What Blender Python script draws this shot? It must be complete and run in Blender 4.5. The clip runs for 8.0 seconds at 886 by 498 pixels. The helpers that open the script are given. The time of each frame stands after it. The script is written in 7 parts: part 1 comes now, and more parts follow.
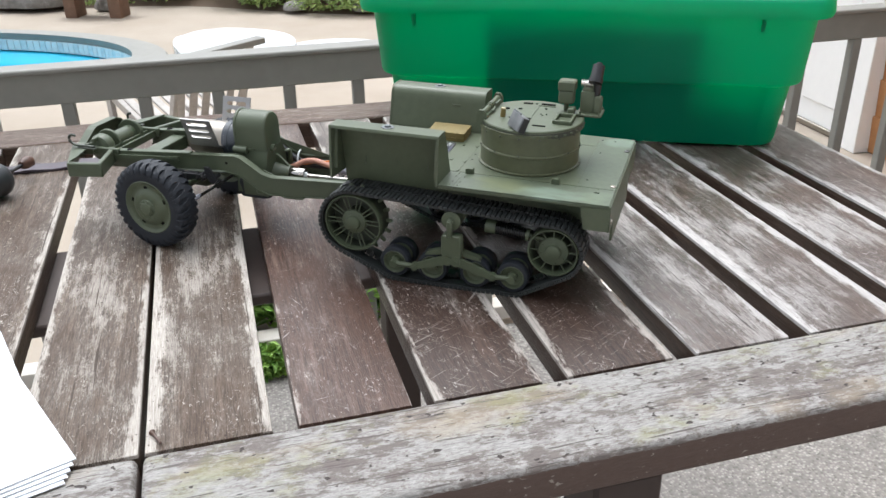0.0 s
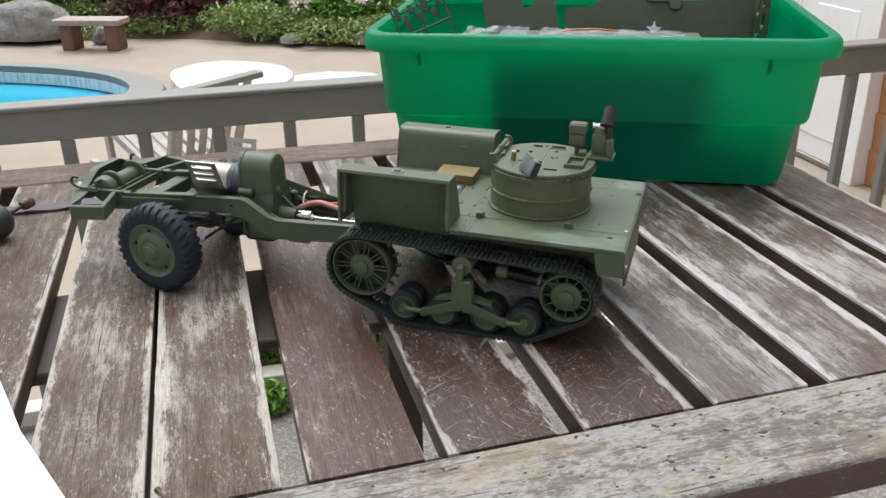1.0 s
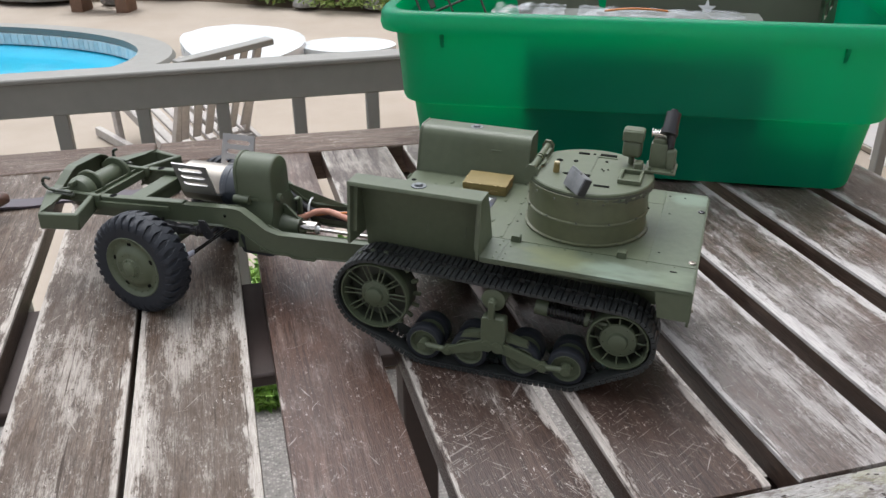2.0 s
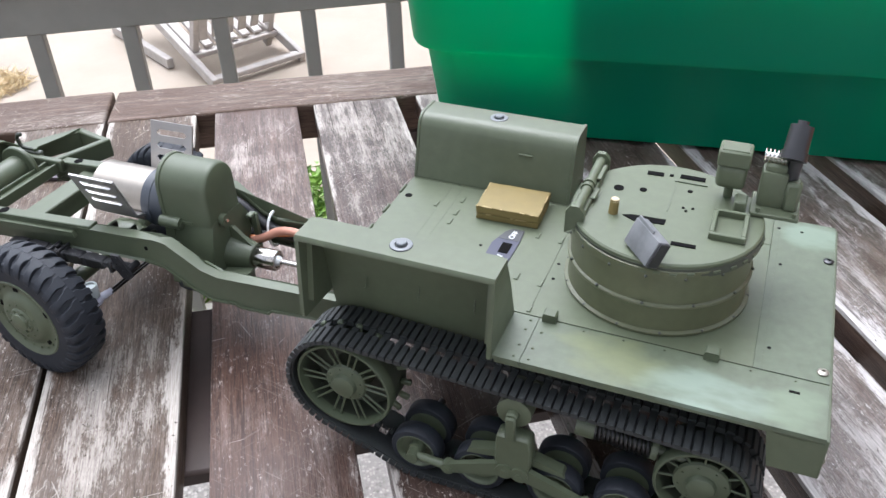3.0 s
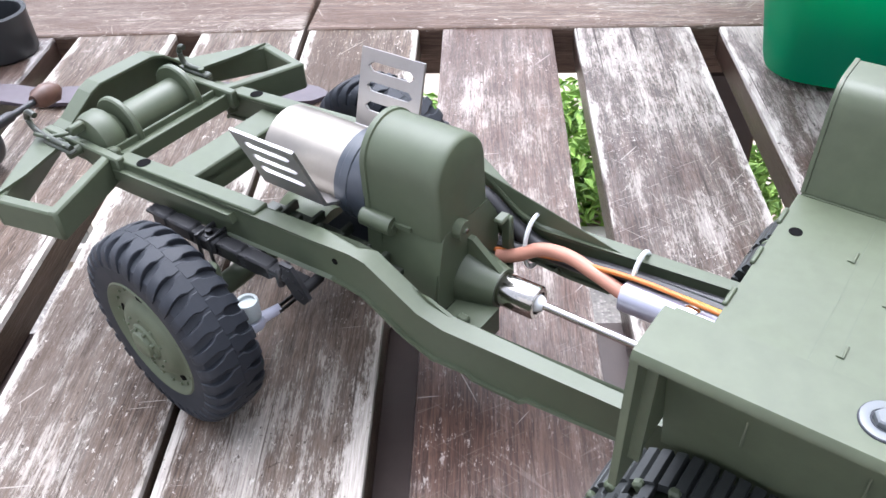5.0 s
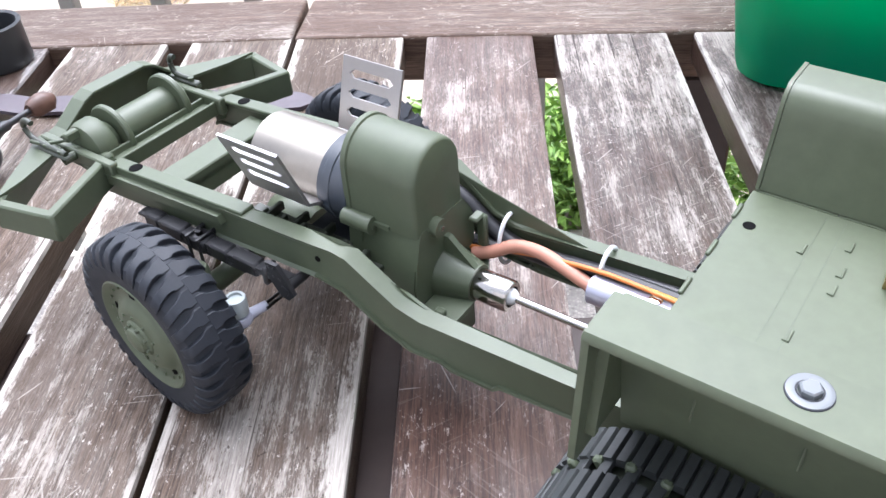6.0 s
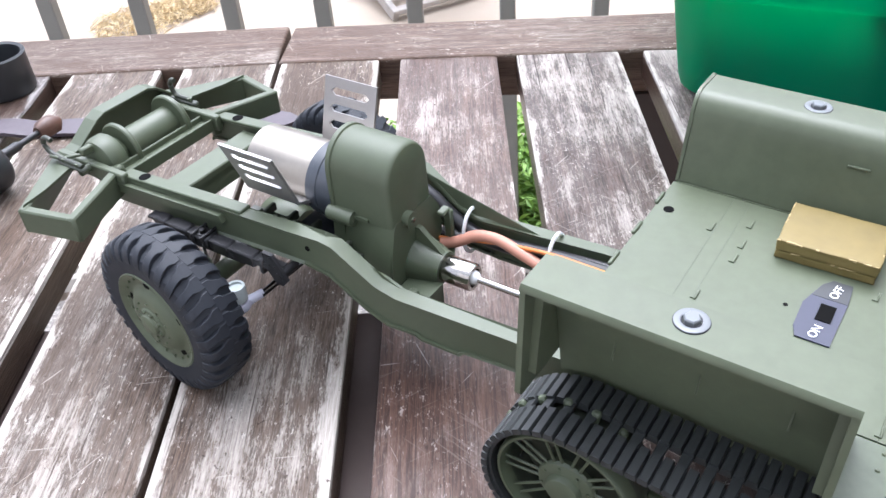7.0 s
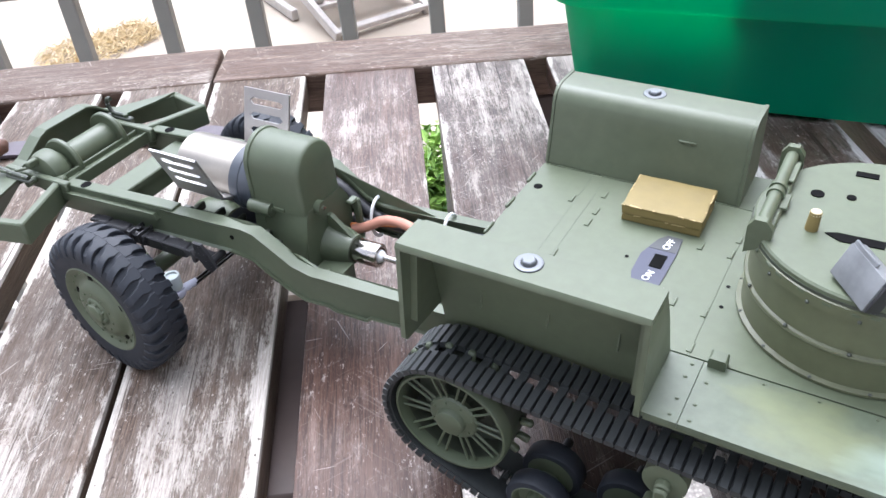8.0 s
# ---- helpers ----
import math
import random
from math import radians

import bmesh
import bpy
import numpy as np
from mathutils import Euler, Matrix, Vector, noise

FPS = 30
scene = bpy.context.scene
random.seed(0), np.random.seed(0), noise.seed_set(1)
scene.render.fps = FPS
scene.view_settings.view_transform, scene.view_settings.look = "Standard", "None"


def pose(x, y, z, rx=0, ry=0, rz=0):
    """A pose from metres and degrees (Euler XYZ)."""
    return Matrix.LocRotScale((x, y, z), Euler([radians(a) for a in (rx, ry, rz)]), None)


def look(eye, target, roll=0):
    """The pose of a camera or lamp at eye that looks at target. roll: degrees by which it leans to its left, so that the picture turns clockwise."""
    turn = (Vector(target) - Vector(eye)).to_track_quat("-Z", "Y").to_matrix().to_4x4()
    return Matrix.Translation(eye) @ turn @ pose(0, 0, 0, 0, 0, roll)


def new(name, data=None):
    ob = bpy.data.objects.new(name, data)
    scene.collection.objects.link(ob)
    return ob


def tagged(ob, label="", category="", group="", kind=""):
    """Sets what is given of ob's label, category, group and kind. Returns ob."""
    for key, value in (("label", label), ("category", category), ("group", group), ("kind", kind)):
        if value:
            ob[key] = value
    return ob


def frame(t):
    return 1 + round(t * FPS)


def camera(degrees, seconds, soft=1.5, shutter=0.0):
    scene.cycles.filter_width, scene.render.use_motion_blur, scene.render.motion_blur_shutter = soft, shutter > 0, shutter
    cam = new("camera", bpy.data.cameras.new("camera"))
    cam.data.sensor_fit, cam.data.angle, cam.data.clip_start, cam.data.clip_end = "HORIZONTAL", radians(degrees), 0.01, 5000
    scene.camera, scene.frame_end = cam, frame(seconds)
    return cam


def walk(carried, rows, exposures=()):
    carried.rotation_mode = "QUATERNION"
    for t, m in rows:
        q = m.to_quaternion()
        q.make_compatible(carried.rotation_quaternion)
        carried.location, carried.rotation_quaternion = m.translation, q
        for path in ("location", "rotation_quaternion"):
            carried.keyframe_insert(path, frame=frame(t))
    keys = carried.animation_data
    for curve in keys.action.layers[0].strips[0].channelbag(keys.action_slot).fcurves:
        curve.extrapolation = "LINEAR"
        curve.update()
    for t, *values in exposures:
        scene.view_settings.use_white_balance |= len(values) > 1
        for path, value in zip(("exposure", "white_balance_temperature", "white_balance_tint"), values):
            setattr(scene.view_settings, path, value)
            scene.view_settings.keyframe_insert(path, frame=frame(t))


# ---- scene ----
cam = camera(55.0, 8.0)
PATH = [
    (0, (0.031, -0.074, 1.548), (0.002, 1.718, 0.662), -1.1),
    (0.5, (0.022, -0.115, 1.567), (0.004, 1.699, 0.723), -1.3),
    (1, (0.013, -0.051, 1.557), (-0.002, 1.772, 0.733), -1.0),
    (1.5, (0.002, 0.022, 1.554), (-0.021, 1.837, 0.714), -0.7),
    (1.7, (-0.009, 0.052, 1.552), (-0.04, 1.858, 0.694), -0.4),
    (2.8, (0.02, 0.352, 1.545), (-0.087, 2.037, 0.473), -2.4),
    (3, (0.02, 0.423, 1.538), (-0.127, 2.065, 0.406), -2.2),
    (3.5, (-0.025, 0.598, 1.466), (-0.324, 2.121, 0.204), -3.4),
    (4, (-0.071, 0.664, 1.427), (-0.537, 2.12, 0.138), -4.0),
    (4.5, (-0.096, 0.679, 1.429), (-0.633, 2.121, 0.152), -3.8),
    (4.7, (-0.102, 0.681, 1.431), (-0.644, 2.12, 0.152), -4.2),
    (5.8, (-0.097, 0.675, 1.434), (-0.637, 2.119, 0.162), -4.4),
    (6, (-0.086, 0.664, 1.443), (-0.619, 2.116, 0.175), -4.6),
    (6.5, (-0.067, 0.624, 1.461), (-0.588, 2.098, 0.214), -4.8),
    (7, (-0.057, 0.599, 1.474), (-0.558, 2.095, 0.244), -4.9),
    (7.5, (-0.021, 0.557, 1.49), (-0.485, 2.078, 0.277), -5.4),
    (8, (0.0, 0.533, 1.499), (-0.415, 2.076, 0.296), -5.7),
]
walk(cam, [(t, look(eye, target, roll)) for t, eye, target, roll in PATH],
     exposures=[(0.0, 1.12, 6080, 8.5), (0.5, 0.87, 6170, 8.5), (1.7, 0.80, 6190, 10.5), (2.8, 1.34, 5930, 12), (3.5, 1.78, 5790, 14.5), (4.5, 1.88, 5780, 15), (6.0, 1.90, 5780, 15), (6.6, 1.82, 5780, 15), (8.0, 1.84, 5740, 14)])

# ---- world and light ----
world = bpy.data.worlds.new("overcast_sky")
scene.world = world
world.use_nodes = True
wt = world.node_tree
sky = wt.nodes.new("ShaderNodeTexSky")
sky.sky_type = "NISHITA"
sky.sun_disc = False
sky.sun_elevation = radians(67)
sky.sun_rotation = radians(-20)
sky.air_density, sky.dust_density, sky.ozone_density = 1.0, 6.0, 1.0
hsv = wt.nodes.new("ShaderNodeHueSaturation")
hsv.inputs["Saturation"].default_value = 0.20
wt.links.new(sky.outputs[0], hsv.inputs["Color"])
wt.links.new(hsv.outputs[0], wt.nodes["Background"].inputs["Color"])
wt.nodes["Background"].inputs["Strength"].default_value = 0.12

sun_data = bpy.data.lights.new("sun", "SUN")
sun_data.energy = 1.0
sun_data.angle = radians(75)
sun_data.color = (1.0, 0.985, 0.96)
sun = new("sun", sun_data)
sun.matrix_world = look((-1.6, 2.1, 6.3), (0, 0, 0))


# ---- materials ----
def nodes_of(name, rough=0.5, metal=0.0, spec=0.5):
    m = bpy.data.materials.new(name)
    m.use_nodes = True
    nt = m.node_tree
    b = nt.nodes["Principled BSDF"]
    b.inputs["Roughness"].default_value = rough
    b.inputs["Metallic"].default_value = metal
    b.inputs["Specular IOR Level"].default_value = spec
    return m, nt, b


def ramp(nt, src, stops):
    r = nt.nodes.new("ShaderNodeValToRGB")
    e = r.color_ramp.elements
    while len(e) < len(stops):
        e.new(0.5)
    for k, (p, c) in zip(e, stops):
        k.position = p
        k.color = (*c, 1) if len(c) == 3 else c
    nt.links.new(src, r.inputs[0])
    return r.outputs[0]


def coords(nt, scale=(1, 1, 1), spread=0.0, space="Object"):
    t = nt.nodes.new("ShaderNodeTexCoord")
    out = t.outputs[space]
    if spread:
        oi = nt.nodes.new("ShaderNodeObjectInfo")
        mul = nt.nodes.new("ShaderNodeMath")
        mul.operation = "MULTIPLY"
        mul.inputs[1].default_value = spread
        nt.links.new(oi.outputs["Random"], mul.inputs[0])
        add = nt.nodes.new("ShaderNodeVectorMath")
        add.operation = "ADD"
        nt.links.new(out, add.inputs[0])
        nt.links.new(mul.outputs[0], add.inputs[1])
        out = add.outputs[0]
    mp = nt.nodes.new("ShaderNodeMapping")
    mp.inputs["Scale"].default_value = scale
    nt.links.new(out, mp.inputs[0])
    return mp.outputs[0]


def noise_tex(nt, vec, scale, detail=6, rough=0.6):
    n = nt.nodes.new("ShaderNodeTexNoise")
    n.inputs["Scale"].default_value = scale
    n.inputs["Detail"].default_value = detail
    n.inputs["Roughness"].default_value = rough
    nt.links.new(vec, n.inputs["Vector"])
    return n.outputs["Fac"]


def mix(nt, fac, a, b, mode="MIX"):
    m = nt.nodes.new("ShaderNodeMix")
    m.data_type = "RGBA"
    m.blend_type = mode
    for sock, v in ((m.inputs[0], fac), (m.inputs[6], a), (m.inputs[7], b)):
        if isinstance(v, (int, float)):
            sock.default_value = v
        elif isinstance(v, tuple):
            sock.default_value = (*v, 1)
        else:
            nt.links.new(v, sock)
    return m.outputs[2]


def maths(nt, op, a, b):
    m = nt.nodes.new("ShaderNodeMath")
    m.operation = op
    for sock, v in zip(m.inputs, (a, b)):
        if isinstance(v, (int, float)):
            sock.default_value = v
        else:
            nt.links.new(v, sock)
    return m.outputs[0]


def bump(nt, bsdf, height, strength, dist):
    b = nt.nodes.new("ShaderNodeBump")
    b.inputs["Strength"].default_value = strength
    b.inputs["Distance"].default_value = dist
    nt.links.new(height, b.inputs["Height"])
    nt.links.new(b.outputs[0], bsdf.inputs["Normal"])


def plain(name, color, rough=0.5, metal=0.0, vary=0.15, scale=60, bumps=0.15, dist=0.0004, space="Object", spec=0.5):
    """A surface with fine mottling at two scales and a light relief."""
    m, nt, b = nodes_of(name, rough, metal, spec)
    v = coords(nt, space=space)
    fine = noise_tex(nt, v, scale, 5)
    broad = noise_tex(nt, v, scale / 9, 3)
    both = maths(nt, "ADD", maths(nt, "MULTIPLY", fine, 0.5), maths(nt, "MULTIPLY", broad, 0.5))
    lo = tuple(c * (1 - vary) for c in color)
    hi = tuple(min(1, c * (1 + vary)) for c in color)
    nt.links.new(ramp(nt, both, [(0.3, lo), (0.7, hi)]), b.inputs["Base Color"])
    rr = ramp(nt, broad, [(0.3, (max(0, rough - 0.08),) * 3), (0.7, (min(1, rough + 0.08),) * 3)])
    nt.links.new(rr, b.inputs["Roughness"])
    if bumps:
        bump(nt, b, fine, bumps, dist)
    return m


def weathered_wood(name, brown, dark, pale, amount, along="Y", gloss=0.5, half=0.0, depth=0.004, slope=0.0, flecks=0.8, spec=0.16, brush=0.0):
    """Stained timber whose finish has flaked to grey along the grain; long in its own local axis. half: where its worn long edges lie."""
    m, nt, b = nodes_of(name, gloss, 0.0, spec)
    def sc(k):
        return (1, k, 1) if along == "Y" else (k, 1, 1)
    v = coords(nt, sc(0.05), 7.0)
    vf = coords(nt, sc(0.20), 5.0)
    vp = coords(nt, sc(0.4), 3.0)
    grain = noise_tex(nt, v, 880, 3, 0.65)
    streak = noise_tex(nt, v, 130, 6, 0.75)
    flake = noise_tex(nt, vf, 780, 4, 0.78)
    mid = noise_tex(nt, vf, 110, 5, 0.7)
    patch = noise_tex(nt, vp, 13, 6, 0.7)
    tone = noise_tex(nt, vp, 6, 4)
    base = mix(nt, ramp(nt, grain, [(0.38, (0, 0, 0)), (0.60, (1, 1, 1))]), dark, brown)
    base = mix(nt, ramp(nt, streak, [(0.50, (0, 0, 0)), (0.68, (0.7, 0.7, 0.7))]), base, tuple(c * k for c, k in zip(brown, (1.75, 1.85, 1.9))))
    base = mix(nt, ramp(nt, tone, [(0.40, (0, 0, 0)), (0.68, (0.8, 0.8, 0.8))]), base, tuple(c * 0.6 for c in brown))
    wear = maths(nt, "ADD", maths(nt, "MULTIPLY", flake, 0.36), maths(nt, "MULTIPLY", streak, 0.28))
    wear = maths(nt, "ADD", wear, maths(nt, "MULTIPLY", mid, 0.36))
    wear = maths(nt, "ADD", wear, maths(nt, "MULTIPLY", maths(nt, "SUBTRACT", patch, 0.5), 0.85))
    wear = maths(nt, "ADD", wear, maths(nt, "MULTIPLY", maths(nt, "SUBTRACT", grain, 0.5), 0.16))
    sep = nt.nodes.new("ShaderNodeSeparateXYZ")
    tc = nt.nodes.new("ShaderNodeTexCoord")
    nt.links.new(tc.outputs["Object"], sep.inputs[0])
    if half:
        edge = maths(nt, "SUBTRACT", maths(nt, "ABSOLUTE", sep.outputs["X"], 0), half)
        wear = maths(nt, "ADD", wear, maths(nt, "MULTIPLY", maths(nt, "MAXIMUM", edge, 0.0), 7.0))
    # pale wear ramps along the board, also standing in for shade and sheen
    if slope:
        wear = maths(nt, "ADD", wear, maths(nt, "MULTIPLY", sep.outputs["Y"], slope))
    # the sides of a board keep their stain
    wear = maths(nt, "SUBTRACT", wear, maths(nt, "LESS_THAN", sep.outputs["Z"], -depth))
    cut = 0.635 - 0.115 * amount
    mask = ramp(nt, wear, [(cut, (0, 0, 0)), (cut + 0.035, (0.60,) * 3), (cut + 0.12, (1, 1, 1))])
    if half:
        # finish gone to bare fibre along the arrises, with a ragged border
        rag = maths(nt, "ADD", maths(nt, "MULTIPLY", maths(nt, "SUBTRACT", mid, 0.5), 0.034), maths(nt, "MULTIPLY", maths(nt, "SUBTRACT", patch, 0.5), 0.040))
        rag = maths(nt, "ADD", maths(nt, "ADD", edge, rag), maths(nt, "MULTIPLY", maths(nt, "SUBTRACT", flake, 0.5), 0.010))
        bare = maths(nt, "MULTIPLY", ramp(nt, rag, [(0.0055, (0, 0, 0)), (0.0066, (1, 1, 1))]), maths(nt, "GREATER_THAN", sep.outputs["Z"], -depth))
    soft = ramp(nt, wear, [(cut - 0.14, (0, 0, 0)), (cut + 0.06, (1, 1, 1))])
    col = mix(nt, maths(nt, "MULTIPLY", soft, 0.22), base, pale)
    worn = mix(nt, ramp(nt, grain, [(0.35, (0, 0, 0)), (0.65, (1, 1, 1))]), tuple(c * 0.78 for c in pale), tuple(min(1, c * 1.25) for c in pale))
    col = mix(nt, maths(nt, "MULTIPLY", mask, 0.56), col, worn)
    if half:
        col = mix(nt, maths(nt, "MULTIPLY", bare, 0.75), col, worn)
        mask = maths(nt, "MAXIMUM", mask, bare)
    # fine pale flecks all over, dark drying cracks along the grain
    speck = noise_tex(nt, coords(nt, sc(0.22), 9.0), 900, 2, 0.6)
    gate = ramp(nt, mid, [(0.46, (0.05,) * 3), (0.60, (1, 1, 1))])
    top = maths(nt, "GREATER_THAN", sep.outputs["Z"], -depth)
    speck = maths(nt, "MULTIPLY", ramp(nt, speck, [(0.64, (0, 0, 0)), (0.70, (flecks,) * 3)]), maths(nt, "MULTIPLY", gate, top))
    col = mix(nt, speck, col, pale)
    # scuffed spots in loose groups
    scuff = noise_tex(nt, coords(nt, sc(0.42), 19.0), 300, 5, 0.8)
    group = noise_tex(nt, coords(nt, sc(0.6), 21.0), 24, 4, 0.65)
    scuff = maths(nt, "MULTIPLY", ramp(nt, scuff, [(0.595, (0, 0, 0)), (0.62, (min(0.9, flecks * 1.5),) * 3)]), maths(nt, "MULTIPLY", ramp(nt, group, [(0.47, (0, 0, 0)), (0.57, (1, 1, 1))]), top))
    col = mix(nt, scuff, col, tuple(min(1, c * 1.15) for c in pale))
    # small dents that have kept dirt
    dent = noise_tex(nt, coords(nt, sc(0.7), 27.0), 300, 2, 0.5)
    col = mix(nt, maths(nt, "MULTIPLY", ramp(nt, dent, [(0.69, (0, 0, 0)), (0.71, (0.75,) * 3)]), top), col, dark)
    crack = noise_tex(nt, coords(nt, sc(0.02), 13.0), 260, 2, 0.5)
    col = mix(nt, ramp(nt, crack, [(0.66, (0, 0, 0)), (0.70, (0.8,) * 3)]), col, dark)
    # thin scratches that run across the grain at several angles
    for turn, seed, count, cut_at, most in ((38, 17.0, 480, 0.77, 0.5), (-24, 23.0, 480, 0.77, 0.5), (84, 31.0, 480, 0.77, 0.5), (62, 37.0, 900, 0.70, brush), (-48, 41.0, 900, 0.70, brush)):
        if not most:
            continue
        vs = coords(nt, (1, 1, 1), seed)
        mp = nt.nodes.new("ShaderNodeMapping")
        mp.inputs["Rotation"].default_value = (0, 0, radians(turn))
        nt.links.new(vs, mp.inputs[0])
        st = nt.nodes.new("ShaderNodeMapping")
        st.inputs["Scale"].default_value = (1, 0.035, 1)
        nt.links.new(mp.outputs[0], st.inputs[0])
        line = noise_tex(nt, st.outputs[0], count, 1, 0.4)
        line = maths(nt, "MULTIPLY", ramp(nt, line, [(cut_at, (0, 0, 0)), (cut_at + 0.02, (most,) * 3)]), top)
        col = mix(nt, line, col, pale)
    nt.links.new(col, b.inputs["Base Color"])
    nt.links.new(ramp(nt, mask, [(0.0, (gloss,) * 3), (1.0, (0.8,) * 3)]), b.inputs["Roughness"])
    h = maths(nt, "ADD", grain, maths(nt, "MULTIPLY", mask, -0.8))
    bump(nt, b, h, 0.8, 0.0007)
    return m


def bleached_board(name):
    """Top bleached to mottled grey with stain left in patches, dark pits, moss and tan rot; the sides still brown."""
    m, nt, b = nodes_of(name, 0.75)
    def sc(k):
        return (k, 1, 1)
    v = coords(nt, sc(0.16), 6.0)
    vm = coords(nt, sc(0.45), 4.0)
    vs = coords(nt, sc(0.6), 2.0)
    fibre = noise_tex(nt, v, 560, 5, 0.75)
    mottle = noise_tex(nt, vm, 120, 7, 0.8)
    patch = noise_tex(nt, vm, 20, 5, 0.6)
    pit = noise_tex(nt, vs, 130, 2, 0.5)
    col = mix(nt, ramp(nt, fibre, [(0.35, (0, 0, 0)), (0.65, (1, 1, 1))]), (0.155, 0.148, 0.14), (0.37, 0.355, 0.335))
    left = maths(nt, "ADD", maths(nt, "MULTIPLY", mottle, 0.68), maths(nt, "MULTIPLY", patch, 0.32))
    left = maths(nt, "ADD", left, maths(nt, "MULTIPLY", maths(nt, "SUBTRACT", fibre, 0.5), 0.25))
    stain = mix(nt, fibre, (0.050, 0.038, 0.034), (0.17, 0.14, 0.125))
    col = mix(nt, ramp(nt, left, [(0.485, (0, 0, 0)), (0.535, (0.9,) * 3)]), col, stain)
    tan = noise_tex(nt, vs, 11, 5, 0.6)
    col = mix(nt, ramp(nt, tan, [(0.54, (0, 0, 0)), (0.68, (0.5,) * 3)]), col, (0.30, 0.24, 0.16))
    moss = noise_tex(nt, vs, 17, 6, 0.7)
    col = mix(nt, ramp(nt, moss, [(0.54, (0, 0, 0)), (0.66, (0.45,) * 3)]), col, (0.20, 0.20, 0.075))
    col = mix(nt, ramp(nt, pit, [(0.685, (0, 0, 0)), (0.70, (1, 1, 1))]), col, (0.03, 0.022, 0.018))
    crack = noise_tex(nt, coords(nt, sc(0.05), 9.0), 330, 3, 0.6)
    col = mix(nt, ramp(nt, crack, [(0.60, (0, 0, 0)), (0.66, (0.85,) * 3)]), col, (0.06, 0.047, 0.04))
    sep = nt.nodes.new("ShaderNodeSeparateXYZ")
    tc = nt.nodes.new("ShaderNodeTexCoord")
    nt.links.new(tc.outputs["Object"], sep.inputs[0])
    low = maths(nt, "ADD", sep.outputs["Z"], maths(nt, "MULTIPLY", maths(nt, "SUBTRACT", mottle, 0.5), 0.012))
    brown = mix(nt, fibre, (0.050, 0.030, 0.024), (0.135, 0.092, 0.074))
    chip = noise_tex(nt, coords(nt, (0.5, 1, 1), 5.0), 240, 3, 0.6)
    brown = mix(nt, ramp(nt, chip, [(0.66, (0, 0, 0)), (0.70, (0.7,) * 3)]), brown, (0.34, 0.31, 0.27))
    col = mix(nt, maths(nt, "LESS_THAN", low, -0.006), col, brown)
    nt.links.new(col, b.inputs["Base Color"])
    bump(nt, b, maths(nt, "ADD", fibre, left), 0.7, 0.0009)
    return m


# the negative slope puts shade beside the bin into the far ends
M_SLAT = weathered_wood("weathered_slat", (0.086, 0.056, 0.042), (0.026, 0.016, 0.012), (0.42, 0.40, 0.385), 0.72, gloss=0.34, half=0.042, slope=-0.12, flecks=0.6, spec=0.45, brush=0.22)
# less worn slats, darkened further for the vehicle's shade and reflection
M_SLATDARK = weathered_wood("dark_shaded_slat", (0.066, 0.040, 0.030), (0.021, 0.013, 0.010), (0.42, 0.385, 0.35), 0.16, gloss=0.32, half=0.045, slope=0.40, flecks=0.5, spec=0.22, brush=0.3)
M_SLATWORN = weathered_wood("worn_slat", (0.110, 0.076, 0.055), (0.036, 0.024, 0.017), (0.42, 0.385, 0.345), 0.70, gloss=0.46, half=0.041, slope=-0.02, flecks=0.55, spec=0.13)
M_SLATRED = weathered_wood("red_slat", (0.088, 0.048, 0.034), (0.036, 0.019, 0.014), (0.43, 0.385, 0.35), 0.40, gloss=0.36, half=0.050, slope=0.20, flecks=0.40, spec=0.26, brush=0.10)
M_RIM = bleached_board("bleached_rim")
M_RIMFAR = weathered_wood("far_rim", (0.120, 0.076, 0.054), (0.050, 0.031, 0.023), (0.36, 0.32, 0.28), 0.46, along="X", gloss=0.5)
M_LEG = plain("leg_wood", (0.040, 0.025, 0.020), 0.6, scale=90)
M_OLIVE = plain("olive_paint", (0.082, 0.098, 0.060), 0.45, vary=0.13, scale=130, bumps=0.06, dist=0.0001, spec=0.42)


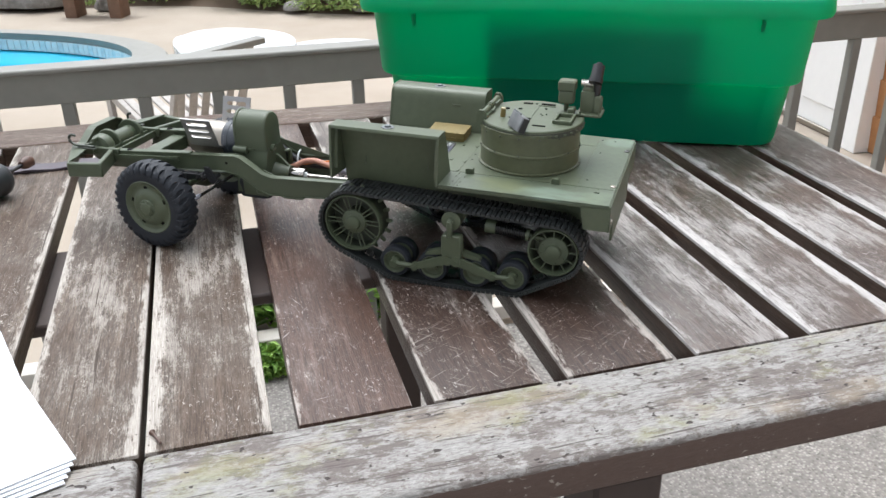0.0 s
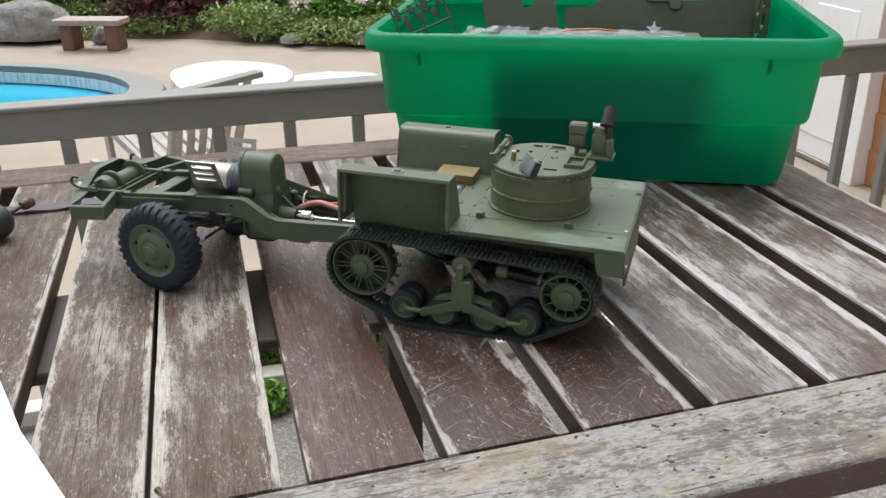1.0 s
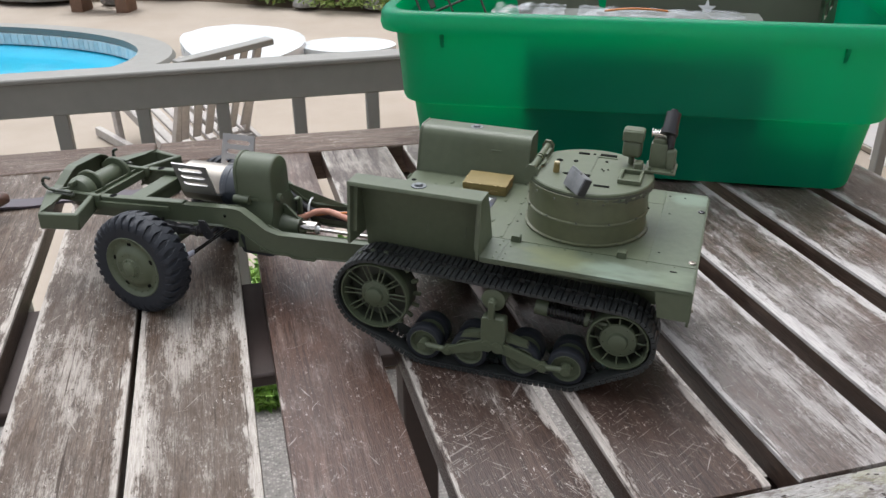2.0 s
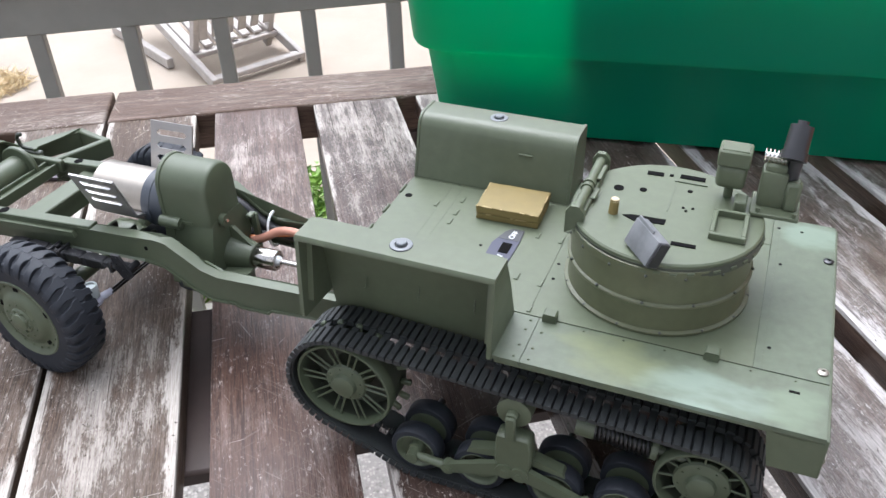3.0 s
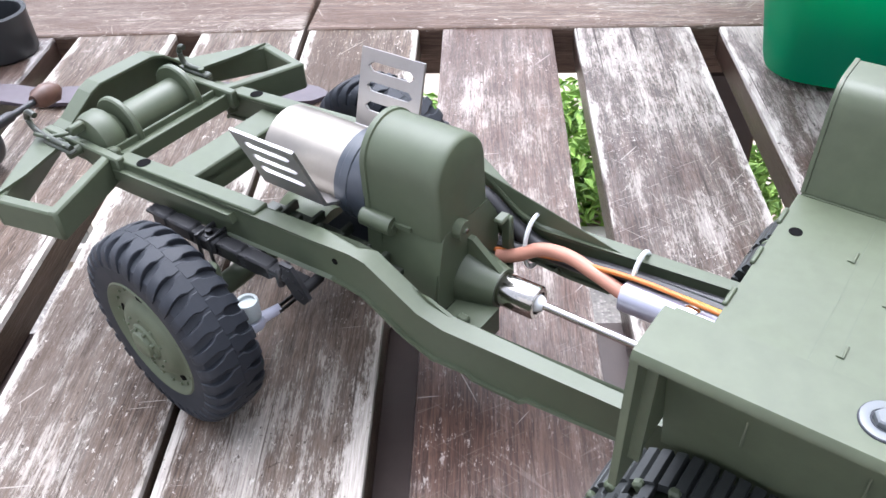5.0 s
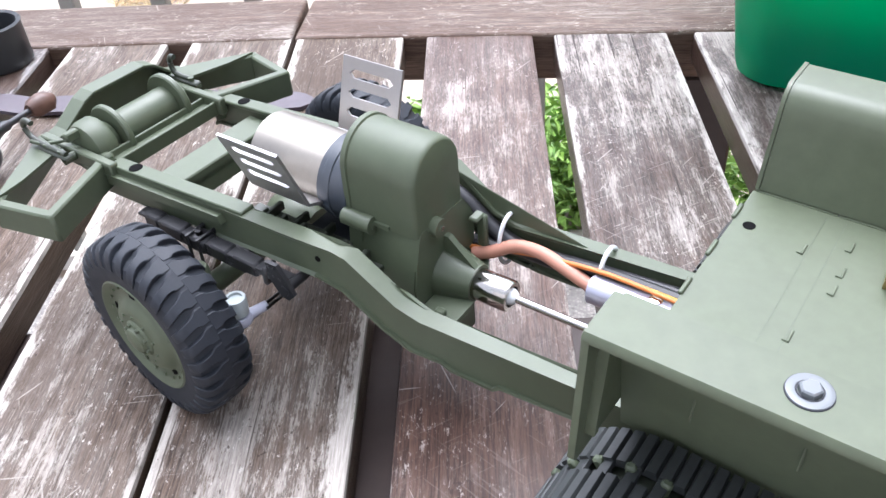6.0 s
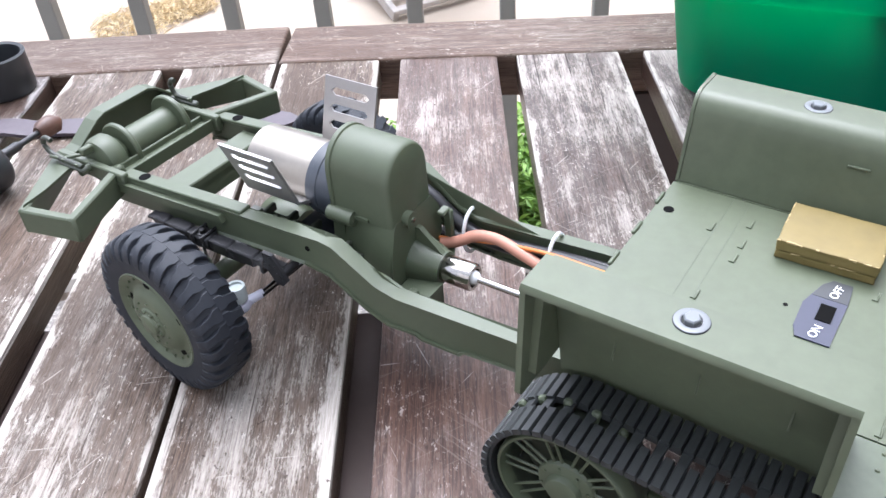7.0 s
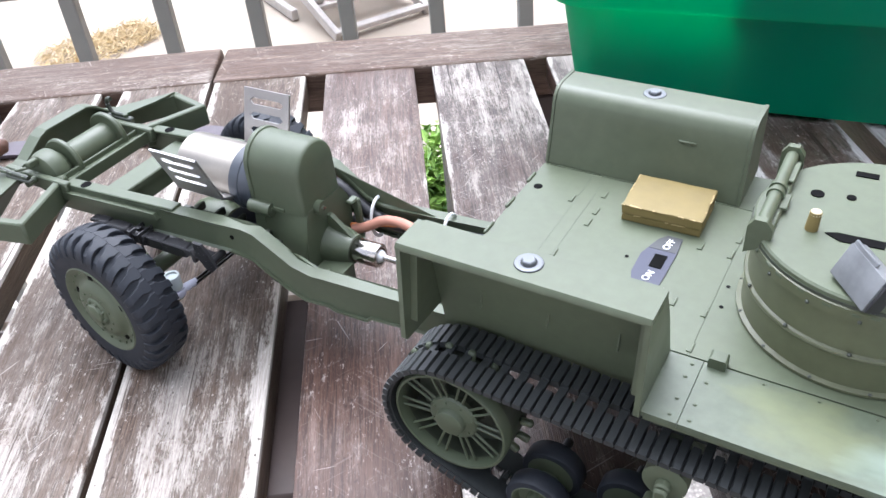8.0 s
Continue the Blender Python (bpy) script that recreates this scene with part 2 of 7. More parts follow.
def glare_paint():
    """Olive paint with soft pale mint and yellowish blotches that stand in for glare."""
    m, nt, b = nodes_of("olive_paint_with_glare", 0.42, 0.0, 0.42)
    v = coords(nt)
    fine = noise_tex(nt, v, 130, 5)
    col = mix(nt, ramp(nt, fine, [(0.3, (0, 0, 0)), (0.7, (1, 1, 1))]), (0.070, 0.086, 0.056), (0.090, 0.110, 0.072))
    sep = nt.nodes.new("ShaderNodeSeparateXYZ")
    tc = nt.nodes.new("ShaderNodeTexCoord")
    nt.links.new(tc.outputs["Object"], sep.inputs[0])
    blot = noise_tex(nt, coords(nt, (1, 2.2, 1), 0.0), 26, 3, 0.5)
    # each blotch is a patch of glare painted into the base colour
    for x, y, wide, colour, most in ((0.462, -0.078, 0.040, (0.135, 0.150, 0.075), 0.7), (0.518, -0.088, 0.045, (0.165, 0.215, 0.17), 0.75), (0.565, -0.085, 0.020, (0.14, 0.18, 0.12), 0.6), (0.566, 0.105, 0.024, (0.15, 0.20, 0.15), 0.7)):
        d = maths(nt, "ADD", maths(nt, "POWER", maths(nt, "ABSOLUTE", maths(nt, "MULTIPLY", maths(nt, "SUBTRACT", sep.outputs["X"], x), 1 / wide), 0), 2.0),
                  maths(nt, "POWER", maths(nt, "ABSOLUTE", maths(nt, "MULTIPLY", maths(nt, "SUBTRACT", sep.outputs["Y"], y), 1 / 0.022), 0), 2.0))
        d = maths(nt, "ADD", d, maths(nt, "MULTIPLY", maths(nt, "SUBTRACT", blot, 0.5), 2.6))
        col = mix(nt, ramp(nt, d, [(0.15, (most,) * 3), (0.95, (0, 0, 0))]), col, colour)
    nt.links.new(col, b.inputs["Base Color"])
    bump(nt, b, fine, 0.06, 0.0001)
    return m


M_GLARE = glare_paint()
# dark olive parts, and olive darkened for shade in wheels and under the lid
M_OLIVED = plain("dark_and_shaded_olive", (0.034, 0.040, 0.028), 0.4, vary=0.15, scale=200, bumps=0.05, dist=0.0001)
M_OLIVEB = plain("olive_plastic", (0.068, 0.084, 0.050), 0.46, vary=0.10, scale=150, bumps=0.05, dist=0.0001)
M_TYRE = plain("tyre_rubber", (0.018, 0.021, 0.027), 0.6, vary=0.2, scale=400, bumps=0.2, dist=0.0002, spec=0.32)
M_TRACK = plain("track_rubber", (0.023, 0.026, 0.026), 0.55, vary=0.25, scale=400, bumps=0.2, dist=0.0002)
M_BLACK = plain("black_plastic", (0.018, 0.018, 0.020), 0.4, scale=200, bumps=0.05)
# near-black colour stands in for the shade inside holes and slots
M_HOLE = plain("dark_recess", (0.006, 0.006, 0.006), 0.9, vary=0.1, bumps=0.0, spec=0.05)
M_CHROME = plain("bright_metal", (0.78, 0.76, 0.72), 0.16, 1.0, vary=0.04, scale=200, bumps=0.02)
M_NICKEL = plain("nickel_plate", (0.50, 0.475, 0.44), 0.20, 1.0, vary=0.08, scale=160, bumps=0.04)
M_STEEL = plain("brushed_steel", (0.31, 0.285, 0.25), 0.42, 1.0, vary=0.06, scale=300, bumps=0.04)
M_SLEEVE = plain("blue_black_sleeve", (0.036, 0.043, 0.054), 0.36, vary=0.1, scale=200)
M_BRACKET = plain("zinc_sheet", (0.40, 0.39, 0.385), 0.42, 0.9, vary=0.05, scale=300, bumps=0.03)
M_SPRINGY = plain("dark_steel", (0.06, 0.06, 0.062), 0.35, 1.0, scale=200)
M_WHITEPL = plain("nylon_white", (0.72, 0.74, 0.74), 0.4, vary=0.05)
M_COPPER = plain("copper_sleeve", (0.42, 0.20, 0.14), 0.5, vary=0.06, scale=100)
M_ORANGE = plain("orange_wire", (0.55, 0.17, 0.03), 0.45)
M_YELLOWW = plain("yellow_wire", (0.50, 0.30, 0.03), 0.45)
M_REDW = plain("red_wire", (0.16, 0.03, 0.02), 0.5)
M_BALSA = plain("ochre_wood", (0.175, 0.133, 0.043), 0.62, vary=0.14, scale=80, bumps=0.25, dist=0.0005)
M_SWITCH = plain("grey_switch_plate", (0.060, 0.063, 0.088), 0.5, vary=0.08, spec=0.25)
M_CAP = plain("clear_cap", (0.13, 0.142, 0.15), 0.34, vary=0.05)
M_CAPRING = plain("cap_groove_shade", (0.045, 0.047, 0.055), 0.7, vary=0.1, spec=0.2)
M_GREYPL = plain("smoky_plastic", (0.145, 0.152, 0.156), 0.45, vary=0.45, scale=70, spec=0.25)
M_PAPER = plain("white_paper", (0.66, 0.68, 0.72), 0.6, vary=0.02, scale=30, bumps=0.05)
M_TOOL = plain("dark_grey_paint", (0.03, 0.033, 0.036), 0.4, vary=0.1)
M_KNOB = plain("brown_knob", (0.085, 0.042, 0.028), 0.45, vary=0.5, scale=90)
M_STRAP = plain("mauve_strap", (0.062, 0.048, 0.060), 0.55, vary=0.2, scale=120)
M_RAIL = plain("grey_brown_paint", (0.215, 0.210, 0.188), 0.55, vary=0.1, scale=20, bumps=0.1)


def aggregate():
    """Grey exposed-aggregate concrete: pebbles of several greys in a paler matrix."""
    m, nt, b = nodes_of("grey_aggregate", 0.8)
    v = coords(nt)
    vo = nt.nodes.new("ShaderNodeTexVoronoi")
    vo.inputs["Scale"].default_value = 130
    nt.links.new(v, vo.inputs["Vector"])
    sh = nt.nodes.new("ShaderNodeSeparateColor")
    nt.links.new(vo.outputs["Color"], sh.inputs[0])
    col = ramp(nt, sh.outputs[0], [(0.0, (0.12, 0.11, 0.10)), (0.5, (0.27, 0.25, 0.225)), (1.0, (0.40, 0.375, 0.34))])
    col = mix(nt, ramp(nt, vo.outputs["Distance"], [(0.35, (0, 0, 0)), (0.6, (0.8,) * 3)]), col, (0.20, 0.185, 0.17))
    col = mix(nt, ramp(nt, noise_tex(nt, v, 3, 4), [(0.4, (0, 0, 0)), (0.65, (0.45,) * 3)]), col, (0.15, 0.14, 0.13))
    nt.links.new(col, b.inputs["Base Color"])
    bump(nt, b, vo.outputs["Distance"], 0.5, 0.002)
    return m


M_FLOOR = aggregate()
M_WATER = plain("pool_water", (0.03, 0.40, 0.60), 0.08, vary=0.1, scale=3, bumps=0.25, dist=0.02)
M_POOLWALL = plain("pool_liner", (0.35, 0.62, 0.70), 0.4, vary=0.08, scale=8)
M_STONE = plain("garden_stone", (0.36, 0.31, 0.27), 0.8, vary=0.2, scale=14, bumps=0.5, dist=0.01)
M_ROCK = plain("grey_rock", (0.25, 0.24, 0.225), 0.9, vary=0.45, scale=22, bumps=1.0, dist=0.03)
M_WHITE = plain("white_fibreglass", (0.62, 0.65, 0.66), 0.3, vary=0.02, scale=10, bumps=0.0)
M_CLAD = plain("grey_cladding", (0.58, 0.58, 0.57), 0.7, vary=0.08, scale=6, bumps=0.2, dist=0.002)
M_DOOR = plain("white_door_paint", (0.84, 0.84, 0.83), 0.4, vary=0.03, scale=20, bumps=0.05)
M_SIDING = plain("amber_siding", (0.42, 0.20, 0.08), 0.5, vary=0.25, scale=14, bumps=0.3, dist=0.002)
M_GREYWOOD = plain("silvered_wood", (0.40, 0.37, 0.34), 0.7, vary=0.2, scale=40, bumps=0.3, dist=0.001)
M_SOIL = plain("garden_soil", (0.13, 0.09, 0.06), 0.9, vary=0.3, scale=8, bumps=0.5, dist=0.01)


def leafy(name, a, b2):
    m, nt, b = nodes_of(name, 0.5)
    g = nt.nodes.new("ShaderNodeNewGeometry")
    nt.links.new(ramp(nt, g.outputs["Random Per Island"], [(0.0, a), (1.0, b2)]), b.inputs["Base Color"])
    b.inputs["Subsurface Weight"].default_value = 0.0
    return m


M_LEAF = leafy("fresh_leaves", (0.10, 0.22, 0.03), (0.27, 0.43, 0.08))
M_LEAFD = leafy("dark_leaves", (0.045, 0.095, 0.03), (0.12, 0.19, 0.065))
M_GRASS = leafy("ground_cover", (0.15, 0.24, 0.05), (0.33, 0.41, 0.13))
M_LEAFP = leafy("plum_leaves", (0.09, 0.03, 0.04), (0.2, 0.08, 0.09))
M_STRAW = leafy("yellow_grass", (0.50, 0.38, 0.19), (0.66, 0.54, 0.34))
M_PETAL = leafy("pale_petals", (0.8, 0.78, 0.75), (0.85, 0.6, 0.7))


def bin_plastic():
    m, nt, b = nodes_of("green_plastic", 0.32)
    v = coords(nt)
    n = noise_tex(nt, v, 14, 4)
    nt.links.new(ramp(nt, n, [(0.3, (0.005, 0.225, 0.138)), (0.7, (0.005, 0.250, 0.153))]), b.inputs["Base Color"])
    b.inputs["Transmission Weight"].default_value = 0.0
    t = nt.nodes.new("ShaderNodeBsdfTranslucent")
    t.inputs["Color"].default_value = (0.012, 0.72, 0.36, 1)
    ms = nt.nodes.new("ShaderNodeMixShader")
    ms.inputs[0].default_value = 0.50
    nt.links.new(b.outputs[0], ms.inputs[1])
    nt.links.new(t.outputs[0], ms.inputs[2])
    nt.links.new(ms.outputs[0], nt.nodes["Material Output"].inputs["Surface"])
    bump(nt, b, noise_tex(nt, v, 300, 2), 0.05, 0.0003)
    return m


M_BIN = bin_plastic()


# ---- mesh helpers ----
def link(name, bm, mat, smooth=40):
    me = bpy.data.meshes.new(name)
    bmesh.ops.recalc_face_normals(bm, faces=bm.faces)
    bm.to_mesh(me)
    bm.free()
    me.materials.append(mat)
    if smooth:
        me.polygons.foreach_set("use_smooth", [True] * len(me.polygons))
        me.set_sharp_from_angle(angle=radians(smooth))
    return me


def part(name, bm, mat, parent=None, label="", m=None, smooth=40):
    ob = new(name, link(name, bm, mat, smooth))
    if parent is not None:
        ob.parent = parent
    if m is not None:
        ob.matrix_basis = m
    return tagged(ob, label)


def thing(name, m, label, category, group="", kind=""):
    ob = new(name)
    ob.empty_display_size = 0.02
    ob.matrix_basis = m
    return tagged(ob, label, category, group, kind)


def box(bm, c, s, bevel=0.0, m=None, seg=1):
    r = bmesh.ops.create_cube(bm, size=1.0)
    vs = r["verts"]
    mm = Matrix.Translation(c) @ (m.to_4x4() if m is not None else Matrix.Identity(4)) @ Matrix.Diagonal((*s, 1))
    bmesh.ops.transform(bm, matrix=mm, verts=vs)
    if bevel:
        es = {e for v in vs for e in v.link_edges}
        bmesh.ops.bevel(bm, geom=list(es), offset=bevel, segments=seg, affect="EDGES", profile=0.6)


def cyl(bm, a, b, r, r2=None, seg=20, cap=True):
    a, b = Vector(a), Vector(b)
    d = b - a
    rot = d.to_track_quat("Z", "Y").to_matrix().to_4x4()
    bmesh.ops.create_cone(bm, cap_ends=cap, segments=seg, radius1=r, radius2=r if r2 is None else r2, depth=d.length,
                          matrix=Matrix.Translation((a + b) / 2) @ rot)


def prism(bm, pts, axis, lo, hi):
    """A flat outline (u, v) pushed from lo to hi along an axis; u, v are the other two axes in order."""
    def put(u, v, w):
        return {"x": (w, u, v), "y": (u, w, v), "z": (u, v, w)}[axis]
    a = [bm.verts.new(put(u, v, lo)) for u, v in pts]
    b = [bm.verts.new(put(u, v, hi)) for u, v in pts]
    n = len(pts)
    fs = [bm.faces.new(a), bm.faces.new(b[::-1])]
    fs += [bm.faces.new((a[i], a[(i + 1) % n], b[(i + 1) % n], b[i])) for i in range(n)]
    return fs


def lathe(bm, profile, m=None, seg=48):
    """Profile of (radius, height) turned about z, then moved by m."""
    rings = []
    for r, h in profile:
        if r < 1e-6:
            rings.append([bm.verts.new((0, 0, h))])
        else:
            rings.append([bm.verts.new((r * math.cos(2 * math.pi * i / seg), r * math.sin(2 * math.pi * i / seg), h)) for i in range(seg)])
    for p, q in zip(rings, rings[1:]):
        for i in range(seg):
            j = (i + 1) % seg
            if len(p) == 1 and len(q) == 1:
                continue
            if len(p) == 1:
                bm.faces.new((p[0], q[i], q[j]))
            elif len(q) == 1:
                bm.faces.new((p[i], p[j], q[0]))
            else:
                bm.faces.new((p[i], p[j], q[j], q[i]))
    if m is not None:
        bmesh.ops.transform(bm, matrix=m, verts=[v for ring in rings for v in ring])


def tube(bm, pts, r, seg=10):
    """A round bar through the points, with smooth bends."""
    P = [Vector(p) for p in pts]
    fine = []
    for i in range(len(P) - 1):
        p0, p1, p2, p3 = P[max(i - 1, 0)], P[i], P[i + 1], P[min(i + 2, len(P) - 1)]
        for k in range(6):
            t = k / 6
            fine.append(0.5 * ((2 * p1) + (p2 - p0) * t + (2 * p0 - 5 * p1 + 4 * p2 - p3) * t * t + (3 * p1 - p0 - 3 * p2 + p3) * t ** 3))
    fine.append(P[-1])
    rings = []
    for i, p in enumerate(fine):
        d = (fine[min(i + 1, len(fine) - 1)] - fine[max(i - 1, 0)]).normalized()
        q = d.to_track_quat("Z", "Y").to_matrix()
        rings.append([bm.verts.new(p + q @ Vector((r * math.cos(2 * math.pi * k / seg), r * math.sin(2 * math.pi * k / seg), 0))) for k in range(seg)])
    for a, b in zip(rings, rings[1:]):
        for k in range(seg):
            bm.faces.new((a[k], a[(k + 1) % seg], b[(k + 1) % seg], b[k]))
    bm.faces.new(rings[0][::-1])
    bm.faces.new(rings[-1])


def B():
    return bmesh.new()


AY = Matrix.Rotation(radians(-90), 4, "X")   # turns z to +y
AX = Matrix.Rotation(radians(90), 4, "Y")    # turns z to +x
TOP = 1.06
TABLE = pose(0, 0, TOP, 0, 0, 16.0)          # x across the slats, y along them


# ---- ground, patio, pool ----
def ground_sheet():
    bm = B()
    n = 64
    inner = [bm.verts.new((-4.62 + 2.25 * math.cos(2 * math.pi * i / n), 6.25 + 1.15 * math.sin(2 * math.pi * i / n), 0)) for i in range(n)]
    outer = []
    for i in range(n):
        a = 2 * math.pi * i / n
        k = 400 / max(abs(math.cos(a)), abs(math.sin(a)))
        outer.append(bm.verts.new((k * math.cos(a), k * math.sin(a), 0)))
    mid = [bm.verts.new((-4.62 + 5 * math.cos(2 * math.pi * i / n), 6.25 + 4 * math.sin(2 * math.pi * i / n), 0)) for i in range(n)]
    for a, b in ((inner, mid), (mid, outer)):
        for i in range(n):
            j = (i + 1) % n
            bm.faces.new((a[i], a[j], b[j], b[i]))
    m, nt, b = nodes_of("tan_patio_concrete", 0.85)
    v = coords(nt)
    f = noise_tex(nt, v, 1.2, 6)
    g = noise_tex(nt, v, 60, 4)
    c = mix(nt, ramp(nt, f, [(0.35, (0, 0, 0)), (0.65, (1, 1, 1))]), (0.310, 0.262, 0.207), (0.372, 0.320, 0.262))
    c = mix(nt, maths(nt, "MULTIPLY", g, 0.35), c, (0.29, 0.235, 0.18))
    nt.links.new(c, b.inputs["Base Color"])
    bump(nt, b, g, 0.3, 0.003)
    ob = part("ground", bm, m)
    return tagged(ob, "broad tan concrete patio round the pool", "ground", kind="structure")


ground_sheet()


def slab(name, c, s, mat, label, category, kind="structure", bevel=0.004):
    bm = B()
    box(bm, (0, 0, 0), s, bevel)
    return tagged(part(name, bm, mat, m=pose(*c)), label, category, kind=kind)


RAIL_A = 14.6
RAIL = pose(-1.3, 2.095, 0, 0, 0, RAIL_A)
bm = B()
box(bm, (1.0, -3.0, 0.0), (8.0, 5.9, 0.04), 0.004)
tagged(part("deck_floor", bm, M_FLOOR, m=RAIL), "grey aggregate floor under the table", "floor", kind="structure")


def pool():
    t = thing("swimming_pool", pose(-4.62, 6.25, 0), "oval pool with bright blue water and tiled band", "pool", kind="structure")
    sq = Matrix.Diagonal((2.25, 1.15, 1, 1))
    bm = B()
    lathe(bm, [(1.0, 0.0), (1.0, -0.9), (0, -0.9)], sq, 64)
    part("liner", bm, M_POOLWALL, t)
    bm = B()
    lathe(bm, [(0.998, -0.125), (0, -0.125)], sq, 64)
    part("water", bm, M_WATER, t, "rippled turquoise water")
    bm = B()
    lathe(bm, [(0.985, 0.03), (1.10, 0.03), (1.11, 0.0), (1.11, -0.02), (0.985, -0.02), (0.985, 0.03)], sq, 64)
    part("coping", bm, M_RAIL, t, "grey-brown stone coping")
    # tile band: alternating pale and blue tiles round the wall
    pale = plain("pale_tile", (0.70, 0.74, 0.74), 0.25, vary=0.06)
    blue = plain("blue_tile", (0.60, 0.68, 0.70), 0.25, vary=0.25, scale=20)
    n = 200
    for i in range(n):
        a = math.pi * 2 * i / n
        p = Vector((2.23 * math.cos(a), 1.13 * math.sin(a), -0.07))
        if p.y < 0.2 and p.x < 1:
            continue
        tang = Vector((-2.23 * math.sin(a), 1.13 * math.cos(a), 0))
        bm = B()
        box(bm, (0, 0, 0), (tang.length * 2 * math.pi / n * 0.93, 0.02, 0.09), 0.003)
        part("tile", bm, blue if i % 3 == 0 else pale, t, m=Matrix.Translation(p) @ pose(0, 0, 0, 0, 0, math.degrees(math.atan2(tang.y, tang.x))))


pool()


# ---- railing ----
def railing():
    t = thing("railing", RAIL, "grey-brown painted timber railing with square balusters", "railing", kind="structure")
    bm = B()
    box(bm, (0.4, 0, 0.942), (7.2, 0.04, 0.088), 0.004)
    part("top_rail", bm, M_RAIL, t)
    bm = B()
    box(bm, (0.4, 0.0, 0.993), (7.2, 0.075, 0.014), 0.004)
    part("cap_board", bm, M_RAIL, t)
    bm = B()
    box(bm, (0.4, 0.0, 0.055), (7.2, 0.07, 0.05), 0.003)
    part("bottom_rail", bm, plain("pale_rail_paint", (0.62, 0.58, 0.52), 0.6, vary=0.1, scale=20), t, "pale sun-bleached bottom rail")
    bm = B()
    box(bm, (0, 0, 0), (0.034, 0.032, 0.83), 0.003)
    me = link("baluster", bm, M_RAIL)
    for k in range(-12, 19):
        ob = new("baluster", me)
        ob.parent = t
        ob.matrix_basis = pose(0.491 + 0.1985 * k if k < 8 else 2.166 + 0.1985 * (k - 8), 0, 0.485)


railing()


# ---- house ----
HOUSE = pose(2.13, 4.12, 0, 0, 0, RAIL_A)


def house_wall():
    t = thing("wall_east", HOUSE, "amber stained timber siding of the house", "wall", kind="structure")
    for y, z, d, h in ((-2.0, 1.5, 4.0, 3.0), (4.99, 1.5, 7.5, 3.0), (0.62, 2.6, 1.24, 0.8)):
        bm = B()
        box(bm, (0.17, y, z), (0.2, d, h))
        part("wall_core", bm, M_SIDING, t)
    for y0, y1, z0 in ((-4.0, 0.0, 0), (1.24, 8.7, 0), (0.0, 1.24, 2.2)):
        for k in range(16):
            z = 0.1 + 0.19 * k
            if z < z0:
                continue
            bm = B()
            box(bm, (0.052, (y0 + y1) / 2, z), (0.022, y1 - y0, 0.192), 0.003, Matrix.Rotation(radians(-4), 3, "Y"))
            part("board", bm, M_SIDING, t)
    d = thing("door_1", HOUSE @ pose(0.05, 0.62, 0), "white panelled door with white trim in the timber wall", "door", kind="structure")
    bm = B()
    box(bm, (0.0, 0, 1.05), (0.05, 1.0, 2.05), 0.003)
    part("door_leaf", bm, M_DOOR, d)
    for y in (-0.235, 0.235):
        for z, h in ((0.5, 0.7), (1.45, 0.95)):
            bm = B()
            box(bm, (-0.027, y, z), (0.014, 0.33, h), 0.006)
            part("panel", bm, M_DOOR, d)
    for y in (-0.56, 0.56):
        bm = B()
        box(bm, (-0.03, y, 1.07), (0.11, 0.12, 2.14), 0.004)
        part("jamb", bm, M_DOOR, d)
    bm = B()
    box(bm, (-0.03, 0, 2.15), (0.11, 1.0, 0.1), 0.004)
    part("head_trim", bm, M_DOOR, d)
    bm = B()
    box(bm, (0, 0, 0.02), (0.09, 1.0, 0.03), 0.004)
    part("threshold", bm, M_STEEL, d)
    for z in (0.30, 1.6):
        bm = B()
        cyl(bm, (-0.05, -0.49, z - 0.05), (-0.05, -0.49, z + 0.05), 0.01)
        part("hinge", bm, M_BLACK, d)


house_wall()
# unseen wall, added to hold back sky light from behind the camera
slab("wall_south", (0.4, -2.3, 1.9), (4.6, 0.2, 3.8), M_CLAD, "plain grey unseen wall added behind the deck to block sky", "wall")


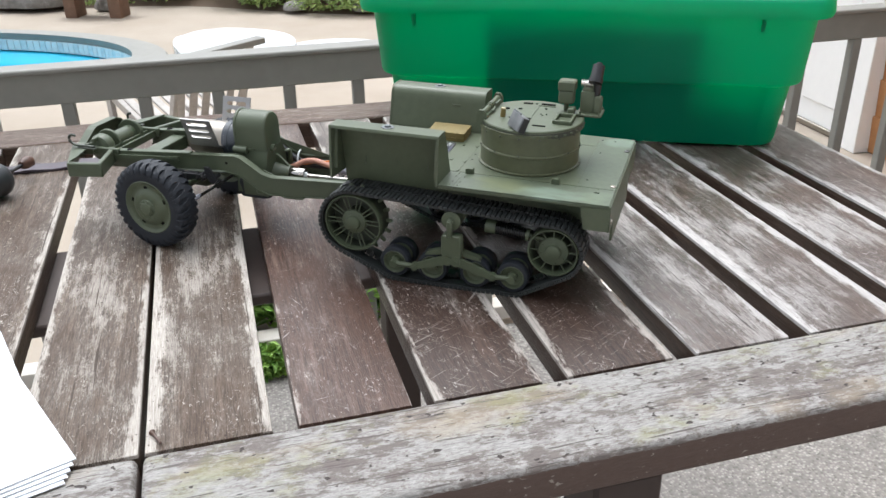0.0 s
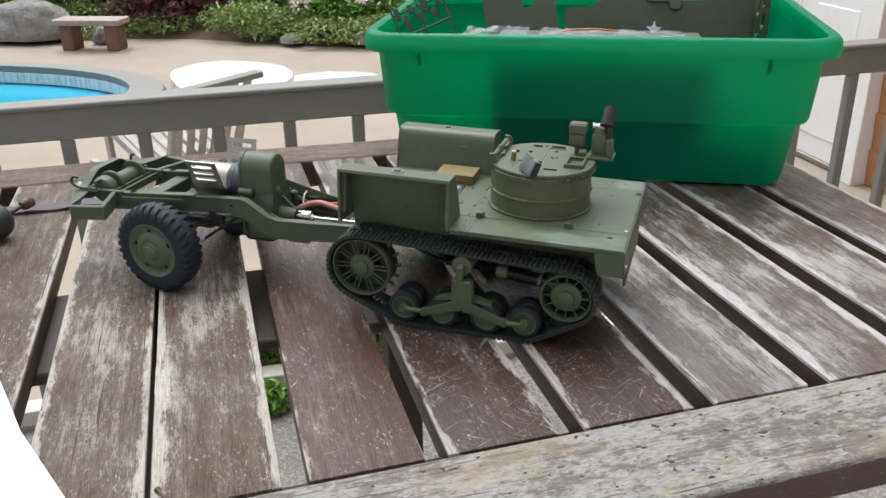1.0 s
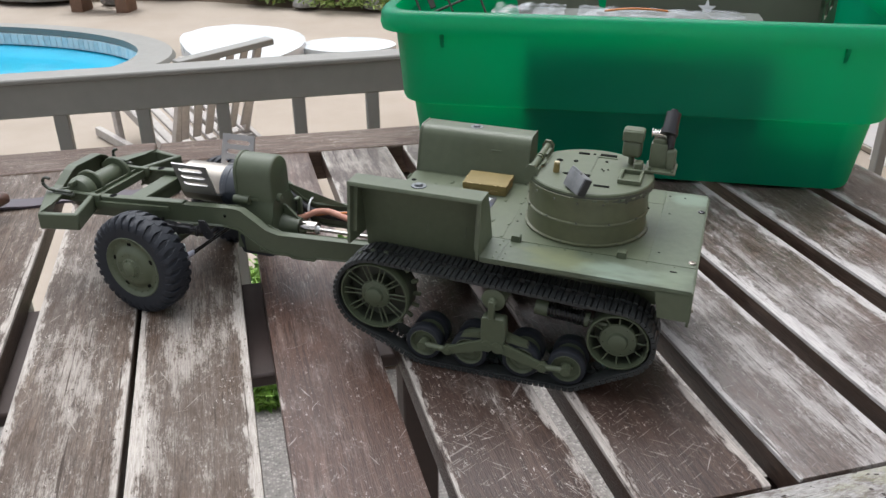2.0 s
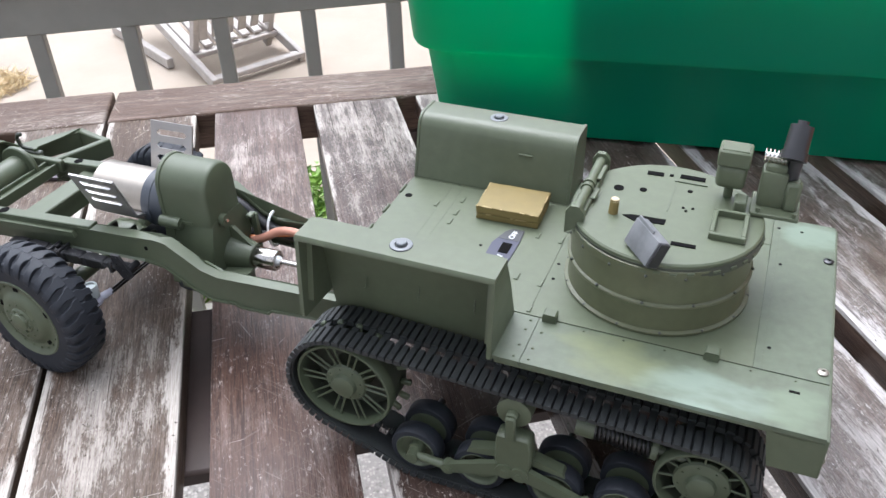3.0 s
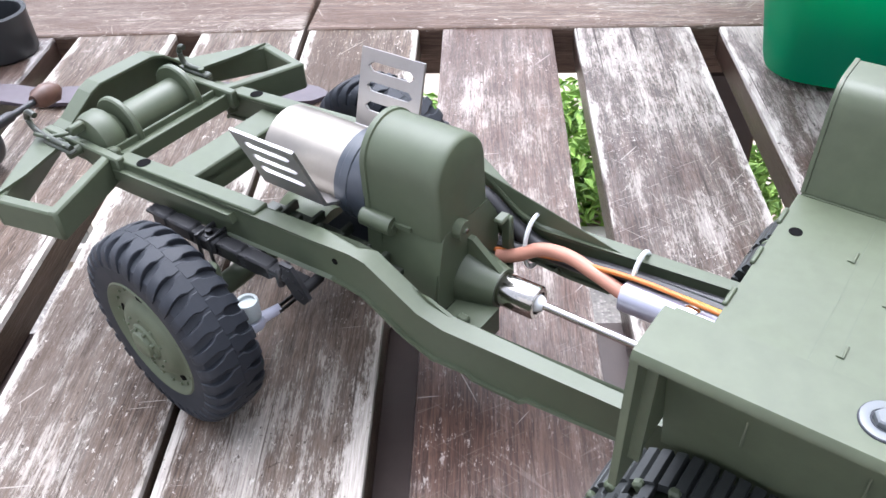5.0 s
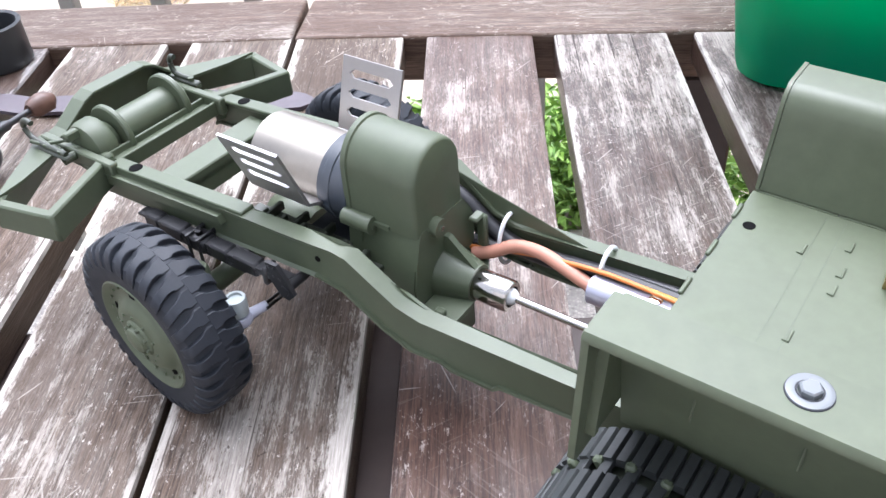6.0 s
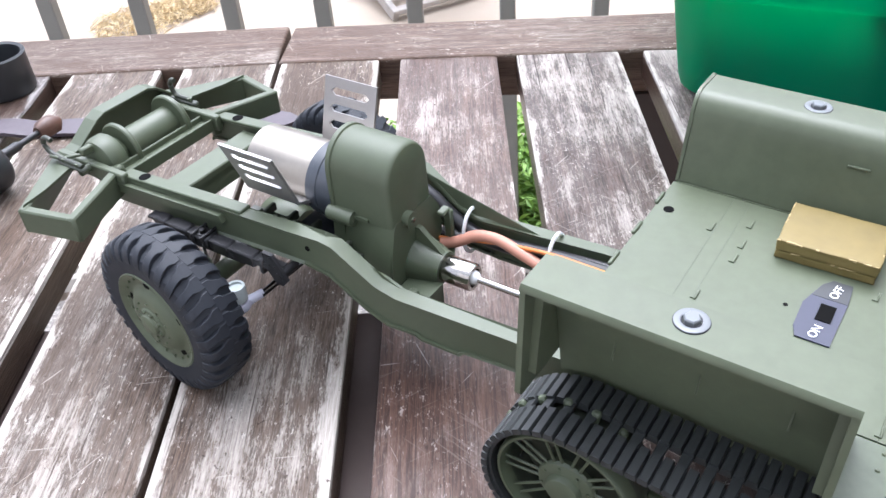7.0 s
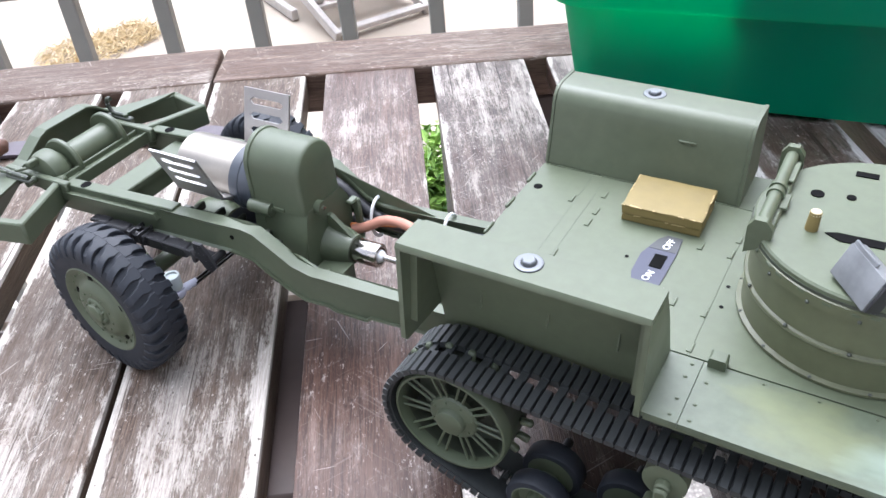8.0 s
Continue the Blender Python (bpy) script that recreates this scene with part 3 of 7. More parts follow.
# ---- table ----
def table():
    t = thing("outdoor_table", TABLE, "weathered brown slatted bar-height outdoor wooden table", "table")
    mats = [M_SLAT, M_SLATWORN, M_SLATRED, M_SLATDARK]
    edges = [(-0.205, -0.0985, 1), (-0.093, 0.0185, 1), (0.0425, 0.1495, 2), (0.171, 0.2815, 3), (0.308, 0.4235, 3),
             (0.450, 0.560, 0), (0.586, 0.706, 0), (0.735, 0.846, 0), (0.872, 0.984, 0)]
    for k in range(6):
        r = -0.231 - 0.1305 * k
        edges.append((r - 0.1045, r, 0 if k % 2 else 1))
    for lo, hi, kind in edges:
        w = hi - lo
        bm = B()
        box(bm, (0, 0, -0.015), (w, 0.936, 0.030), 0.0022, seg=2)
        part("slat", bm, mats[kind], t, m=pose((lo + hi) / 2, 1.0300, 0))
    def rim(x0, x1, y0, y1, turn, mat, label, far):
        bm = B()
        xa, xb = (0, x1 - x0) if x1 > 0 else (x0 - x1, 0)
        thick = 0.052 if far else 0.042
        box(bm, ((xa + xb) / 2, 0, -thick / 2), (xb - xa, y1 - y0, thick), 0.005 if far else 0.009, seg=4)
        part("rim_board", bm, mat, t, label, m=pose(x0 if x1 > 0 else x1, (y0 + y1) / 2, 0.002, 0, 0, turn))
    near = "grey mossy edge board with worn rounded lip"
    rim(-0.0945, 0.99, 0.443, 0.5585, 0.1, M_RIM, near, 0)
    rim(-1.03, -0.0985, 0.443, 0.5585, 0.1, M_RIM, near, 0)
    rim(-0.0930, 0.99, 1.478, 1.575, -3.9, M_RIMFAR, "brown weathered edge board", 1)
    rim(-1.03, -0.0975, 1.478, 1.580, -1.6, M_RIMFAR, "brown weathered edge board", 1)
    for y, wide, tall in ((0.590, 0.05, 0.03), (0.985, 0.21, 0.016)):
        bm = B()
        box(bm, (-0.03, y, (-0.042 if y < 0.6 else -0.032) - tall / 2), (1.9, wide, tall), 0.003)
        part("bearer", bm, M_LEG, t)
    for x in (-0.90, 0.33):
        for y in (0.497, 1.49):
            bm = B()
            box(bm, (x, y, (-TOP - 0.041) / 2), (0.07, 0.07, TOP - 0.062), 0.004)
            part("leg", bm, M_LEG, t)


table()


# ---- green bin ----
BIN = Matrix.Translation((-0.053, 1.374, TOP + 0.002)) @ pose(0, 0, 0, 0, 0, -9.8) @ pose(-0.018, 0, 0) @ Matrix.Diagonal((1, 1, 1.018, 1))


def loop(bm, x0, x1, y0, y1, r, z, seg=7):
    vs = []
    for cx, cy, a0 in ((x1 - r, y1 - r, 0), (x0 + r, y1 - r, 90), (x0 + r, y0 + r, 180), (x1 - r, y0 + r, 270)):
        for i in range(seg + 1):
            a = radians(a0 + 90 * i / seg)
            vs.append(bm.verts.new((cx + r * math.cos(a), cy + r * math.sin(a), z)))
    return vs


def storage_bin():
    t = thing("storage_bin", BIN, "open green plastic storage bin standing on the table", "storage bin")
    W, D = 0.645, 0.42
    bm = B()
    spec = [(0.0, -0.012, 0.035), (0.004, -0.002, 0.04), (0.012, 0.0, 0.04), (0.104, 0.012, 0.045), (0.106, 0.014, 0.045),
            (0.109, 0.024, 0.05), (0.114, 0.026, 0.05), (0.216, 0.034, 0.052), (0.218, 0.035, 0.052)]
    loops = [loop(bm, -o, W + o, -o, D + o, r, z) for z, o, r in spec]
    inner = [(0.219, 0.032, 0.05), (0.114, 0.023, 0.048), (0.105, 0.010, 0.044), (0.008, -0.003, 0.038)]
    loops += [loop(bm, -o, W + o, -o, D + o, r, z) for z, o, r in inner]
    for a, b in zip(loops, loops[1:]):
        n = len(a)
        for i in range(n):
            bm.faces.new((a[i], a[(i + 1) % n], b[(i + 1) % n], b[i]))
    bm.faces.new(loops[0][::-1])
    bm.faces.new(loops[-1])
    part("body", bm, M_BIN, t)
    bm = B()
    spec = [(0.2185, 0.033), (0.215, 0.043), (0.216, 0.051), (0.224, 0.053), (0.240, 0.051), (0.245, 0.047), (0.246, 0.041), (0.243, 0.034), (0.225, 0.032), (0.2185, 0.033)]
    loops = [loop(bm, -o, W + o, -o, D + o, 0.055, z) for z, o in spec[:-1]]
    loops.append(loops[0])
    for a, b in zip(loops, loops[1:]):
        n = len(a)
        for i in range(n):
            bm.faces.new((a[i], a[(i + 1) % n], b[(i + 1) % n], b[i]))
    part("rim", bm, M_BIN, t, "thick rolled green rim")
    for x in (0.045, 0.590):
        bm = B()
        prism(bm, [(-0.047, 0.2225), (-0.034, 0.2225), (-0.030, 0.190)], "x", x - 0.0025, x + 0.0025)
        part("rim_rib", bm, M_BIN, t)


storage_bin()


# ---- half-track model; x towards its rear, y to its far side ----
VEH = Matrix.Translation((-0.329, 1.031, TOP)) @ pose(0, 0, 0, 0, 0, -17.9)
veh = thing("half_track_model", VEH, "olive green half-track scale model, unfinished chassis, on the slatted table", "model vehicle")


# the body behind the chassis sits slightly tail-down
PITCH = Matrix.Translation((0.268, 0, 0.1315)) @ Matrix.Rotation(0.0192, 4, "Y") @ Matrix.Translation((-0.268, 0, -0.1315))


def rivet(bm, p, r=0.0011, h=0.0008, axis="z"):
    d = {"z": (0, 0, h), "x": (h, 0, 0), "y": (0, h, 0)}[axis]
    cyl(bm, p, Vector(p) + Vector(d), r, r * 0.6, seg=8)


def chassis():
    outer_top = [(-0.098, 0.1025), (0.070, 0.1135), (0.095, 0.1150), (0.104, 0.1130), (0.132, 0.0935), (0.146, 0.0895), (0.270, 0.0945)]
    outer_bot = [(0.270, 0.073), (0.192, 0.067), (0.188, 0.0635), (0.162, 0.063), (0.157, 0.0655), (0.138, 0.0645), (0.122, 0.072), (0.098, 0.089), (0.080, 0.0915), (-0.098, 0.083)]
    prof = outer_top + outer_bot
    for side in (-1, 1):
        bm = B()
        off = 0.004
        def shift(x):
            k = min(1, max(0, (x - 0.09) / 0.06))
            return 0.0505 - 0.003 * k
        n = len(prof)
        a = [bm.verts.new((x, side * shift(x) + off, z)) for x, z in prof]
        b = [bm.verts.new((x, side * (shift(x) - 0.0068) + off, z)) for x, z in prof]
        bm.faces.new(a)
        bm.faces.new(b[::-1])
        for i in range(n):
            bm.faces.new((a[i], a[(i + 1) % n], b[(i + 1) % n], b[i]))
        bmesh.ops.triangulate(bm, faces=[f for f in bm.faces if len(f.verts) > 4])
        es = [e for e in bm.edges if len(e.link_faces) == 2 and e.calc_face_angle(0) > 1.2]
        bmesh.ops.bevel(bm, geom=es, offset=0.0018, segments=2, affect="EDGES")
        rail = part("chassis_rail", bm, M_OLIVEB, veh)
        bm = B()
        y = side * 0.0455 + off
        box(bm, (-0.030, y, 0.1075), (0.118, 0.0100, 0.003), 0.0007, Matrix.Rotation(radians(-3.7), 3, "Y"))
        part("rail_cap", bm, M_OLIVEB, rail)
        bm = B()
        cyl(bm, (-0.068, y, 0.1055), (-0.068, y, 0.1069), 0.0042, seg=20)
        part("cap_hole", bm, M_HOLE, rail)
        bm = B()
        prism(bm, [(-0.118, 0.0985), (0.012, 0.1065), (0.014, 0.1015), (-0.095, 0.0925)], "y", side * 0.0505 + off, side * 0.0545 + off)
        part("side_strip", bm, M_OLIVEB, rail)
        bm = B()
        cyl(bm, (0.083, side * 0.048 + off, 0.104), (0.083, side * 0.0508 + off, 0.104), 0.0018, seg=12)
        part("rail_hole", bm, M_HOLE, rail)
    bm = B()
    box(bm, (-0.0935, 0.004, 0.0995), (0.013, 0.084, 0.004), 0.0006)
    for x in (-0.0995, -0.0875):
        box(bm, (x, 0.004, 0.1005), (0.0020, 0.084, 0.010), 0.0005)
    part("cross_member", bm, M_OLIVEB, veh)
    bm = B()
    box(bm, (-0.050, 0.004, 0.0955), (0.021, 0.084, 0.010), 0.0010)
    box(bm, (-0.0405, 0.004, 0.0890), (0.002, 0.084, 0.014), 0.0005)
    part("cross_member", bm, M_OLIVEB, veh)
    # underside plate, gear train tray
    bm = B()
    for k in range(12):
        box(bm, (0.013 + 0.0075 * k, -0.030 + (k % 2) * 0.004, 0.0945), (0.0036, 0.009, 0.0080), 0.0007)
    for k in range(4):
        box(bm, (0.022 + 0.020 * k, -0.019, 0.0935), (0.0030, 0.016, 0.0060), 0.0006)
    box(bm, (0.055, -0.024, 0.089), (0.10, 0.020, 0.004), 0.0006)
    part("tray", bm, M_OLIVED, veh)
    # added filler under the motor that blocks light; not a known part
    bm = B()
    box(bm, (0.070, 0.004, 0.082), (0.060, 0.050, 0.010), 0.003)
    box(bm, (0.105, 0.0, 0.062), (0.045, 0.05, 0.03), 0.008, seg=2)
    part("added_filler_block", bm, M_TYRE, veh)


def bumper():
    bm = B()
    def bar(a, b, h=0.019, w=0.007, z=0.0975):
        a, b = Vector(a), Vector(b)
        d = b - a
        box(bm, ((a.x + b.x) / 2, (a.y + b.y) / 2, z), (d.length + w * 0.9, w, h), 0.0012,
            Matrix.Rotation(math.atan2(d.y, d.x), 3, "Z"))
    for side, c in ((-1, -0.002), (1, -0.002)):
        p = [(-0.152, c + side * 0.048), (-0.113, c + side * 0.105), (-0.074, c + side * 0.096), (-0.093, c + side * 0.048)]
        h = new("bumper_horn")
        h.parent = veh
        for i, (a, b) in enumerate(zip(p, p[1:])):
            bm = B()
            bar(a, b, 0.0190 - 0.0005 * (i % 2))
            part("bar", bm, M_OLIVEB, h)
        bm = B()
        prism(bm, [(-0.152, c + side * 0.050), (-0.113, c + side * 0.105), (-0.116, c + side * 0.085), (-0.127, c + side * 0.05)], "z", 0.1065, 0.1085)
        part("gusset", bm, M_OLIVEB, h)
        bm = B()
        box(bm, (-0.118, c + side * 0.045, 0.102), (0.072, 0.006, 0.012), 0.001)
        part("bumper_arm", bm, M_OLIVEB, h)
        # tow hook: a curl of bar
        bm = B()
        q = [(-0.112, 0.0005), (-0.126, 0.0005), (-0.138, 0.0005), (-0.1465, 0.0030), (-0.1510, 0.0085), (-0.1500, 0.0145), (-0.1455, 0.0175), (-0.1405, 0.0165)]
        yh = c + side * (0.056 if side < 0 else 0.050)
        if side > 0:
            q = [(-0.118, 0.0005), (-0.130, 0.0005), (-0.1345, 0.0040), (-0.1360, 0.0110), (-0.1335, 0.0160), (-0.1300, 0.0165)]
        tube(bm, [(x, yh, 0.1108 + 0.85 * z) for x, z in q], 0.0019, 10)
        box(bm, (-0.124, yh, 0.1090), (0.028, 0.0062, 0.0026), 0.0011)
        part("tow_hook", bm, M_OLIVED, h, "dark olive curled tow hook")
        bm = B()
        for x in (-0.132, -0.117):
            cyl(bm, (x, yh, 0.108), (x, yh, 0.1128), 0.0022, seg=6)
        part("hook_bolt", bm, M_OLIVEB, h)
    bm = B()
    c = 0.009
    y0 = [(-0.060, 0.088), (-0.060, 0.1035), (-0.046, 0.1075), (-0.028, 0.1195), (-0.020, 0.1225), (0.022, 0.1225), (0.030, 0.1195), (0.044, 0.1075), (0.056, 0.1035), (0.056, 0.088)]
    prism(bm, [(c + y, z) for y, z in y0], "x", -0.1545, -0.152)
    wp = part("winch_plate", bm, M_OLIVEB, veh)
    # flange that follows the top
    for (ya, za), (yb, zb) in zip(y0[1:-1], y0[2:-1]):
        d = Vector((0, yb - ya, zb - za))
        bm = B()
        box(bm, (-0.148, c + (ya + yb) / 2, (za + zb) / 2), (0.013, d.length + 0.001, 0.002), 0.0004, Matrix.Rotation(math.atan2(d.z, d.y), 3, "X"))
        part("flange", bm, M_OLIVEB, wp)
    bm = B()
    R = Matrix.Translation((-0.118, 0.006, 0.1035)) @ AY
    lathe(bm, [(0, -0.028), (0.0195, -0.028), (0.0205, -0.027), (0.0205, -0.0245), (0.0195, -0.0235), (0.0125, -0.0235), (0.0125, 0.019), (0.0195, 0.019),
               (0.0205, 0.020), (0.0205, 0.023), (0.0195, 0.024), (0, 0.024)], R, 36)
    w = part("winch", bm, M_OLIVEB, veh, "olive cable winch drum with flanges")
    bm = B()
    lathe(bm, [(0, -0.050), (0.012, -0.050), (0.0166, -0.0475), (0.0180, -0.043), (0.0180, -0.036), (0.0165, -0.034), (0.0120, -0.033), (0.011, -0.029), (0, -0.029)], R, 28)
    box(bm, (-0.110, -0.034, 0.096), (0.024, 0.018, 0.016), 0.003, seg=2)
    box(bm, (-0.118, -0.0475, 0.1175), (0.005, 0.010, 0.006), 0.001)
    box(bm, (-0.101, -0.040, 0.102), (0.010, 0.008, 0.008), 0.002)
    case = part("gear_case", bm, M_OLIVEB, w)
    bm = B()
    lathe(bm, [(0, -0.0545), (0.0042, -0.0545), (0.0052, -0.0535), (0.0052, -0.0510)], R, 16)
    part("bearing_cap", bm, M_OLIVEB, case)
    bm = B()
    cyl(bm, (-0.118, -0.058, 0.1045), (-0.118, 0.054, 0.1045), 0.003, seg=12)
    part("winch_shaft", bm, M_OLIVEB, w)
    bm = B()
    tube(bm, [(-0.142, -0.062, 0.114), (-0.135, -0.056, 0.111), (-0.120, -0.040, 0.112)], 0.0013, 8)
    part("cable_end", bm, M_OLIVEB, w)


def drive():
    # electric motor
    bm = B()
    R = Matrix.Translation((0.002, 0.006, 0.1185)) @ AX
    lathe(bm, [(0, 0.0), (0.0035, 0.0), (0.0035, 0.004), (0.020, 0.004), (0.0225, 0.006), (0.0225, 0.064), (0, 0.064)], R, 40)
    mot = part("motor", bm, M_STEEL, veh, "brushed steel electric motor can")
    bm = B()
    lathe(bm, [(0.0226, 0.0575), (0.0238, 0.0580), (0.0240, 0.0615), (0.0246, 0.0620), (0.0246, 0.0665), (0.0240, 0.0670), (0.0240, 0.0735), (0.0248, 0.0740), (0.0248, 0.0790), (0.022, 0.0792)], R, 40)
    part("motor_sleeve", bm, M_SLEEVE, mot, "blue-black sleeve")
    # slotted bracket: one bent sheet, up both sides of the motor
    bm = B()
    bend = [(-0.042, 0.157), (-0.028, 0.118), (-0.016, 0.113), (0.0, 0.0955), (0.014, 0.0955), (0.030, 0.113), (0.042, 0.118), (0.055, 0.161)]
    W, E, C = 0.043, 0.0055, 0.003
    cols = [0, E, E + C, W - E - C, W - E, W]
    def at(x, y, z):
        return bm.verts.new((x + 0.019 + 0.007 * (y + 0.042) / 0.097, y, z))
    rows = []
    for (ya, za), (yb, zb), cuts in ((bend[0], bend[1], (0.13, 0.24, 0.36, 0.47, 0.59, 0.70)), (bend[7], bend[6], (0.15, 0.27, 0.40, 0.52, 0.65, 0.77))):
        fr = (0.0,) + cuts + (1.0,)
        def lerp(f):
            return ya + (yb - ya) * f, za + (zb - za) * f
        lines = [[at(x, *lerp(f)) for x in cols] for f in fr]
        for k in range(len(fr) - 1):
            p, q = lines[k], lines[k + 1]
            if k % 2 == 0:
                for i in range(5):
                    bm.faces.new((p[i], p[i + 1], q[i + 1], q[i]))
            else:
                ym, zm = lerp((fr[k] + fr[k + 1]) / 2)
                l, h = at(cols[1], ym, zm), at(cols[4], ym, zm)
                bm.faces.new((p[0], p[1], l, q[1], q[0]))
                bm.faces.new((p[4], p[5], q[5], q[4], h))
                bm.faces.new((p[1], p[2], l))
                bm.faces.new((l, q[2], q[1]))
                bm.faces.new((p[3], p[4], h))
                bm.faces.new((h, q[4], q[3]))
        rows.append(lines[-1])
    chain = [rows[0]] + [[at(x, y, z) for x in cols] for y, z in bend[2:6]] + [rows[1]]
    for p, q in zip(chain, chain[1:]):
        for i in range(5):
            bm.faces.new((p[i], p[i + 1], q[i + 1], q[i]))
    bmesh.ops.recalc_face_normals(bm, faces=bm.faces)
    bmesh.ops.solidify(bm, geom=bm.faces[:], thickness=0.0017)
    part("motor_bracket", bm, M_BRACKET, veh, "slotted bright metal motor bracket")
    # gear housing: a rounded hood
    bm = B()
    def hood(x, r, base):
        yc, zc = 0.0036, 0.1415
        p = [(yc - r - 0.0005, base)]
        p += [(yc + r * math.cos(math.pi * (1 - k / 20)), zc + r * math.sin(math.pi * (1 - k / 20))) for k in range(21)]
        p += [(yc + r + 0.0005, base)]
        return [bm.verts.new((x, y, z)) for y, z in p]
    rings = [hood(x, r, 0.113) for x, r in ((0.0800, 0.0204), (0.0805, 0.0212), (0.0835, 0.0212), (0.0840, 0.0202), (0.1215, 0.0202), (0.1240, 0.0199), (0.1258, 0.0191), (0.1266, 0.0180))]
    for p, q in zip(rings, rings[1:]):
        for i in range(len(p)):
            j = (i + 1) % len(p)
            bm.faces.new((p[i], p[j], q[j], q[i]))
    bm.faces.new(rings[0])
    bm.faces.new(rings[-1][::-1])
    gb = part("gearbox", bm, M_OLIVEB, veh, "olive plastic gearbox with domed hood")
    bm = B()
    prism(bm, [(-0.0150, 0.1175), (-0.0162, 0.1120), (-0.0205, 0.0960), (-0.0262, 0.0680), (-0.0250, 0.0520), (0.0300, 0.0520), (0.0335, 0.0620), (0.0335, 0.1000), (0.0235, 0.1160)], "x", 0.0900, 0.1270)
    bmesh.ops.bevel(bm, geom=bm.edges[:], offset=0.0014, segments=2, affect="EDGES")
    prism(bm, [(-0.0180, 0.1150), (-0.0245, 0.0560), (0.0300, 0.0560), (0.0270, 0.1150)], "x", 0.0815, 0.0905)
    prism(bm, [(-0.0185, 0.1160), (-0.0185, 0.1135), (0.0260, 0.1135), (0.0260, 0.1160)], "x", 0.0810, 0.1090)
    part("lower_case", bm, M_OLIVEB, gb)
    bm = B()
    for y, z in ((-0.0185, 0.1135), (-0.0030, 0.1140)):
        x1 = 0.1315 if y > -0.01 else 0.099
        cyl(bm, (0.080, y, z), (x1, y, z), 0.0052, seg=18)
        cyl(bm, (x1, y, z), (x1 + 0.0006, y, z), 0.002, seg=10)
    part("screw_boss", bm, M_OLIVEB, gb)
    bm = B()
    cyl(bm, (0.1320, -0.0030, 0.1140), (0.1326, -0.0030, 0.1140), 0.0014, seg=10)
    part("screw", bm, M_CHROME, gb)
    bm = B()
    cyl(bm, (0.1265, 0.006, 0.0765), (0.147, 0.006, 0.0765), 0.0165, 0.0106, seg=32)
    part("output_cone", bm, M_OLIVEB, gb)
    for sgn in (1, -1):
        bm = B()
        prism(bm, [(0.1265, 0.0765 + sgn * 0.010), (0.1265, 0.0765 + sgn * 0.026), (0.1300, 0.0765 + sgn * 0.026), (0.1465, 0.0765 + sgn * 0.0105)], "y", 0.0042, 0.0078)
        part("web", bm, M_OLIVEB, gb)
    bm = B()
    prism(bm, [(0.128, 0.016), (0.128, 0.033), (0.136, 0.033), (0.1465, 0.0165)], "z", 0.071, 0.0735)
    part("web", bm, M_OLIVEB, gb)
    bm = B()
    prism(bm, [(0.128, -0.004), (0.128, -0.0255), (0.1500, -0.0215), (0.1500, -0.0030)], "z", 0.0690, 0.0715)
    box(bm, (0.1490, -0.0125, 0.0630), (0.0024, 0.019, 0.0140), 0.0005)
    part("web", bm, M_OLIVEB, gb)
    for c, d in (((0.1335, 0.0315, 0.0905), (0.006, 0.004, 0.022)), ((0.1320, 0.0285, 0.1010), (0.006, 0.009, 0.003)), ((0.140, -0.0205, 0.066), (0.006, 0.005, 0.018)),
                 ((0.116, -0.0245, 0.062), (0.010, 0.008, 0.010))):
        bm = B()
        box(bm, c, d, 0.001)
        part("lug", bm, M_OLIVEB, gb)
    bm = B()
    R = Matrix.Translation((0, 0.006, 0.0765)) @ AX
    lathe(bm, [(0.0, 0.146), (0.0084, 0.146), (0.0089, 0.147), (0.0089, 0.167), (0.0082, 0.168), (0.0060, 0.168), (0.0056, 0.164), (0, 0.164)], R, 28)
    cp = part("coupling", bm, M_NICKEL, veh, "chrome drive cup")
    bm = B()
    bmesh.ops.create_uvsphere(bm, u_segments=14, v_segments=8, radius=0.0048, matrix=Matrix.Translation((0.167, 0.006, 0.0765)))
    part("ball", bm, M_WHITEPL, cp, "pale nylon ball")
    bm = B()
    cyl(bm, (0.166, 0.006, 0.0765), (0.275, 0.004, 0.078), 0.0022, seg=12)
    part("drive_shaft", bm, M_NICKEL, veh, "thin bright steel drive shaft")
    # cable loom along the far rail
    bm = B()
    tube(bm, [(0.130, 0.026, 0.076), (0.140, 0.030, 0.0785), (0.152, 0.035, 0.084), (0.168, 0.0350, 0.0865), (0.186, 0.0320, 0.0845), (0.204, 0.0285, 0.0820)], 0.0038, 12)
    part("heat_sleeve", bm, M_COPPER, veh, "salmon pink sleeve over cables")
    for k, (mat, lab) in enumerate(((M_BLACK, "black wire"), (M_REDW, "dark red wire"), (M_BLACK, "black wire"), (M_YELLOWW, "yellow wire"), (M_ORANGE, "orange wire"))):
        bm = B()
        tube(bm, [(0.125, 0.036 - 0.002 * k, 0.078 - 0.003 * (k % 2)), (0.15, 0.0385 - 0.001 * k, 0.080), (0.18, 0.0395 - 0.0015 * k, 0.083 + 0.001 * k), (0.215, 0.039 - 0.002 * k, 0.087 + 0.0014 * k), (0.262, 0.037 - 0.003 * k, 0.092 + 0.001 * k)], (0.0034, 0.0017, 0.0030, 0.0009, 0.0013)[k], 8)
        part("wire", bm, mat, veh, lab)
    # loom made thick and black to double as shadow on the far rail
    bm = B()
    tube(bm, [(0.098, 0.0400, 0.108), (0.116, 0.0400, 0.100), (0.134, 0.0400, 0.0870), (0.155, 0.0402, 0.0795), (0.200, 0.0402, 0.0800), (0.262, 0.0400, 0.0810)], 0.0048, 10)
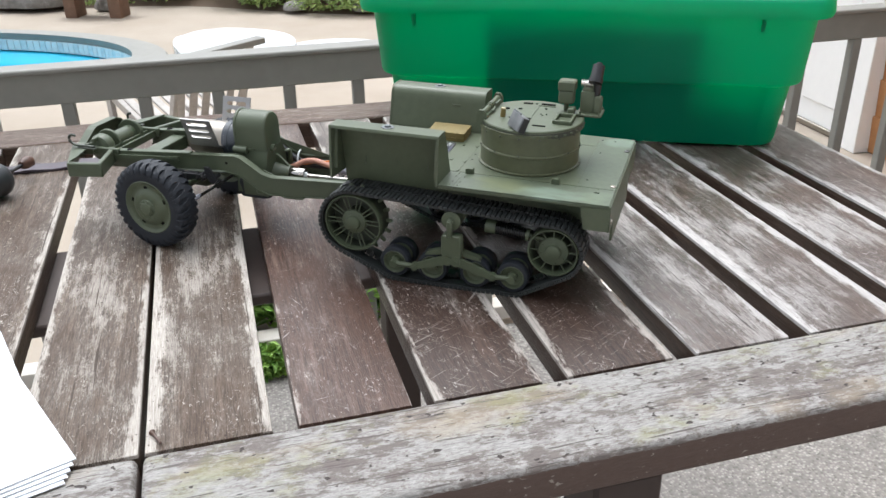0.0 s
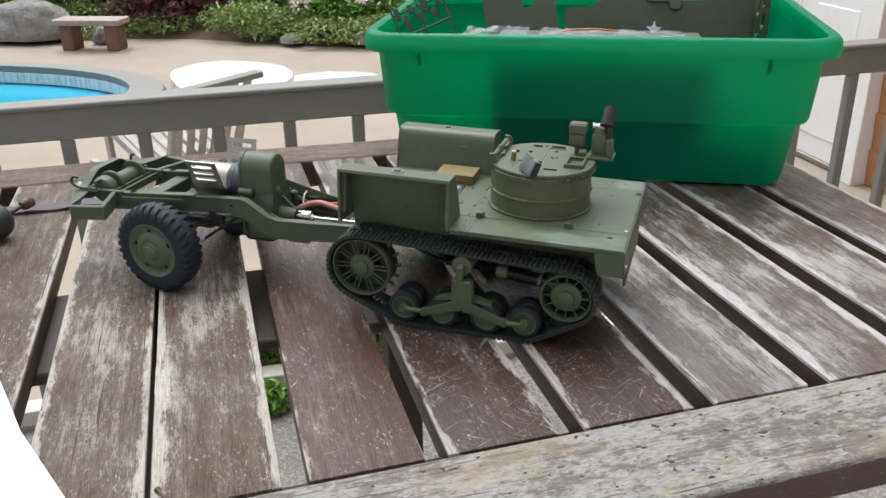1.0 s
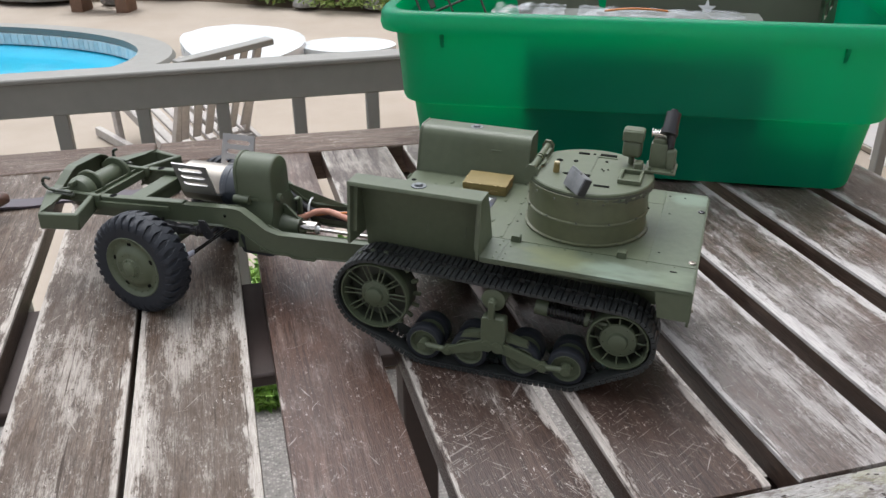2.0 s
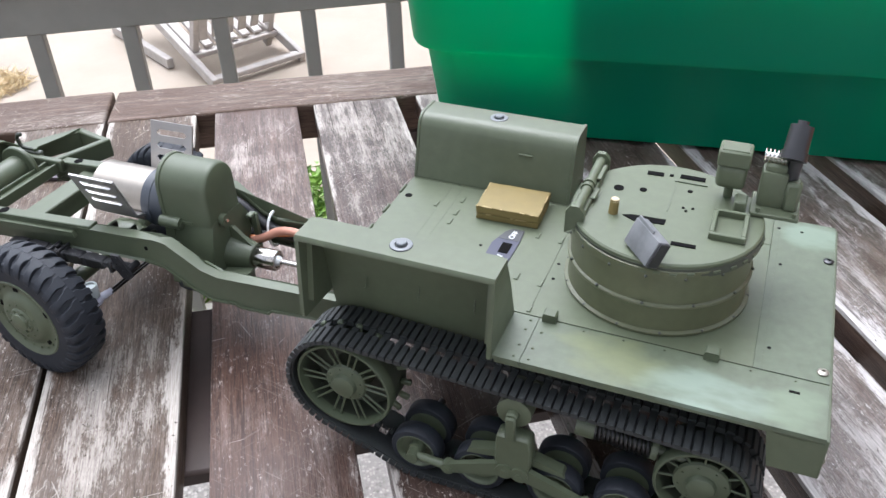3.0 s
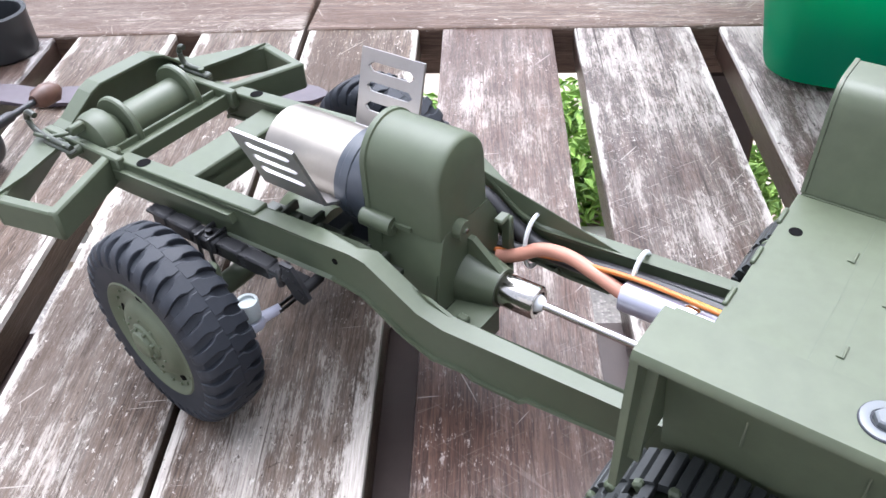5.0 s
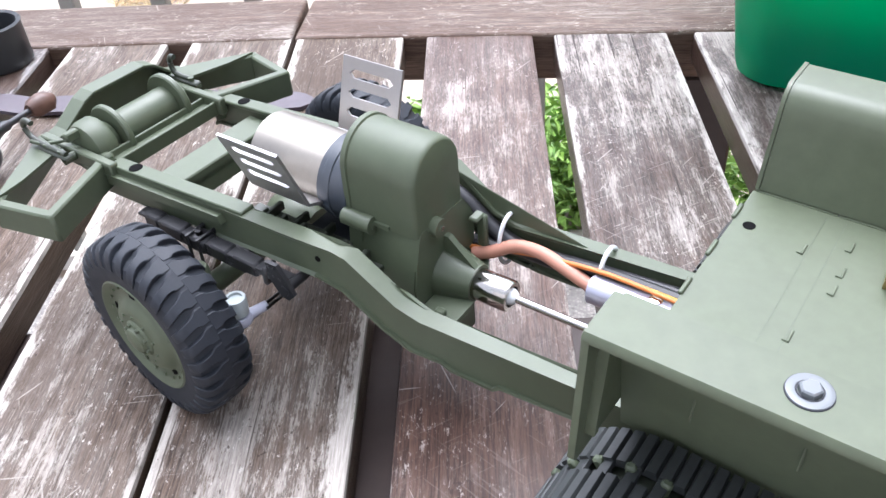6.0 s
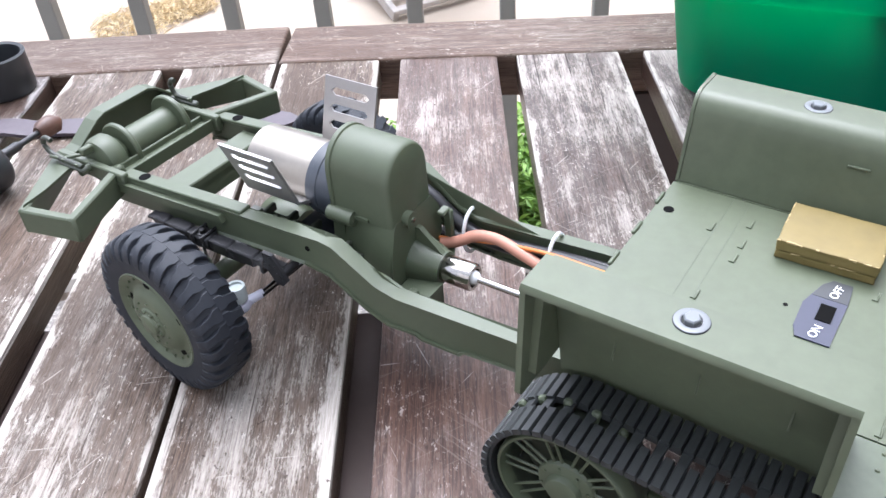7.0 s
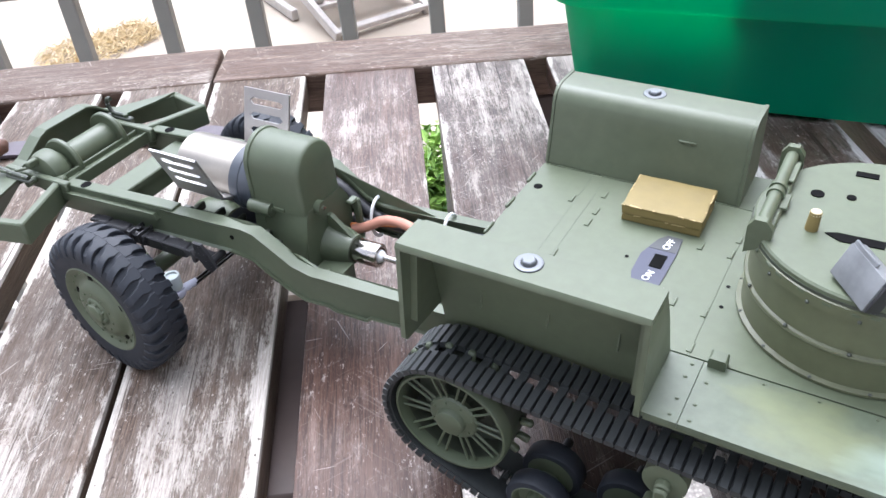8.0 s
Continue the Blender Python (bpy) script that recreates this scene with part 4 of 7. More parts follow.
    part("loom", bm, M_BLACK, veh, "thick black cable loom that also stands in for the rail's shadow")
    bm = B()
    cyl(bm, (0.203, 0.0285, 0.0815), (0.266, 0.0265, 0.0850), 0.0078, seg=24)
    sc = part("speed_controller", bm, plain("lilac_grey_metal", (0.42, 0.42, 0.50), 0.35, 0.6, vary=0.05), veh, "pale grey tubular unit with a cross-head screw")
    bm = B()
    lathe(bm, [(0.0036, 0), (0.0036, 0.0008), (0.0026, 0.0014), (0, 0.0014)], pose(0.238, 0.0270, 0.0910), 14)
    part("screw", bm, M_CHROME, sc)
    for x, zt in ((0.1430, 0.0810), (0.204, 0.0815)):
        bm = B()
        pts = [(x, 0.0440 + 0.0112 * math.cos(a), zt - 0.001 + 0.0165 * math.sin(a)) for a in [2 * math.pi * i / 12 for i in range(13)]]
        tube(bm, pts, 0.0013, 6)
        part("cable_tie", bm, M_WHITEPL, veh, "white cable tie")


def wheel(side, steer):
    """One front wheel; its axle points along -y before steering."""
    R = 0.0575
    w = new("front_wheel")
    w.parent = veh
    w.empty_display_size = 0.01
    w.matrix_basis = pose(0.001, side * 0.0925 - 0.001, R) @ pose(0, 0, 0, 0, 0, (180 if side > 0 else 0) + steer) @ Matrix.Scale(R / 0.0556, 4) @ Matrix.Diagonal((1, 0.93, 1, 1))
    T = Matrix.Rotation(radians(90), 4, "X")   # z -> -y : outer face
    bm = B()
    lathe(bm, [(0.0335, -0.014), (0.0345, -0.0165), (0.042, -0.0178), (0.047, -0.0172), (0.0500, -0.0155), (0.0518, -0.012), (0.0526, -0.0078), (0.0548, -0.0052), (0.0555, -0.0030), (0.0556, 0.0), (0.0555, 0.0030), (0.0548, 0.0052), (0.0526, 0.0078), (0.0518, 0.012), (0.0500, 0.0155),
               (0.047, 0.0172), (0.042, 0.0178), (0.0345, 0.0165), (0.0335, 0.014)], T, 72)
    part("tyre", bm, M_TYRE, w, "black block-tread rubber tyre", smooth=30)
    # tread: curved lugs that reach from the shoulders over the crown, the two rows interleaved
    n = 32
    for sgn in (-1, 1):
        cross = [(0.0002, 0.0052, 0.0557), (0.0040, 0.0052, 0.0557), (0.0054, 0.0047, 0.0557), (0.0064, 0.0038, 0.0556), (0.0078, 0.0032, 0.0555), (0.0102, 0.0029, 0.0552), (0.0130, 0.0029, 0.0545), (0.0158, 0.0030, 0.0525), (0.0176, 0.0030, 0.0490), (0.0182, 0.0022, 0.0455)]
        bm = B()
        rows = []
        for wv, half, top in cross:
            bend = 11.0 * wv ** 2
            low = min(0.0515, top - 0.004)
            rows.append([bm.verts.new((bend + t, sgn * wv * (0.93 if z == low else 1), z)) for t, z in ((-half, low), (-half * 0.93, top - 0.0005), (-half * 0.80, top), (half * 0.80, top), (half * 0.93, top - 0.0005), (half, low))])
        for p, q in zip(rows, rows[1:]):
            for k in range(5):
                bm.faces.new((p[k], p[k + 1], q[k + 1], q[k]))
        bm.faces.new(rows[0])
        bm.faces.new(rows[-1][::-1])
        me = link("tread_lug", bm, M_TYRE, 30)
        for i in range(n):
            ob = new("tread_lug", me)
            ob.parent = w
            ob.matrix_basis = Matrix.Rotation(2 * math.pi * (i + (0.5 if sgn > 0 else 0)) / n, 4, "Y")
    bm = B()
    lathe(bm, [(0.0348, 0.0166), (0.0340, 0.0173), (0.0328, 0.0168), (0.0310, 0.0146), (0.0285, 0.0136), (0.0255, 0.0134), (0.0236, 0.0140), (0.0218, 0.0158), (0.0196, 0.0176),
               (0.0165, 0.0186), (0.0130, 0.0184), (0.0112, 0.0184), (0.0104, 0.0196), (0.0082, 0.0202), (0.0074, 0.0222), (0.0052, 0.0232), (0, 0.0234)], T, 48)
    lathe(bm, [(0.0345, -0.0165), (0.03, -0.010), (0.0, -0.008)], T, 32)
    rim = part("rim", bm, M_OLIVE, w, "olive pressed steel style wheel disc")
    for n, r, y, h, size in ((8, 0.0092, 0.0194, 0.0020, 0.0014), (10, 0.0150, 0.0184, 0.0012, 0.0009), (20, 0.0292, 0.0134, 0.0016, 0.0010)):
        bm = B()
        cyl(bm, (0, 0, 0), (0, -h, 0), size, size * 0.88, seg=6)
        me = link("lug_nut", bm, M_OLIVE, 30)
        for i in range(n):
            a = 2 * math.pi * (i + 0.5) / n
            ob = new("lug_nut", me)
            ob.parent = w
            ob.matrix_basis = Matrix.Translation((r * math.cos(a), -y, r * math.sin(a)))
    bm = B()
    box(bm, (0, 0, 0), (0.0058, 0.0030, 0.0042), 0.0008)
    me = link("hand_hole", bm, M_HOLE, 30)
    for i in range(5):
        a = 2 * math.pi * (i + 0.3) / 5
        ob = new("hand_hole", me)
        ob.parent = w
        ob.matrix_basis = Matrix.Translation((0.0256 * math.cos(a), -0.0126, 0.0256 * math.sin(a))) @ Matrix.Rotation(math.pi / 2 - a, 4, "Y")


def front_axle():
    bm = B()
    cyl(bm, (0.001, -0.086, 0.0575), (0.001, 0.084, 0.0575), 0.0065, seg=16)
    lathe(bm, [(0, -0.020), (0.012, -0.018), (0.017, -0.008), (0.017, 0.008), (0.012, 0.018), (0, 0.020)], Matrix.Translation((0.001, 0.016, 0.0575)) @ AX, 20)
    part("front_axle", bm, M_OLIVEB, veh)
    for side in (-1, 1):
        y = side * 0.055 + 0.002
        bm = B()
        for k, (x0, x1) in enumerate(((-0.056, 0.066), (-0.050, 0.056), (-0.040, 0.044), (-0.030, 0.034))):
            box(bm, ((x0 + x1) / 2, y, 0.0870 - 0.0022 * k), (x1 - x0, 0.0078, 0.0021), 0.0004)
        sp = part("leaf_spring", bm, M_BLACK, veh, "black leaf spring under the rail")
        for x, wd, wide in ((-0.044, 0.012, 0.0092), (-0.026, 0.018, 0.0096), (-0.004, 0.014, 0.0118), (0.0135, 0.014, 0.0096), (0.034, 0.018, 0.0092), (0.050, 0.004, 0.0100)):
            bm = B()
            box(bm, (x, y, 0.0848), (wd, wide, 0.0090 if wd > 0.005 else 0.0120), 0.0012)
            part("spring_clamp", bm, M_BLACK, sp)
        for x in (-0.0085, 0.0005):
            bm = B()
            for yo in (-0.0065, 0.0065):
                cyl(bm, (x, y + yo, 0.0700), (x, y + yo, 0.0915), 0.0010, seg=8)
            cyl(bm, (x, y - 0.0065, 0.0908), (x, y + 0.0065, 0.0908), 0.0010, seg=8)
            part("u_bolt", bm, M_BLACK, sp)
        bm = B()
        lathe(bm, [(0, 0.0890), (0.0034, 0.0890), (0.0034, 0.0902), (0.0020, 0.0904), (0.0020, 0.0930), (0, 0.0932)], pose(-0.004, y - 0.001, 0), 14)
        part("bolt", bm, M_SPRINGY, sp, "dark steel bolt")
        # hanger plate riveted to the rail, with a pin for the spring's eye
        bm = B()
        yo = y + side * 0.0062
        prism(bm, [(0.0570, 0.1010), (0.0650, 0.1010), (0.0700, 0.0930), (0.0745, 0.0840), (0.0700, 0.0790), (0.0640, 0.0800), (0.0590, 0.0880)], "y", yo - 0.0012, yo + 0.0012)
        hang = part("hanger", bm, M_BLACK, sp)
        for x, z in ((0.0592, 0.0985), (0.0632, 0.0985), (0.0615, 0.0925), (0.0660, 0.0925)):
            bm = B()
            cyl(bm, (x, yo - 0.0019, z), (x, yo + 0.0019, z), 0.0010, seg=6)
            part("rivet", bm, M_BLACK, hang)
        bm = B()
        cyl(bm, (0.0680, y - 0.008, 0.0855), (0.0680, y + 0.008, 0.0855), 0.0030, seg=10)
        part("shackle_pin", bm, M_BLACK, sp)
        bm = B()
        for k in range(5):
            box(bm, (-0.018 + 0.009 * k, y - side * 0.010, 0.0745 - 0.001 * (k % 2)), (0.0034, 0.010, 0.0050), 0.0006)
        box(bm, (0.0, y - side * 0.010, 0.0785), (0.044, 0.009, 0.0040), 0.0008)
        part("bump_stop", bm, M_BLACK, sp, "black toothed rubber bump stop")
        # steering knuckle, pale cup on a stem, nylon rod end
        s = side
        bm = B()
        lathe(bm, [(0, 0.040), (0.0068, 0.040), (0.0068, 0.076), (0.0056, 0.078), (0, 0.078)], pose(0.003, s * 0.0665, 0), 20)
        kn = part("steering_knuckle", bm, M_OLIVEB, veh)
        bm = B()
        cyl(bm, (0.003, s * 0.0665, 0.078), (0.003, s * 0.0665, 0.0805), 0.0026, seg=8)
        part("king_pin", bm, M_CHROME, kn)
        bm = B()
        box(bm, (0.020, s * 0.0685, 0.050), (0.034, 0.007, 0.004), 0.001)
        cyl(bm, (0.0345, s * 0.0690, 0.050), (0.0345, s * 0.0690, 0.0605), 0.0036, seg=14)
        part("steering_arm", bm, M_OLIVEB, kn)
        bm = B()
        lathe(bm, [(0, 0.0600), (0.0060, 0.0600), (0.0062, 0.0705), (0.0058, 0.0712), (0.0043, 0.0712), (0.0041, 0.0695), (0, 0.0695)], pose(0.0345, s * 0.0690, 0), 24)
        part("cup", bm, plain("pale_grey_nylon", (0.36, 0.40, 0.40), 0.4, vary=0.05), kn, "pale grey nylon cup")
        bm = B()
        lathe(bm, [(0.0034, 0.0530), (0.0066, 0.0530), (0.0072, 0.0545), (0.0072, 0.0570), (0.0066, 0.0585), (0.0034, 0.0585)], pose(0.0345, s * 0.0690, 0), 22)
        cyl(bm, (0.0370, s * 0.0640, 0.0558), (0.0405, s * 0.0535, 0.0565), 0.0034, 0.0028, seg=14)
        part("rod_end", bm, plain("lilac_nylon", (0.44, 0.45, 0.53), 0.4, vary=0.05), kn, "pale lilac nylon rod end")
    for x, r in ((0.0390, 0.0011), (0.0425, 0.0011)):
        bm = B()
        cyl(bm, (x, -0.056, 0.0565), (x + 0.004, 0.056, 0.0565), r, seg=10)
        part("steering_rod", bm, M_SPRINGY, veh, "thin steel steering rod")
    bm = B()
    cyl(bm, (0.07, 0.030, 0.088), (0.095, 0.030, 0.088), 0.009, seg=20)
    part("red_servo_cap", bm, plain("red_plastic", (0.45, 0.03, 0.02), 0.4), veh, "red plastic fitting")


chassis()
bumper()
drive()
front_axle()
wheel(-1, -5)
wheel(1, -5)


def hull():
    # box body between the tracks
    bm = B()
    prism(bm, [(0.272, 0.086), (0.272, 0.126), (0.560, 0.126), (0.560, 0.088), (0.550, 0.084), (0.285, 0.083)], "y", -0.052, 0.056)
    bmesh.ops.bevel(bm, geom=bm.edges[:], offset=0.002, segments=1, affect="EDGES")
    body = part("hull", bm, M_OLIVEB, veh)
    deck = new("deck")
    deck.parent = veh
    deck.empty_display_size = 0.02
    tagged(deck, "flat olive deck of fitted plates")
    Z = 0.1315
    def panel(x0, x1, y0, y1, th=0.003, z=Z):
        bm = B()
        box(bm, ((x0 + x1) / 2, (y0 + y1) / 2, z - th / 2), (x1 - x0, y1 - y0, th), 0.0001)
        part("deck_panel", bm, M_OLIVE, deck)
    panel(0.2600, 0.39993, -0.0546, 0.0820)
    for x, y1 in ((0.2960, 0.079), (0.3050, 0.079)):
        bm = B()
        box(bm, (x, (y1 - 0.054) / 2, Z + 0.00005), (0.0004, y1 + 0.054, 0.0002))
        part("panel_line", bm, M_OLIVEB, deck)
    panel(0.40003, 0.53985, -0.0546, 0.0820)
    bm = B()
    box(bm, (0.561575, 0.03345, Z - 0.0015), (0.04285, 0.1761, 0.003), 0.0001)
    part("deck_panel", bm, M_GLARE, deck, "olive rear plate with pale glare put into its colour")
    bm = B()
    box(bm, (0.5448, 0.030, Z + 0.00005), (0.0005, 0.165, 0.0002))
    part("panel_line", bm, M_OLIVEB, deck)
    for y in (-0.030, 0.000, 0.030, 0.062):
        bm = B()
        box(bm, (0.2596, y, Z + 0.0003), (0.0022, 0.012, 0.0022), 0.0006)
        part("edge_hinge", bm, M_OLIVEB, deck)
    panel(0.2610, 0.3000, 0.0826, 0.128)
    panel(0.3006, 0.53985, 0.0826, 0.1215)
    for x0, x1 in ((0.3910, 0.40820), (0.40845, 0.5830)):
        bm = B()
        box(bm, ((x0 + x1) / 2, -0.0779, Z - 0.0015), (x1 - x0, 0.0448, 0.003), 0.0001)
        part("deck_panel", bm, M_GLARE, deck, "olive track cover with pale glare put into its colour")
    bm = B()
    box(bm, (0.421, 0.006, 0.12815), (0.315, 0.118, 0.006), 0.0005)
    part("deck_frame", bm, M_OLIVEB, deck)
    # side and rear valances
    bm = B()
    box(bm, (0.487, -0.0990, 0.1273), (0.19, 0.002, 0.0026), 0.0004)
    prism(bm, [(0.552, 0.1275), (0.5825, 0.1275), (0.5838, 0.1005), (0.557, 0.1005)], "y", -0.1000, -0.0977)
    part("valance", bm, M_OLIVE, deck)
    bm = B()
    box(bm, (0.5835, 0.0108, 0.1145), (0.003, 0.2205, 0.030), 0.0005)
    box(bm, (0.5830, 0.003, 0.088), (0.003, 0.13, 0.03), 0.0005)
    part("rear_plate", bm, M_OLIVE, deck)
    bm = B()
    cyl(bm, (0.5850, -0.092, 0.110), (0.5866, -0.092, 0.110), 0.0032, seg=6)
    part("screw", bm, M_STEEL, deck)
    for x, y in ((0.581, -0.0455), (0.581, 0.0745)):
        bm = B()
        lathe(bm, [(0.0034, 0), (0.0034, 0.0010), (0.0026, 0.0016), (0.0012, 0.0017), (0.0010, 0.0008), (0, 0.0008)], pose(x - 0.002, y, Z), 16)
        part("screw", bm, M_SPRINGY if y > 0 else M_STEEL, deck, "bright cross-head screw")
    # hooks and hinges
    for x, y in ((0.2945, 0.050), (0.3120, 0.062), (0.3135, 0.043), (0.3135, 0.030), (0.3065, -0.006), (0.382, -0.0185), (0.3995, -0.0205), (0.4005, -0.0490),
                 (0.3815, 0.035), (0.3990, 0.034), (0.400, 0.050)):
        bm = B()
        box(bm, (x, y, Z + 0.0004), (0.0010, 0.0075, 0.0010), 0.0003)
        box(bm, (x - 0.0010, y - 0.003, Z + 0.0003), (0.003, 0.0010, 0.0008), 0.0002)
        part("hinge", bm, M_OLIVE, deck)
    for x, y in ((0.2680, 0.0543), (0.3450, 0.0085), (0.4040, 0.006), (0.4050, -0.012), (0.5440, 0.107), (0.5480, 0.060), (0.5477, -0.0333), (0.5600, 0.107)):
        bm = B()
        r = 0.0030 if x < 0.27 else 0.0012
        cyl(bm, (x, y, Z - 0.001), (x, y, Z + 0.0002), r, seg=16)
        part("bolt_hole", bm, M_HOLE, deck, "small dark hole")
    for x, y in ((0.4036, -0.0600), (0.4030, -0.0695), (0.4133, -0.0693), (0.4037, -0.0850), (0.4124, -0.0854), (0.4035, -0.0960), (0.4130, -0.0960)):
        bm = B()
        rivet(bm, (x, y, Z))
        part("rivet", bm, M_OLIVE, deck)
    for k in range(6):
        bm = B()
        rivet(bm, (0.438 + 0.0253 * k, -0.0583, Z), 0.0010, 0.0007)
        part("rivet", bm, M_OLIVE, deck)
    bm = B()
    box(bm, (0.5643, -0.0684, Z + 0.0001), (0.006, 0.0016, 0.0008))
    part("slot", bm, M_HOLE, deck)
    for x in (0.4150, 0.5160):
        bm = B()
        prism(bm, [(x - 0.0044, Z), (x - 0.0044, Z + 0.0052), (x - 0.0035, Z + 0.0062), (x + 0.0035, Z + 0.0062), (x + 0.0044, Z + 0.0052), (x + 0.0044, Z)], "y", -0.0585, -0.0515)
        part("deck_clip", bm, M_OLIVEB, deck)
    # switch plate with its opening and lettering
    bm = B()
    prism(bm, [(0.3545, -0.0110), (0.3520, -0.0040), (0.3515, 0.0140), (0.3565, 0.0310), (0.3605, 0.0362), (0.3695, 0.0362), (0.3705, 0.0215), (0.3700, -0.0110)], "z", Z, Z + 0.0009)
    sw = part("switch_plate", bm, M_SWITCH, veh, "grey switch plate lettered OFF and ON")
    bm = B()
    box(bm, (0.3630, 0.0101, Z + 0.0007), (0.0072, 0.0124, 0.0014))
    part("switch_slot", bm, M_HOLE, sw)
    bm = B()
    prism(bm, [(0.3540, 0.0210), (0.3567, 0.0308), (0.3607, 0.0359), (0.3693, 0.0359), (0.3703, 0.0210)], "z", Z + 0.0007, Z + 0.0011)
    part("dark_field", bm, M_TOOL, sw, "dark field behind the word OFF")
    for word, x, y in (("OFF", 0.3640, 0.0275), ("ON", 0.3620, -0.0045)):
        cu = bpy.data.curves.new("lettering", "FONT")
        cu.body = word
        cu.size = 0.0060
        cu.align_x, cu.align_y = "CENTER", "CENTER"
        cu.extrude = 0.00012
        cu.materials.append(M_WHITEPL)
        ob = new("lettering", cu)
        ob.parent = sw
        ob.matrix_basis = pose(x, y, Z + 0.0013, 0, 0, 80)
    # boxes on both sides
    ZT = 0.1865
    def cap(p, owner):
        # thin dark rings stand in for groove shadow round the cap
        bm = B()
        lathe(bm, [(0.0070, 0.0), (0.0070, 0.0004), (0.0073, 0.0004), (0.0074, 0.0)], pose(*p), 32)
        lathe(bm, [(0.0037, 0.0), (0.0037, 0.0008), (0.0041, 0.0008), (0.0041, 0.0)], pose(*p), 32)
        part("cap_ring", bm, M_CAPRING, owner, "dark rings painted for the shadow in the cap's grooves")
        bm = B()
        lathe(bm, [(0.0070, 0.0), (0.0070, 0.0007), (0.0058, 0.0010), (0.0043, 0.0008), (0.0041, 0.0)], pose(*p), 32)
        lathe(bm, [(0.0036, 0.0), (0.0036, 0.0022), (0.0030, 0.0027), (0, 0.0027)], pose(*p), 6)
        part("filler_cap", bm, M_CAP, owner, "glossy grey filler cap")
    nb = new("side_box")
    nb.parent = veh
    tagged(nb, "olive side box, open outward over the track")
    bm = B()
    prism(bm, [(-0.0742, ZT), (-0.0965, ZT), (-0.0980, ZT - 0.002), (-0.0980, ZT - 0.0035), (-0.0742, ZT - 0.0035)], "x", 0.2580, 0.3910)
    part("top", bm, M_OLIVE, nb)
    bm = B()
    prism(bm, [(-0.0555, 0.121), (-0.1000, 0.1235), (-0.1015, 0.1255), (-0.0975, ZT - 0.004), (-0.0742, ZT - 0.004), (-0.066, ZT - 0.022)], "x", 0.2580, 0.2608)
    part("front_end", bm, M_OLIVE, nb)
    bm = B()
    prism(bm, [(-0.0555, 0.132), (-0.1010, 0.1275), (-0.1025, 0.1295), (-0.0975, ZT - 0.004), (-0.0742, ZT - 0.004), (-0.066, ZT - 0.022)], "x", 0.3880, 0.3910)
    part("rear_end", bm, M_OLIVE, nb)
    bm = B()
    prism(bm, [(-0.0745, ZT - 0.001), (-0.0720, ZT - 0.001), (-0.0560, 0.104), (-0.0600, 0.104)], "x", 0.2610, 0.3878)
    part("inner_wall", bm, M_OLIVE, nb)
    for x in (0.2900, 0.3290, 0.3680):
        bm = B()
        box(bm, (x, -0.0660, 0.146), (0.0009, 0.0012, 0.026), 0.0002, Matrix.Rotation(radians(-13), 3, "X"))
        part("rib", bm, M_OLIVE, nb)
    for x in (0.2628, 0.3860):
        bm = B()
        prism(bm, [(-0.0945, 0.134), (-0.0915, 0.134), (-0.085, ZT - 0.005), (-0.088, ZT - 0.005)], "x", x - 0.002, x + 0.002)
        part("rib", bm, M_OLIVE, nb)
    cap((0.3255, -0.0835, ZT), nb)
    fb = new("side_box")
    fb.parent = veh
    tagged(fb, "olive side box with rounded top edge")
    bm = B()
    ZF = 0.1815
    prof = [(0.0835, 0.132), (0.0925, 0.166), (0.0940, 0.1725), (0.0965, 0.1775), (0.1005, 0.1805), (0.105, ZF), (0.1255, ZF - 0.001), (0.127, ZF - 0.003), (0.1275, 0.132)]
    prism(bm, prof, "x", 0.2625, 0.3880)
    part("body", bm, M_OLIVE, fb)
    for x0, x1 in ((0.2603, 0.2623), (0.3882, 0.3905)):
        bm = B()
        prism(bm, [(y + (0.0006 if y > 0.12 else -0.0005), z + (0.0005 if z > 0.17 else 0)) for y, z in prof], "x", x0, x1)
        part("end_plate", bm, M_OLIVE, fb)
    bm = B()
    box(bm, (0.352, 0.0915, 0.164), (0.011, 0.002, 0.0012), 0.0003)
    part("stop", bm, M_OLIVE, fb)
    cap((0.3225, 0.1130, ZF - 0.0005), fb)


